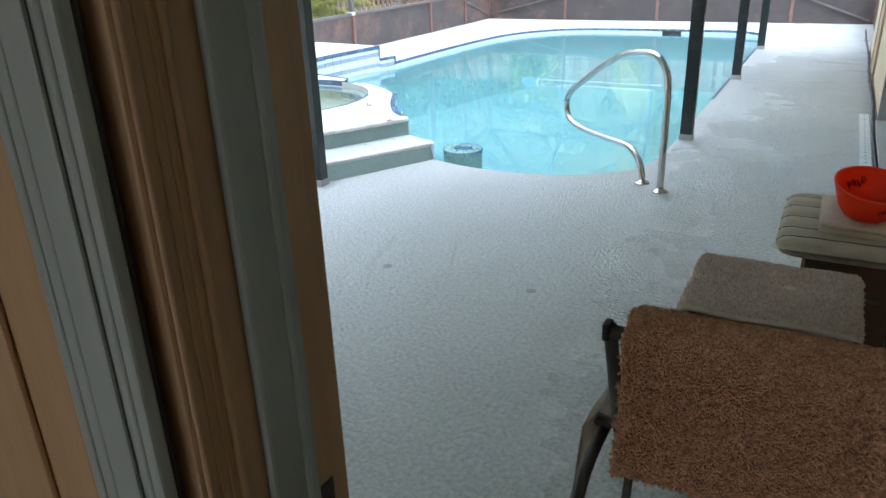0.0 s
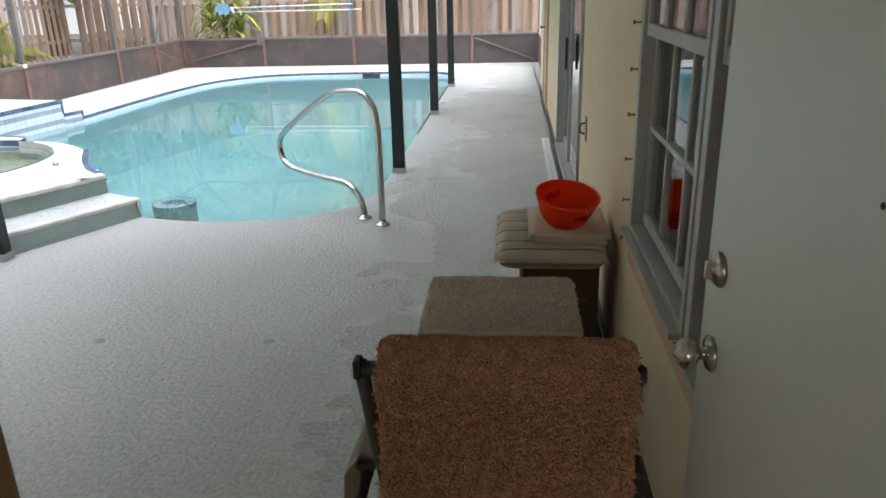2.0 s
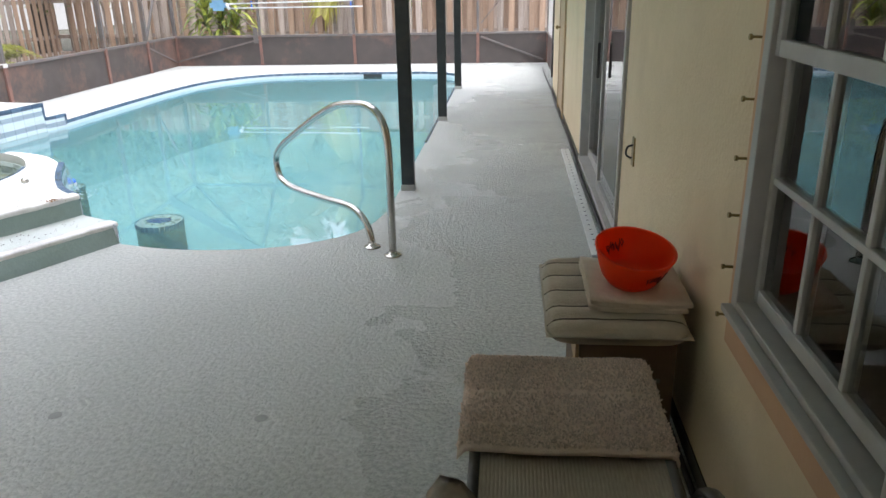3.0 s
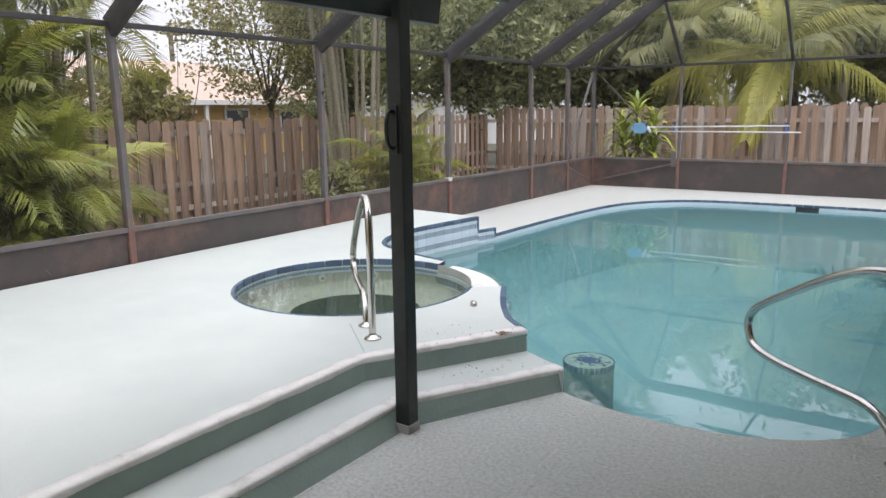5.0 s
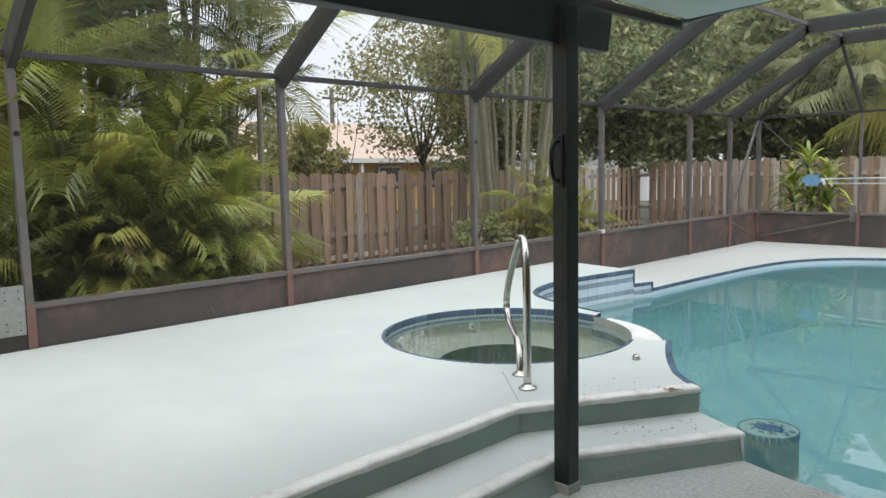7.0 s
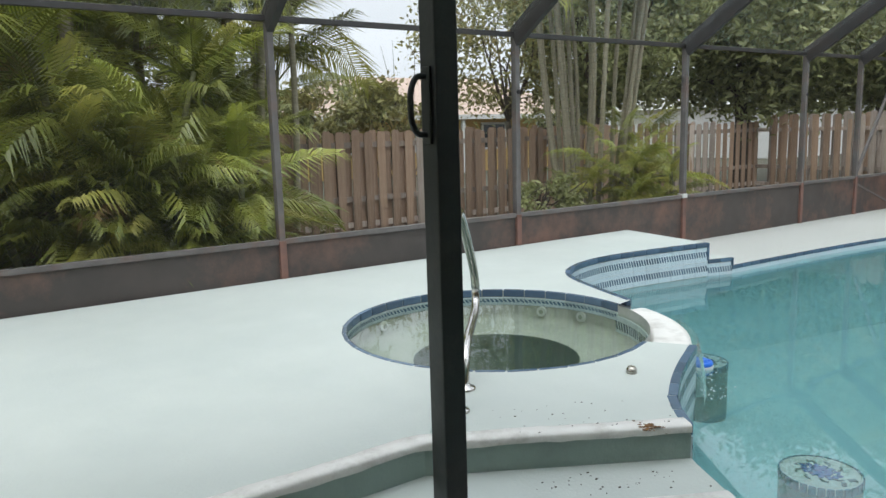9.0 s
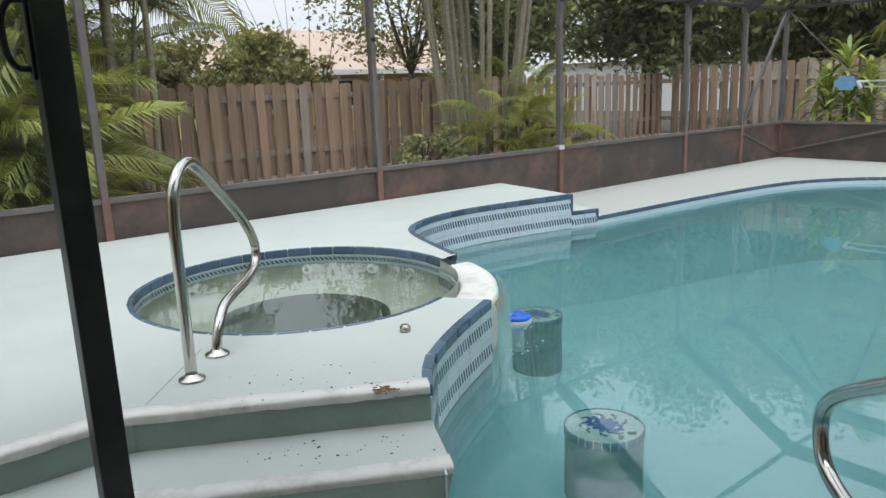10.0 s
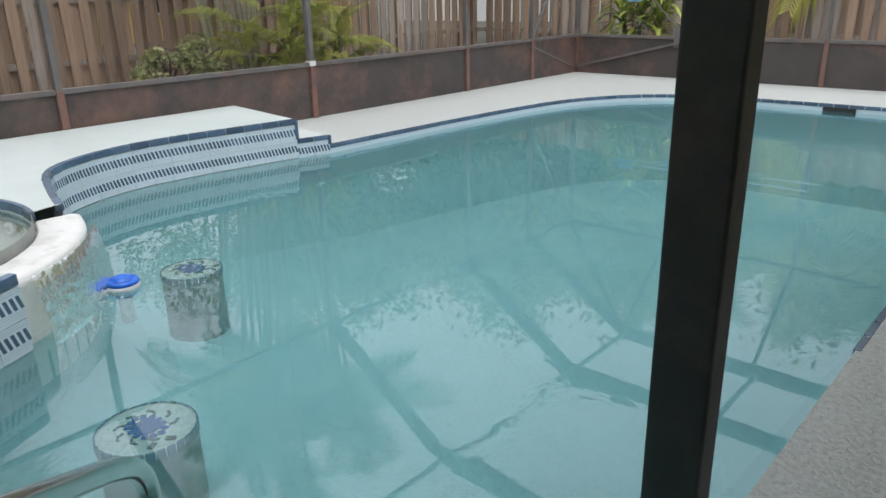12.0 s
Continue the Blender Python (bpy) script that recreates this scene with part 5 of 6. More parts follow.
# skimmer mouth in the far wall of the pool
e = thing("pool_skimmer", "dark skimmer mouth in the far pool wall", "skimmer", (-2.5, 14.55, -0.1))
bm = BM()
box(bm, -2.72, -2.36, 14.545, 14.563, -0.125, -0.035, bevel=0.004)
part("mouth", bm, M_BLACK, e)
e = thing("corner_step", "white moulded corner seat at the far end of the pool", "pool step", (-0.95, 13.9, -0.5))
bm = BM()
lathe(bm, [(0.0, -0.16), (0.40, -0.165), (0.44, -0.19), (0.45, -0.95)], (-0.86, 13.95), 28)
part("seat", bm, M_WPLASTIC, e)

# round caps let into the deck
for x, y in ((-1.70, 2.70), (-0.85, 2.73)):
    e = thing("deck_cap", "round plastic cap let into the deck", "cap", (x, y, 0.0), "deck caps")
    bm = BM()
    lathe(bm, [(0, 0.0025), (0.022, 0.0025), (0.027, 0.0005)], (x, y), 20)
    part("disc", bm, mat("grey_deck_cap", (0.38, 0.39, 0.37), 0.6, scale=20), e)

# leaf net and pole hung on the back screen wall
e = thing("leaf_net", "blue leaf net with white poles hung on the screen wall", "pool net", (-5.9, YB - 0.08, 1.25))
bm = BM()
YN = YB - 0.07
vs = box(bm, -6.22, -5.86, YN - 0.012, YN + 0.012, 1.14, 1.36)
bmesh.ops.bevel(bm, geom=[ed for ed in bm.edges if abs((ed.verts[0].co - ed.verts[1].co).y) > 0.01], offset=0.06, segments=4, affect='EDGES')
part("net", bm, mat("pale_blue_net", (0.22, 0.42, 0.60), 0.5, second=(0.15, 0.33, 0.52), scale=12, bump=0.3, bump_scale=120), e, "pale blue net basket")
bm = BM()
tube(bm, [(-5.86, YN, 1.28), (-5.80, YN, 1.16)], 0.03, 10)
tube(bm, [(-5.86, YN, 1.27), (-5.68, YN, 1.27)], 0.018, 10)
part("yoke", bm, M_WPLASTIC, e, "white plastic yoke")
for z0, z1, x1 in ((1.275, 1.30, -3.15), (1.185, 1.18, -2.95)):
    bm = BM()
    tube(bm, [(-5.75, YN, z0), (x1, YN, z1)], 0.014, 10)
    part("pole", bm, M_WPLASTIC, e)
for x in (-5.30, -3.18):
    bm = BM()
    bar(bm, (x - 0.02, YN + 0.02, 1.15), (x - 0.02, YN + 0.02, 1.33), 0.02, 0.03)
    part("hanger", bm, M_BLUE, e, "blue hanger clip")

# hook ring and latch on the black post
e = thing("post_latch", "black iron gate latch on the patio post", "latch", (-2.977, 3.755, 1.53))
bm = BM()
box(bm, -3.002, -2.955, 3.749, 3.7585, 1.49, 1.73, bevel=0.004)
part("plate", bm, M_BLACKPOST, e)
bm = BM()
tube(bm, smooth_path([(-2.979, 3.751, 1.70), (-2.979, 3.717, 1.695), (-2.979, 3.697, 1.655), (-2.979, 3.694, 1.61), (-2.979, 3.698, 1.56), (-2.979, 3.717, 1.525), (-2.979, 3.751, 1.52)], 4), 0.010, 8)
part("handle", bm, M_BLACKPOST, e)
e = thing("scroll_bracket", "small black iron scroll bracket on the roof beam", "bracket", (-2.93, 4.1, 2.40))
bm = BM()
tube(bm, smooth_path([(-2.985, 3.86, 2.405), (-2.985, 4.0, 2.43), (-2.985, 4.14, 2.455), (-2.985, 4.24, 2.455), (-2.985, 4.27, 2.43), (-2.985, 4.25, 2.408), (-2.985, 4.22, 2.415), (-2.985, 4.225, 2.435)], 5), 0.007, 6)
tube(bm, [(-2.985, 4.0, 2.43), (-2.985, 3.98, 2.395)], 0.006, 6)
part("scroll", bm, M_BLACKPOST, e)
# small light fitting under the soffit
e = thing("soffit_hook", "small white hook under the soffit", "hook", (-2.0, 3.6, 2.34))
bm = BM()
tube(bm, [(-2.0, 3.6, 2.34), (-2.0, 3.6, 2.29)], 0.02, 10)
part("stub", bm, M_WINFRAME, e)

# water sheet falling from the spillway
bm = BM()
a0 = arc(*SPA, LIP_R + 0.03, 30, 66, 24)
rows_ = []
for k, p in enumerate(a0):
    d = (Vector((*p, 0)) - Vector((*SPA, 0))).normalized()
    wob = 0.012 * noise.noise(Vector((k * 0.9, 0, 0)))
    rows_.append([bm.verts.new(Vector((*p, z)) + d * (o + wob)) for o, z in ((0.004, 0.229), (0.014, 0.218), (0.03, 0.16), (0.05, 0.05), (0.062, WATER - 0.02))])
for a, b in zip(rows_, rows_[1:]):
    for k in range(4):
        f = bm.faces.new((a[k], b[k], b[k + 1], a[k + 1]))
        f.smooth = True
M_FALL = film_mat("falling_water", (0.88, 0.92, 0.86), 1.33, 0.05, 0.5, 22.0, cover=0.16, cover_colour=(0.75, 0.8, 0.78))
tagged(finish("water_fall", bm, M_FALL), "thin sheet of water spilling from the spa", "water", kind="structure")
bm = BM()
rnd = random.Random(11)
for k in range(70):
    a = radians(rnd.uniform(32, 66))
    r = LIP_R + rnd.gauss(0.14, 0.05)
    s = rnd.uniform(0.002, 0.006)
    bmesh.ops.create_icosphere(bm, subdivisions=1, radius=s, matrix=Matrix.Translation((SPA[0] + r * math.cos(a), SPA[1] + r * math.sin(a), WATER + s * 0.3)))
tagged(finish("water_bubbles", bm, M_WPLASTIC), "white bubbles where the spa spills over", "foam", kind="stuff")
# rust stain, specks and fallen bits on the steps
bm = BM()
rnd = random.Random(12)
for k in range(70):
    t = rnd.random()
    base = Vector((-3.40, 4.0, 0)).lerp(Vector((-2.87, 4.95, 0)), 0.35 + 0.65 * t)
    if k % 2:
        p = base + Vector((rnd.uniform(-0.32, -0.02), rnd.uniform(0.0, 0.15), RZ + 0.0035))
        if k % 6 == 1:
            p = base + Vector((rnd.gauss(-0.06, 0.03), rnd.gauss(0.02, 0.02), RZ + 0.0065))
    else:
        p = base + Vector((rnd.uniform(0.04, 0.26), rnd.uniform(-0.12, -0.02), SZ + 0.003))
    s = rnd.uniform(0.002, 0.0055)
    bmesh.ops.create_icosphere(bm, subdivisions=1, radius=s, matrix=Matrix.Translation(p) @ Matrix.Diagonal((1, rnd.uniform(0.5, 1.5), 0.35, 1)))
tagged(finish("leaf_specks", bm, mat("dark_debris", (0.06, 0.05, 0.035), 0.9, scale=30)), "scattered dark specks of debris on the steps", "debris", kind="stuff")
bm = BM()
rnd = random.Random(13)
for k in range(40):
    p = Vector((-2.965, 4.80, RZ)) + Vector((rnd.gauss(0, 0.028), rnd.gauss(0, 0.022), 0.0065))
    bmesh.ops.create_icosphere(bm, subdivisions=1, radius=rnd.uniform(0.004, 0.011), matrix=Matrix.Translation(p) @ Matrix.Diagonal((1, 1, 0.2, 1)))
tagged(finish("rust_stain", bm, mat("rust_crust", (0.22, 0.11, 0.04), 0.9, second=(0.1, 0.05, 0.02), scale=40)), "rusty brown crust on the painted step edge", "stain", kind="stuff")

# ---- planting outside the screen ----
def frond_mesh(name, length, leaflet, pairs, droop, width, seed, fold=0.35, tip_droop=0.5, start=0.16):
    """A feather palm leaf: a bending stalk with a row of narrow drooping leaflets on each side. Lies along +x."""
    rnd = random.Random(seed)
    bm = BM()

    def spine(t):
        return Vector((length * t * (1 - 0.22 * droop * t), 0, length * (0.10 * t - droop * t * t * 0.62)))
    tube(bm, [spine(k / 9) for k in range(10)], lambda t: 0.011 * length ** 0.5 * (1 - 0.85 * t), 4)
    for k in range(pairs):
        t = start + (1 - start) * (k + 0.5) / pairs
        p = spine(t)
        d = (spine(min(1, t + 0.02)) - spine(t - 0.02)).normalized()
        up = Vector((0, 1, 0)).cross(d) * -1
        ll = leaflet * (0.45 + 0.55 * math.sin(math.pi * min(1.0, 0.12 + t * 0.93))) * rnd.uniform(0.85, 1.12)
        for sgn in (-1, 1):
            fwd = 0.55 + 0.5 * t
            out = (Vector((0, sgn, 0)) + d * fwd + up * fold * rnd.uniform(0.6, 1.3)).normalized()
            w = d.cross(out).normalized().cross(out).normalized() * width * 0.5
            a, mid = p, p + out * ll * 0.5
            end = p + out * ll * 0.95 + Vector((0, 0, -ll * tip_droop * rnd.uniform(0.5, 1.4)))
            v = [bm.verts.new(a + w * 0.5), bm.verts.new(a - w * 0.5), bm.verts.new(mid - w), bm.verts.new(mid + w), bm.verts.new(end)]
            bm.faces.new(v[:4])
            bm.faces.new((v[3], v[2], v[4]))
    me = bpy.data.meshes.new(name)
    bm.to_mesh(me)
    bm.free()
    return me


def with_mat(me, m):
    c = me.copy()
    c.materials.clear()
    c.materials.append(m)
    return c


ARECA = [frond_mesh("frond", L, 0.36 * L ** 0.6, 40, dr, 0.022, s, tip_droop=0.7) for s, (L, dr) in enumerate(((1.5, 0.45), (1.8, 0.6), (1.3, 0.3), (2.0, 0.75)))]
ARECA_G = [with_mat(m, M_LEAF) for m in ARECA]
ARECA_Y = [with_mat(m, M_LEAFYELLOW) for m in ARECA]
ARECA_D = [with_mat(m, M_LEAFDRY) for m in ARECA[:1]]
COCO = [frond_mesh("frond", L, 0.75, 46, dr, 0.038, 20 + s, fold=0.1, tip_droop=0.9) for s, (L, dr) in enumerate(((3.0, 0.5), (3.3, 0.7), (2.8, 0.35)))]
COCO_G = [with_mat(m, M_LEAFCOCO) for m in COCO]
COCO_Y = [with_mat(m, M_LEAFYELLOW) for m in COCO]


def add_frond(parent, mesh, base, azimuth, lift, twist, scale):
    reach = max(v.co.x for v in mesh.vertices) * scale * 0.9 * max(0.3, math.cos(radians(lift)))
    if XS - 0.2 > base[0] and base[0] + reach * math.cos(radians(azimuth)) > XS - 0.25:
        azimuth = 180 - azimuth if base[0] - XS > -0.9 else azimuth
        scale *= min(1.0, max(0.35, (XS - 0.25 - base[0]) / max(0.1, reach * math.cos(radians(azimuth))))) if math.cos(radians(azimuth)) > 0 else 1.0
    ob = new("frond", mesh)
    ob.parent = parent
    ob.matrix_parent_inverse = parent.matrix_basis.inverted()
    ob.matrix_basis = Matrix.Translation(base) @ pose(0, 0, 0, 0, 0, azimuth) @ pose(0, 0, 0, 0, -lift, 0) @ pose(0, 0, 0, twist, 0, 0) @ Matrix.Diagonal((scale, scale, scale, 1))
    return ob


def areca(x, y, canes, hmin, hmax, spread, per, seed, label, yellow=0.12, ring=0.035, bark=None, low=0, lean=0.12, scale=1.0, low_bias=None):
    """A clumping palm: several ringed canes, each with a crown of feather fronds."""
    rnd = random.Random(seed)
    e = thing("areca_palm", label, "palm", (x, y, -0.12), "garden palms")
    for k in range(canes):
        a = rnd.uniform(0, 2 * math.pi)
        r = spread * math.sqrt(rnd.random())
        h = rnd.uniform(hmin, hmax)
        b = Vector((x + r * math.cos(a), y + r * math.sin(a), -0.12))
        top = b + Vector((math.cos(a) * lean * h + rnd.uniform(-.1, .1), math.sin(a) * lean * h + rnd.uniform(-.1, .1), h))
        mid = b.lerp(top, 0.5) + Vector((rnd.uniform(-.12, .12), rnd.uniform(-.12, .12), 0))
        bm = BM()
        tube(bm, smooth_path([b, mid, top], 6), lambda t: ring * (1.25 - 0.45 * t) * (1 + 0.06 * ((int(t * 26)) % 2)), 7)
        part("cane", bm, bark or M_CANE, e)
        for f in range(per):
            pool_ = ARECA_Y if rnd.random() < yellow else ARECA_G
            mesh = rnd.choice(pool_)
            if rnd.random() < 0.02:
                mesh = ARECA_D[0]
            az = f * 137.5 + rnd.uniform(-25, 25)
            add_frond(e, mesh, top - Vector((0, 0, 0.05 * f)), az, 62 - f * (75 / per) + rnd.uniform(-12, 12), rnd.uniform(-25, 25), scale * rnd.uniform(0.8, 1.15))
    for k in range(low):
        a = rnd.uniform(0, 360) if low_bias is None else rnd.gauss(low_bias, 60)
        r = spread * rnd.uniform(0.2, 1.0)
        b = Vector((x + r * math.cos(radians(a)), y + r * math.sin(radians(a)), rnd.uniform(0.0, 1.5)))
        add_frond(e, rnd.choice(ARECA_Y if rnd.random() < yellow else ARECA_G), b, a + rnd.uniform(-50, 50), rnd.uniform(15, 60), rnd.uniform(-30, 30), scale * rnd.uniform(0.65, 1.0))
    return e


areca(-8.75, 4.35, 9, 0.3, 1.5, 0.55, 8, 131, "dense green areca palm clump with arching fronds beside the screen", low=34, lean=0.2, low_bias=0, scale=0.70)
areca(-8.7, 3.3, 9, 0.3, 1.7, 0.55, 8, 132, "dense green areca palm clump with arching fronds beside the screen", low=30, lean=0.2, low_bias=0, scale=0.72)
areca(-9.3, 4.15, 12, 0.6, 2.8, 0.8, 8, 31, "dense green areca palm clump with arching fronds beside the screen", low=44, lean=0.2, low_bias=-5, scale=0.84)
areca(-9.5, 2.2, 9, 0.6, 2.8, 0.8, 7, 32, "dense green areca palm clump with arching fronds beside the screen", low=26, lean=0.2, scale=0.85)
areca(-9.6, 0.0, 7, 0.6, 2.8, 0.8, 7, 38, "dense green areca palm clump with arching fronds beside the screen", low=8, lean=0.2)
areca(-10.1, 5.35, 8, 3.4, 5.6, 0.55, 9, 33, "tall areca palm with pale ringed trunks", bark=M_BARK, ring=0.05, lean=0.05, scale=1.1)
areca(-10.2, 6.15, 4, 2.5, 3.5, 0.3, 8, 40, "slim areca palm with drooping fronds at the fence", bark=M_BARK, ring=0.04, lean=0.06, yellow=0.25)
areca(-10.3, 3.9, 11, 3.2, 5.8, 0.9, 9, 34, "tall areca palm with pale ringed trunks", bark=M_BARK, ring=0.055, lean=0.05, scale=1.1)
areca(-10.2, 1.4, 7, 3.4, 5.8, 0.8, 7, 39, "tall areca palm with pale ringed trunks", bark=M_BARK, ring=0.055, lean=0.05, scale=1.1)
areca(-9.9, 11.5, 18, 4.4, 6.4, 0.55, 6, 35, "cluster of slim grey-trunked palms in front of the fence", bark=M_BARK, ring=0.036, lean=0.10, yellow=0.25)
areca(-9.0, 11.2, 5, 0.3, 0.9, 0.5, 6, 36, "low yellow-green palm fronds at the fence", yellow=0.35, low=14, scale=0.55)
areca(-9.1, 12.3, 5, 0.4, 1.3, 0.35, 6, 37, "low yellow-green palm fronds at the fence", yellow=0.4, low=8, scale=0.55)


def coconut(x, y, h, seed, label, fronds=18, yellow=0.3):
    rnd = random.Random(seed)
    e = thing("coconut_palm", label, "palm", (x, y, -0.12), "garden palms")
    top = Vector((x + 0.3, y - 0.2, h))
    bm = BM()
    tube(bm, smooth_path([(x, y, -0.12), (x + 0.15, y, h * 0.5), top], 8), lambda t: 0.17 * (1.2 - 0.4 * t) * (1 + 0.03 * (int(t * 30) % 2)), 10)
    part("trunk", bm, M_BARK, e)
    for f in range(fronds):
        lift = 70 - f * (105 / fronds)
        low_ = f > fronds * 0.6
        mesh = rnd.choice(COCO_Y if (low_ and rnd.random() < 0.75) or rnd.random() < yellow * 0.3 else COCO_G)
        add_frond(e, mesh, top, f * 137.5 + rnd.uniform(-12, 12), lift + rnd.uniform(-8, 8), rnd.uniform(-20, 20), rnd.uniform(0.85, 1.1))


coconut(-4.4, 20.2, 2.9, 44, "coconut palm with yellowing drooping fronds behind the back fence", 18, yellow=1.2)
coconut(-7.0, 20.9, 3.3, 41, "coconut palm with yellowing drooping fronds behind the back fence", 20)
coconut(-3.2, 22.5, 3.6, 42, "coconut palm with arching fronds behind the back fence", 18)
coconut(-8.8, 22.6, 5.2, 43, "coconut palm with arching fronds behind the back fence", 18)


def tree(x, y, h, crown, radii, clumps, leaves, size, material, seed, label, trunk=0.14):
    """A broad-leaved tree: tapered trunk, limbs out to leaf clumps, crown of many small leaves."""
    rnd = random.Random(seed)
    e = thing("broadleaf_tree", label, "tree", (x, y, -0.12), "background trees")
    c = Vector(crown)
    fork = Vector((x, y, h * 0.35))
    bm = BM()
    tube(bm, smooth_path([(x, y, -0.12), (x + 0.08, y, h * 0.18), fork], 4), lambda t: trunk * (1.2 - 0.4 * t), 9)
    part("trunk", bm, M_TREEBARK, e)
    centres = []
    for k in range(clumps):
        d = Vector((rnd.gauss(0, 1), rnd.gauss(0, 1), rnd.gauss(0, 1))).normalized() * rnd.uniform(0.45, 1.0)
        centres.append(c + Vector((d.x * radii[0], d.y * radii[1], d.z * radii[2])))
    for k, q in enumerate(centres[:14]):
        bm = BM()
        mid = fork.lerp(q, 0.5) + Vector((rnd.uniform(-.3, .3), rnd.uniform(-.3, .3), rnd.uniform(0, .4)))
        tube(bm, smooth_path([fork, mid, q], 4), lambda t: trunk * 0.42 * (1 - 0.85 * t), 6)
        part("limb", bm, M_TREEBARK, e)
    verts, faces = [], []
    for q in centres:
        cr = rnd.uniform(0.35, 0.75) * (sum(radii) / 3) * 0.42
        for _ in range(leaves):
            d = Vector((rnd.gauss(0, 1), rnd.gauss(0, 1), rnd.gauss(0, 0.75)))
            p = q + d * cr * 0.6
            n = Vector((rnd.gauss(0, 1), rnd.gauss(0, 1), rnd.gauss(0.5, 1))).normalized()
            s = n.cross(Vector((rnd.gauss(0, 1), rnd.gauss(0, 1), rnd.gauss(0, 1)))).normalized()
            t = n.cross(s)
            L = size * rnd.uniform(0.7, 1.35)
            i = len(verts)
            verts += [p - s * L, p + t * L * 0.45 + n * L * 0.1, p + s * L, p - t * L * 0.45 + n * L * 0.1]
            faces.append((i, i + 1, i + 2, i + 3))
    me = bpy.data.meshes.new("crown")
    me.from_pydata(verts, [], faces)
    me.materials.append(material)
    ob = new("crown", me)
    ob.parent = e
    ob.matrix_parent_inverse = e.matrix_basis.inverted()
    return e


tree(-14.2, 13.3, 4.9, (-14.0, 13.2, 3.55), (1.5, 2.45, 1.8), 95, 75, 0.062, M_LEAFOLIVE, 51, "olive-leaved tree with open branches and brown leaf tips behind the fence", 0.08)
tree(-13.4, 15.2, 5.4, (-13.2, 15.4, 4.0), (2.0, 2.2, 2.4), 90, 260, 0.085, M_LEAFTREE, 52, "dense dark green broadleaf tree behind the fence corner", 0.18)
tree(-12.2, 19.2, 6.4, (-11.8, 19.6, 4.1), (2.8, 2.6, 3.0), 120, 280, 0.10, M_LEAFTREE, 53, "dense dark green broadleaf tree behind the fence corner", 0.2)
tree(-9.0, 21.6, 5.4, (-8.6, 22.0, 3.6), (2.8, 2.0, 2.4), 90, 180, 0.125, M_LEAFTREE, 54, "dense dark green broadleaf tree behind the back fence", 0.2)
tree(-12.0, 26.0, 9.0, (-12.0, 26.0, 5.4), (4.5, 2.6, 4.2), 110, 190, 0.15, M_LEAFTREE, 63, "tall dense green broadleaf tree behind the back fence", 0.25)
tree(-5.0, 27.0, 8.0, (-5.0, 27.0, 4.8), (4.0, 2.4, 3.8), 90, 170, 0.15, M_LEAFTREE, 64, "tall dense green broadleaf tree behind the back fence", 0.25)
tree(-1.0, 24.0, 6.0, (-1.0, 24.0, 3.6), (3.4, 2.2, 3.3), 120, 190, 0.13, M_LEAFTREE, 55, "dark green broadleaf tree behind the back fence", 0.2)
tree(3.6, 23.0, 6.0, (3.6, 23.0, 3.4), (3.4, 2.2, 3.3), 110, 180, 0.13, M_LEAFTREE, 56, "dark green broadleaf tree behind the back fence", 0.2)
tree(-16.0, 3.4, 7.6, (-15.6, 3.4, 4.3), (2.6, 3.6, 3.6), 80, 130, 0.12, M_LEAFTREE, 57, "tall green broadleaf tree behind the palms", 0.22)
tree(-16.5, -2.5, 7.6, (-16.0, -2.5, 4.3), (2.6, 3.6, 3.6), 60, 120, 0.12, M_LEAFTREE, 58, "tall green broadleaf tree behind the palms", 0.22)
tree(-13.2, 4.0, 6.2, (-13.1, 4.0, 4.3), (1.3, 2.3, 2.1), 90, 130, 0.09, M_LEAFTREE, 67, "tall green broadleaf tree behind the palms", 0.16)
tree(-15.5, 8.7, 2.6, (-15.2, 8.7, 1.9), (0.9, 1.9, 0.65), 26, 130, 0.075, M_LEAFTREE, 59, "round green shrub behind the wooden fence", 0.07)
tree(-16.6, 11.6, 2.6, (-16.4, 11.2, 1.9), (0.9, 1.3, 0.6), 16, 120, 0.075, M_LEAFOLIVE, 60, "olive shrub behind the wooden fence", 0.07)
tree(-15.4, 16.4, 2.8, (-15.2, 16.4, 2.1), (1.0, 1.6, 0.8), 20, 120, 0.08, M_LEAFTREE, 61, "round green shrub behind the wooden fence", 0.07)
tree(-13.0, 6.3, 2.9, (-12.9, 6.4, 2.0), (0.8, 1.3, 0.7), 22, 130, 0.075, M_LEAFTREE, 65, "round green shrub behind the wooden fence", 0.07)
tree(-13.2, 8.4, 2.9, (-13.0, 8.4, 1.9), (0.7, 1.35, 0.72), 24, 130, 0.07, M_LEAFOLIVE, 66, "olive shrub behind the wooden fence", 0.07)
tree(-9.1, 9.7, 0.8, (-9.0, 9.9, 0.45), (0.45, 0.7, 0.4), 16, 80, 0.05, M_LEAFTREE, 62, "low green shrub at the foot of the fence", 0.03)
# twiggy bare branches over the neighbour's roof
rnd = random.Random(77)
e = thing("bare_shrub", "thin bare twigs rising above the fence", "shrub", (-14.6, 10.4, -0.12))
for k in range(9):
    a = rnd.uniform(-0.5, 0.5)
    bm = BM()
    b = Vector((-14.6, 10.6 + rnd.uniform(-.3, .3), 0))
    t_ = b + Vector((a * 0.6, a * 2.6 - 0.3, rnd.uniform(3.2, 4.6)))
    tube(bm, smooth_path([b, b.lerp(t_, 0.5) + Vector((0, rnd.uniform(-.25, .25), 0)), t_], 4), lambda t: 0.016 * (1 - 0.8 * t), 5)
    part("twig", bm, M_TREEBARK, e)


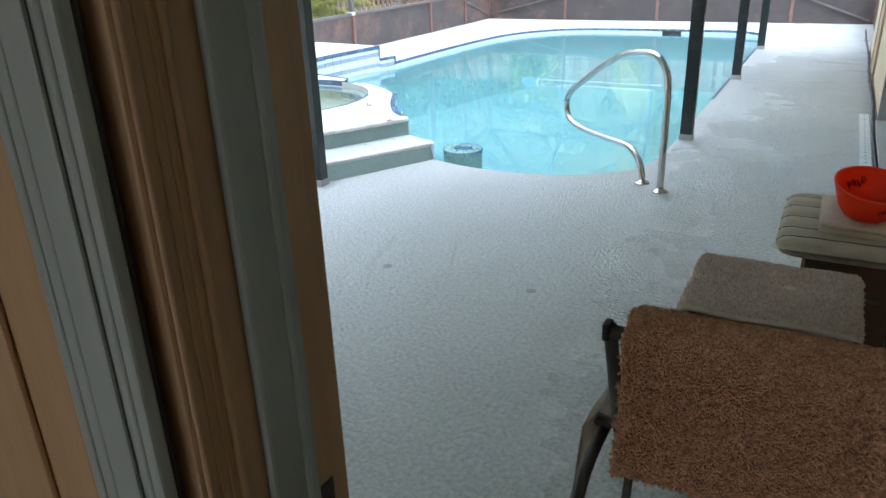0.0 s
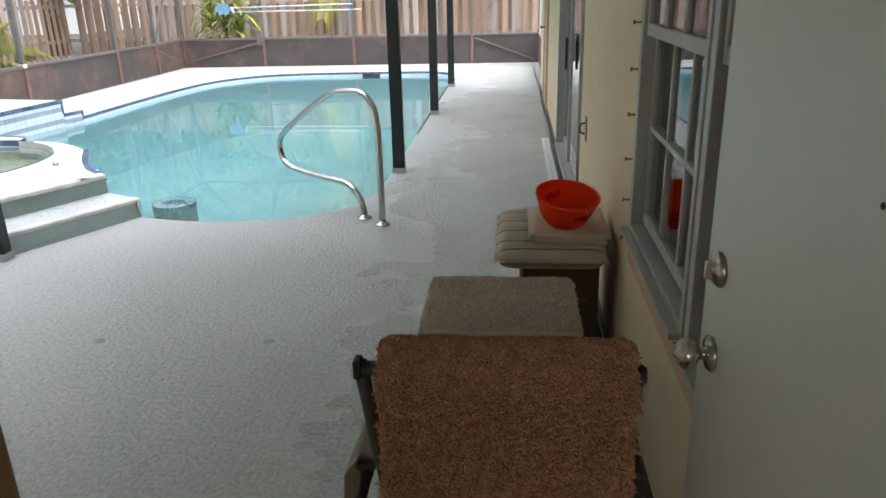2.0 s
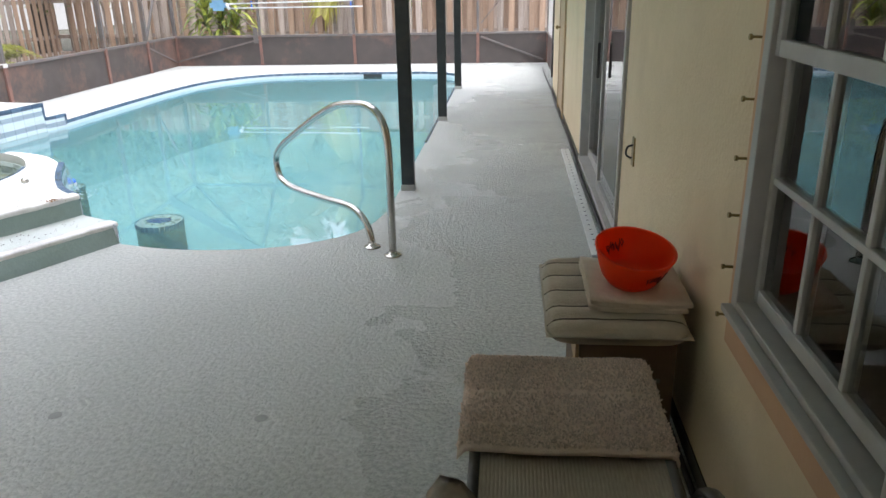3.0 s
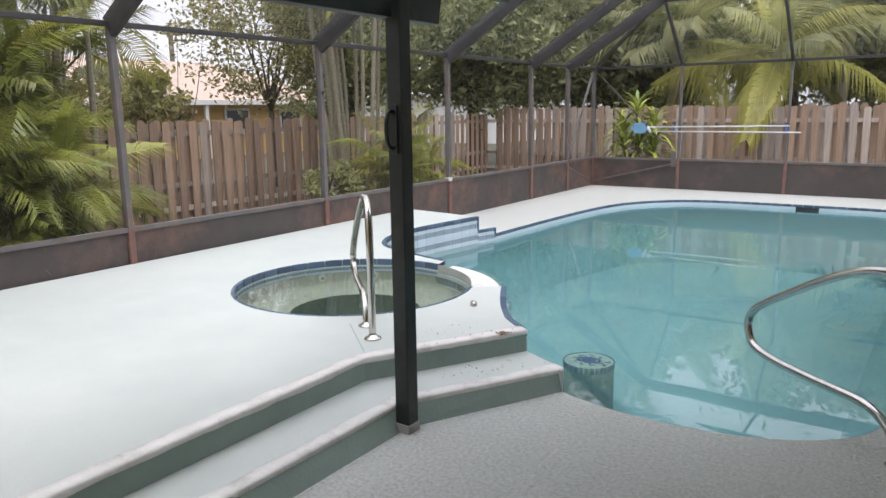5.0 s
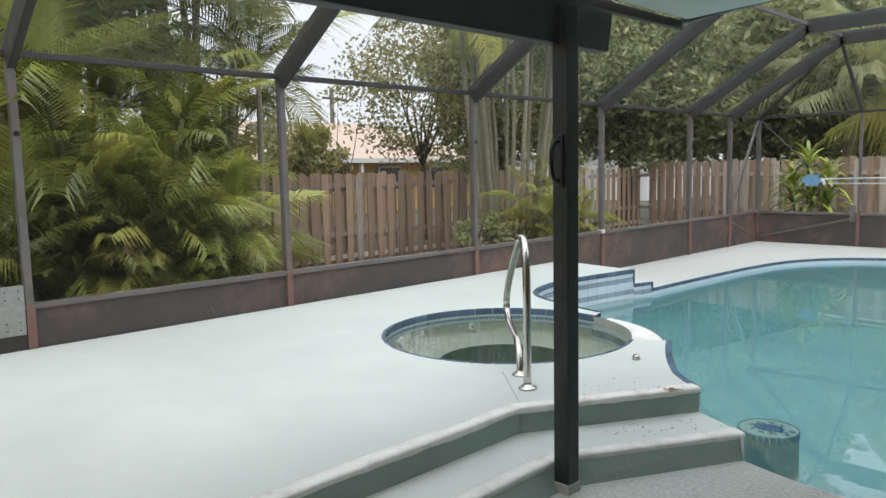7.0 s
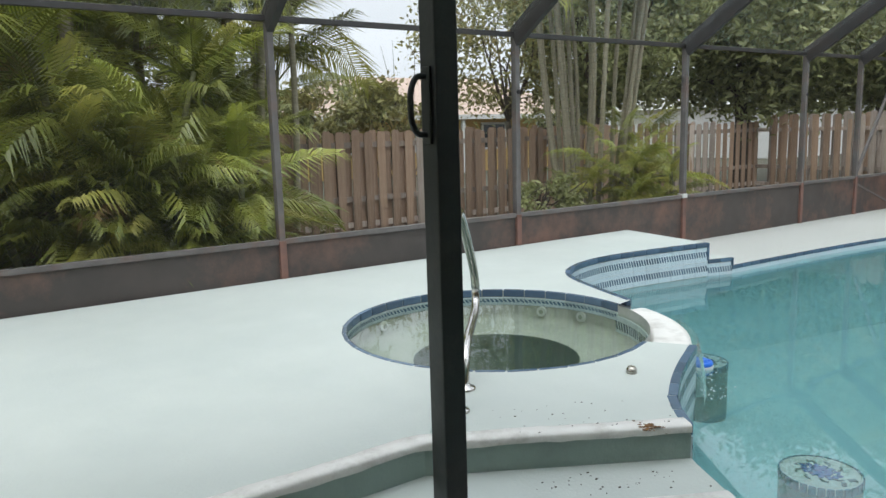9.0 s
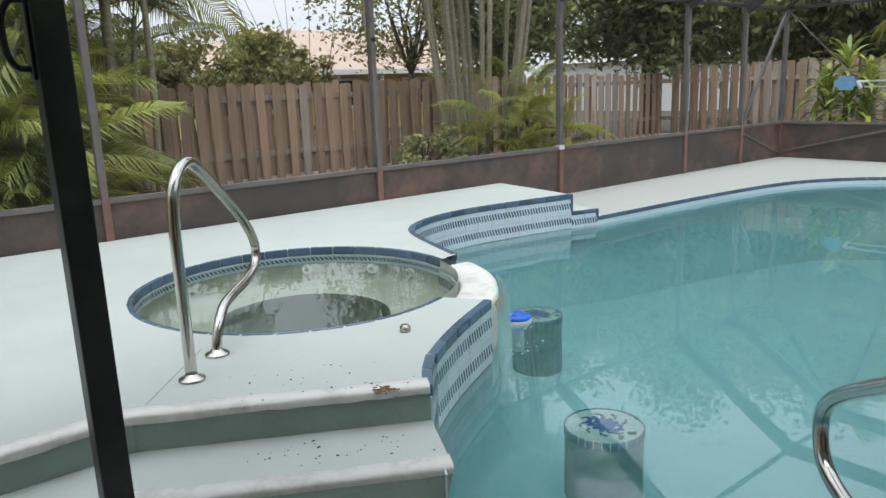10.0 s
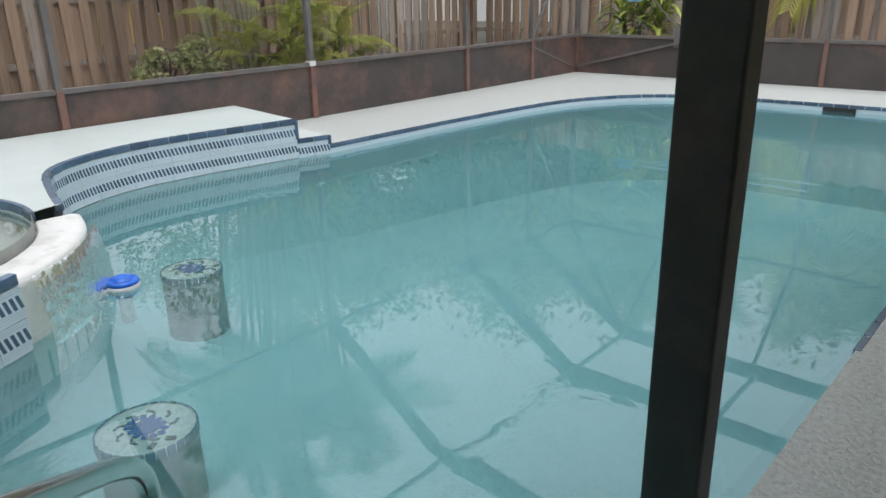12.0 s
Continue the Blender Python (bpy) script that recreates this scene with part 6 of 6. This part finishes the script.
def dracaena(x, y, seed):
    rnd = random.Random(seed)
    e = thing("dracaena", "yellow-green striped dracaena plant behind the screen", "plant", (x, y, -0.12))
    bm = BM()
    me_leaf = BM()
    n = 7
    L, W = 0.86, 0.075
    va = []
    for k in range(n):
        t = k / (n - 1)
        w = W * math.sin(math.pi * (0.12 + 0.88 * t)) ** 0.8 * 0.5 + 0.002
        p = Vector((L * t * (1 - 0.25 * t), 0, L * (0.25 * t - 0.55 * t * t)))
        va.append([me_leaf.verts.new(p + Vector((0, -w, 0.25 * w))), me_leaf.verts.new(p), me_leaf.verts.new(p + Vector((0, w, 0.25 * w)))])
    for a, b in zip(va, va[1:]):
        me_leaf.faces.new((a[0], a[1], b[1], b[0]))
        me_leaf.faces.new((a[1], a[2], b[2], b[1]))
    me = bpy.data.meshes.new("leaf")
    me_leaf.to_mesh(me)
    me_leaf.free()
    m1 = with_mat(me, mat("lime_dracaena_leaf", (0.52, 0.52, 0.10), 0.4, second=(0.30, 0.38, 0.07), scale=4, per_object=0.35, trans=0.25))
    m2 = with_mat(me, mat("green_dracaena_leaf", (0.24, 0.32, 0.08), 0.4, second=(0.14, 0.22, 0.05), scale=4, per_object=0.3, trans=0.25))
    for s, (sx, sy, h) in enumerate(((0, 0, 1.62), (0.34, 0.1, 1.30), (-0.34, 0.05, 1.22), (0.14, -0.2, 1.0), (-0.20, -0.2, 0.90), (0.42, -0.1, 0.85))):
        bm = BM()
        tube(bm, [(x + sx * 0.5, y + sy * 0.5, -0.12), (x + sx, y + sy, h)], 0.02, 7)
        part("stem", bm, M_CANE, e)
        for k in range(30):
            ob = new("leaf", m1 if rnd.random() < 0.6 else m2)
            ob.parent = e
            ob.matrix_parent_inverse = e.matrix_basis.inverted()
            ob.matrix_basis = Matrix.Translation((x + sx, y + sy, h - 0.3 + 0.01 * k)) @ pose(0, 0, 0, 0, 0, k * 137.5) @ pose(0, 0, 0, 0, -(-15 + 2.8 * k + rnd.uniform(-8, 8)), 0) @ Matrix.Diagonal((1, 1, 1, 1))


dracaena(-6.45, 17.0, 71)

# ---- neighbour's house ----
hs = thing("neighbour_house", "single-storey yellow stucco house with a pinkish tile roof", "house", (-27, 19, -0.12))
M_YELLOW = mat("yellow_stucco", (0.62, 0.42, 0.17), 0.85, second=(0.56, 0.38, 0.15), scale=1, bump=0.3, bump_scale=20)
M_ROOF = mat("pinkish_roof_tile", (0.50, 0.38, 0.31), 0.85, second=(0.41, 0.31, 0.25), scale=3, stretch=(1, 6, 1), bump=0.6, bump_scale=10)
bm = boxes((-33, -25.2, 12.6, 27.0, -0.12, 2.2))
part("wall", bm, M_YELLOW, hs)
bm = BM()
b4 = [(-33.6, 12.0, 2.15), (-24.4, 12.0, 2.15), (-24.4, 27.6, 2.15), (-33.6, 27.6, 2.15)]
r2 = [(-29, 16.2, 3.9), (-29, 23.4, 3.9)]
v4, v2 = [bm.verts.new(p) for p in b4], [bm.verts.new(p) for p in r2]
for f in ((v4[0], v4[1], v2[0]), (v4[1], v4[2], v2[1], v2[0]), (v4[2], v4[3], v2[1]), (v4[3], v4[0], v2[0], v2[1]), (v4[3], v4[2], v4[1], v4[0])):
    bm.faces.new(f)
roof = part("roof", bm, M_ROOF, hs)
bm = boxes((-24.45, -24.38, 12.0, 27.6, 1.98, 2.16))
part("fascia", bm, M_WHITE, roof, "pale fascia board")
for y in (15.2, 18.2, 21.5, 24.5):
    bm = BM()
    box(bm, -25.19, -25.12, y - 0.65, y + 0.65, 0.75, 1.85, bevel=0.02)
    w = part("window", bm, M_WHITE, hs, "white framed window")
    part("pane", boxes((-25.118, -25.112, y - 0.55, y + 0.55, 0.84, 1.76)), mat("dark_window_glass", (0.03, 0.035, 0.04), 0.1, scale=2), w)
for y in (17.0, 19.5):
    bm = BM()
    box(bm, -24.62, -24.48, y - 0.07, y + 0.07, -0.12, 2.15, bevel=0.01)
    part("porch_post", bm, M_WHITE, hs, "white porch post")
h2 = thing("far_house", "pale single-storey house glimpsed through the trees", "house", (-26, 36, -0.12))
bm = boxes((-30, -20, 34, 42, -0.12, 2.4))
part("wall", bm, M_WHITE, h2)
bm = BM()
v4, v2 = [bm.verts.new(p) for p in ((-30.5, 33.5, 2.35), (-19.5, 33.5, 2.35), (-19.5, 42.5, 2.35), (-30.5, 42.5, 2.35))], [bm.verts.new(p) for p in ((-27, 38, 3.9), (-23, 38, 3.9))]
for f in ((v4[0], v4[1], v2[1], v2[0]), (v4[1], v4[2], v2[1]), (v4[2], v4[3], v2[0], v2[1]), (v4[3], v4[0], v2[0]), (v4[3], v4[2], v4[1], v4[0])):
    bm.faces.new(f)
part("roof", bm, M_WINFRAME, h2)
e = thing("utility_pole", "slim wooden utility pole beyond the neighbour's house", "utility pole", (-34, 25, -0.12))
bm = BM()
tube(bm, [(-34, 25, -0.12), (-34, 25, 6.2)], 0.12, 8)
part("mast", bm, M_TREEBARK, e)
bm = boxes((-34.06, -33.94, 24.4, 25.6, 5.6, 5.72))
part("crossarm", bm, M_TREEBARK, e)

# grey panel of the screen door
e = thing("screen_door", "grey metal screen door panel in the enclosure", "screen door", (XS, 2.2, RZ), kind="structure")
bm = BM()
box(bm, XS + 0.031, XS + 0.05, 2.26, 2.52, 0.40, 0.78, bevel=0.004)
part("plate", bm, mat("grey_riveted_plate", (0.34, 0.34, 0.32), 0.5, second=(0.26, 0.26, 0.25), scale=20), e)
bm = BM()
for y in (2.30, 2.39, 2.48):
    for z in (0.44, 0.50, 0.68, 0.74):
        tube(bm, [(XS + 0.05, y, z), (XS + 0.054, y, z)], 0.006, 6)
part("rivet_rows", bm, M_BLACK, e)
# white painted collar on one upright
e = thing("post_collar", "white tape collar around an enclosure upright", "collar", (XS, 10.38, KICK))
bm = BM()
box(bm, XS - 0.047, XS + 0.047, 10.338, 10.422, KICK - 0.025, KICK + 0.032, bevel=0.004)
part("band", bm, M_WHITE, e)
for y in (2.56, 7.58, 13.15):
    bm = BM()
    tube(bm, [(XS + 0.025, y, 1.92), (XS + 0.05, y, 1.92)], 0.022, 10)
    part("knob", bm, M_BLACK, enc, "small black knob")

# ---- pieces: fence boards ----
def board_mesh(h, w, seed, m):
    """A dog-eared fence board with worn edges, foot at the origin, face towards +x."""
    rnd = random.Random(seed)
    bm = BM()
    c = w * 0.22
    out = [(-w / 2, 0), (w / 2, 0), (w / 2, h - c), (w / 2 - c, h), (-w / 2 + c, h), (-w / 2, h - c)]
    th = 0.016
    bend = rnd.uniform(-0.012, 0.012)
    fr = [bm.verts.new((th / 2 + bend * (z / h) ** 2, y + rnd.uniform(-.002, .002), z)) for y, z in out]
    bk = [bm.verts.new((-th / 2 + bend * (z / h) ** 2, v.co.y, z)) for v, (y, z) in zip(fr, out)]
    bm.faces.new(fr)
    bm.faces.new(bk[::-1])
    for k in range(6):
        bm.faces.new((fr[k], bk[k], bk[(k + 1) % 6], fr[(k + 1) % 6]))
    bmesh.ops.recalc_face_normals(bm, faces=bm.faces[:])
    me = bpy.data.meshes.new("board")
    bm.to_mesh(me)
    bm.free()
    me.materials.append(m)
    return me


BOARDS = [board_mesh(1.76 + 0.02 * (k % 3), 0.138, k, M_WOOD) for k in range(6)]
BOARDS_PALE = [board_mesh(1.74 + 0.03 * (k % 3), 0.138, k + 10, M_WOODPALE) for k in range(6)]


def fence(name, label, start, end, pale, seed, pitch=0.24, sink=0.0):
    """A shadow-box fence: boards staggered on both sides of three rails."""
    rnd = random.Random(seed)
    a, b = Vector(start), Vector(end)
    n = int((b - a).length / pitch)
    d = (b - a).normalized()
    inward = Vector((-d.y, d.x, 0))
    e = thing(name, label, "fence", (a + b) / 2 + Vector((0, 0, -0.12)), "garden fences")
    ang = math.degrees(math.atan2(inward.y, inward.x))
    for z in (0.12, 0.52, 1.36):
        bm = BM()
        bar(bm, a + Vector((0, 0, z)), b + Vector((0, 0, z)), 0.04, 0.085)
        part("rail", bm, M_WOODPALE, e)
    k = 0.0
    while k < (b - a).length:
        bm = BM()
        p = a + d * k
        box(bm, p.x - 0.045, p.x + 0.045, p.y - 0.045, p.y + 0.045, -0.12, 1.55, bevel=0.006)
        part("fence_post", bm, M_WOOD, e)
        k += 2.4
    for side_, off in ((1, 0.0), (-1, pitch / 2)):
        for i in range(n):
            s = i * pitch + off + rnd.uniform(-0.008, 0.008)
            p = a + d * s + inward * side_ * 0.036
            mesh = rnd.choice(BOARDS_PALE if rnd.random() < pale(s) else BOARDS)
            ob = new("board", mesh)
            ob.parent = e
            ob.matrix_parent_inverse = e.matrix_basis.inverted()
            ob.matrix_basis = Matrix.Translation((p.x, p.y, -0.09 - sink + rnd.uniform(-0.02, 0.02))) @ pose(0, 0, 0, rnd.uniform(-0.8, 0.8), 0, ang + rnd.uniform(-1.5, 1.5))
    return e


FX_, FYB = -11.2, 18.3
fence("wood_fence", "weathered brown shadow-box wooden fence along the garden side", (FX_, FYB, 0), (FX_, -3.0, 0), lambda s: 0.92 if 1.6 < s < 3.0 else (0.4 if s < 1.6 else 0.04), 81, sink=0.13)
fence("wood_fence", "weathered reddish wooden fence behind the pool with bleached boards", (3.0, FYB, 0), (FX_ + 0.05, FYB, 0), lambda s: 0.45, 82)

# ---- pieces: tiles ----
TW, TH = 0.168, 0.154


def tile_mesh():
    """A white glazed tile with a row of slanted blue dashes. Stands on its lower edge, face towards +y."""
    bm = BM()
    g = 0.0022
    box(bm, -TW / 2 + g, TW / 2 - g, -0.002, 0.007, g, TH - g)

    def quad(pts, idx):
        f = bm.faces.new([bm.verts.new((x, 0.0076, z)) for x, z in pts])
        f.material_index = idx
        f.normal_update()
        if f.normal.y < 0:
            f.normal_flip()
    n = 5
    for k in range(n):
        x = -TW / 2 + (k + 0.32) * TW / n
        quad([(x - 0.012, 0.052), (x + 0.008, 0.052), (x + 0.028, 0.114), (x + 0.008, 0.114)], 1)
    for z in (0.018, 0.030, 0.042, 0.128, 0.140):
        quad([(-TW / 2 + 0.004, z), (TW / 2 - 0.004, z), (TW / 2 - 0.004, z + 0.0022), (-TW / 2 + 0.004, z + 0.0022)], 2)
    me = bpy.data.meshes.new("tile")
    bm.to_mesh(me)
    bm.free()
    for m in (M_TILE, M_TILEBLUE, mat("pale_blue_glaze", (0.45, 0.55, 0.64), 0.25, scale=9)):
        me.materials.append(m)
    return me


def cap_mesh(h, depth):
    bm = BM()
    g = 0.0035
    box(bm, -TW / 2 + g, TW / 2 - g, -depth, 0.010, 0, h, bevel=0.005)
    me = bpy.data.meshes.new("cap_tile")
    bm.to_mesh(me)
    bm.free()
    me.materials.append(M_TILEBLUE)
    return me


TILE = tile_mesh()
CAP, CAPLOW = cap_mesh(0.05, 0.035), cap_mesh(0.042, 0.02)


def stations(pts, pitch):
    """Evenly spaced places along a line, with its heading."""
    P = [Vector((p[0], p[1], 0)) for p in pts]
    total = sum((b - a).length for a, b in zip(P, P[1:]))
    n = max(1, round(total / pitch))
    step_ = total / n
    out, want, run = [], step_ / 2, 0.0
    for a, b in zip(P, P[1:]):
        L = (b - a).length
        while want <= run + L and len(out) < n:
            out.append((a.lerp(b, (want - run) / L), math.degrees(math.atan2(b.y - a.y, b.x - a.x))))
            want += step_
        run += L
    return out, step_ / pitch


def lay(parent, mesh, name, pts, z, off=0.0):
    places, sx = stations(pts, TW)
    for p, ang in places:
        ob = new(name, mesh)
        ob.parent = parent
        ob.matrix_parent_inverse = parent.matrix_basis.inverted()
        n = Vector((-math.sin(radians(ang)), math.cos(radians(ang)), 0))
        ob.matrix_basis = Matrix.Translation((p.x + n.x * off, p.y + n.y * off, z)) @ pose(0, 0, 0, 0, 0, ang) @ Matrix.Diagonal((sx, 1, 1, 1))


for line in (tile_far, tile_near):
    lay(raised, CAP, "cap_tile", line, RZ - 0.046)
    for r in range(2):
        lay(raised, TILE, "tile", line, RZ - 0.05 - TH * (r + 1))
spa_line = arc(*SPA, SPA_R - 0.002, 79, 384, 90)
CAPSPA, BAND = cap_mesh(0.056, 0.02), TILE.copy()
for v in BAND.vertices:
    v.co.z *= 0.40
lay(spa, CAPSPA, "cap_tile", spa_line, RZ - 0.053)
lay(spa, BAND, "tile", spa_line, RZ - 0.056 - TH * 0.40)
lay(spa, TILE, "tile", arc(*SPA, SPA_R - 0.004, 24, 80, 20), 0.20 - TH)
lay(step, TILE, "tile", [(-2.87, 4.965), (-2.505, 4.745)], SZ - TH)
lay(step, TILE, "tile", [(-2.87, 4.965), (-2.505, 4.745)], SZ - 2 * TH)
lay(lowstep, CAPLOW, "cap_tile", [(-5.72, 9.44), (-5.80, 9.12)], 0.09 - 0.038)
lay(lowstep, TILE, "tile", [(-5.72, 9.44), (-5.80, 9.12)], 0.09 - 0.042 - TH)
lay(basin, CAPLOW, "cap_tile", right_edge + far_edge, -0.0385)
for (px, py), z0, z1 in ((tile_far[0], 0.094, RZ + 0.002), (far_edge[-1], 0.005, 0.092)):
    bm = BM()
    box(bm, px - 0.03, px + 0.014, py - 0.016, py + 0.016, z0, z1, bevel=0.004)
    part("cap_tile", bm, M_TILEBLUE, raised)
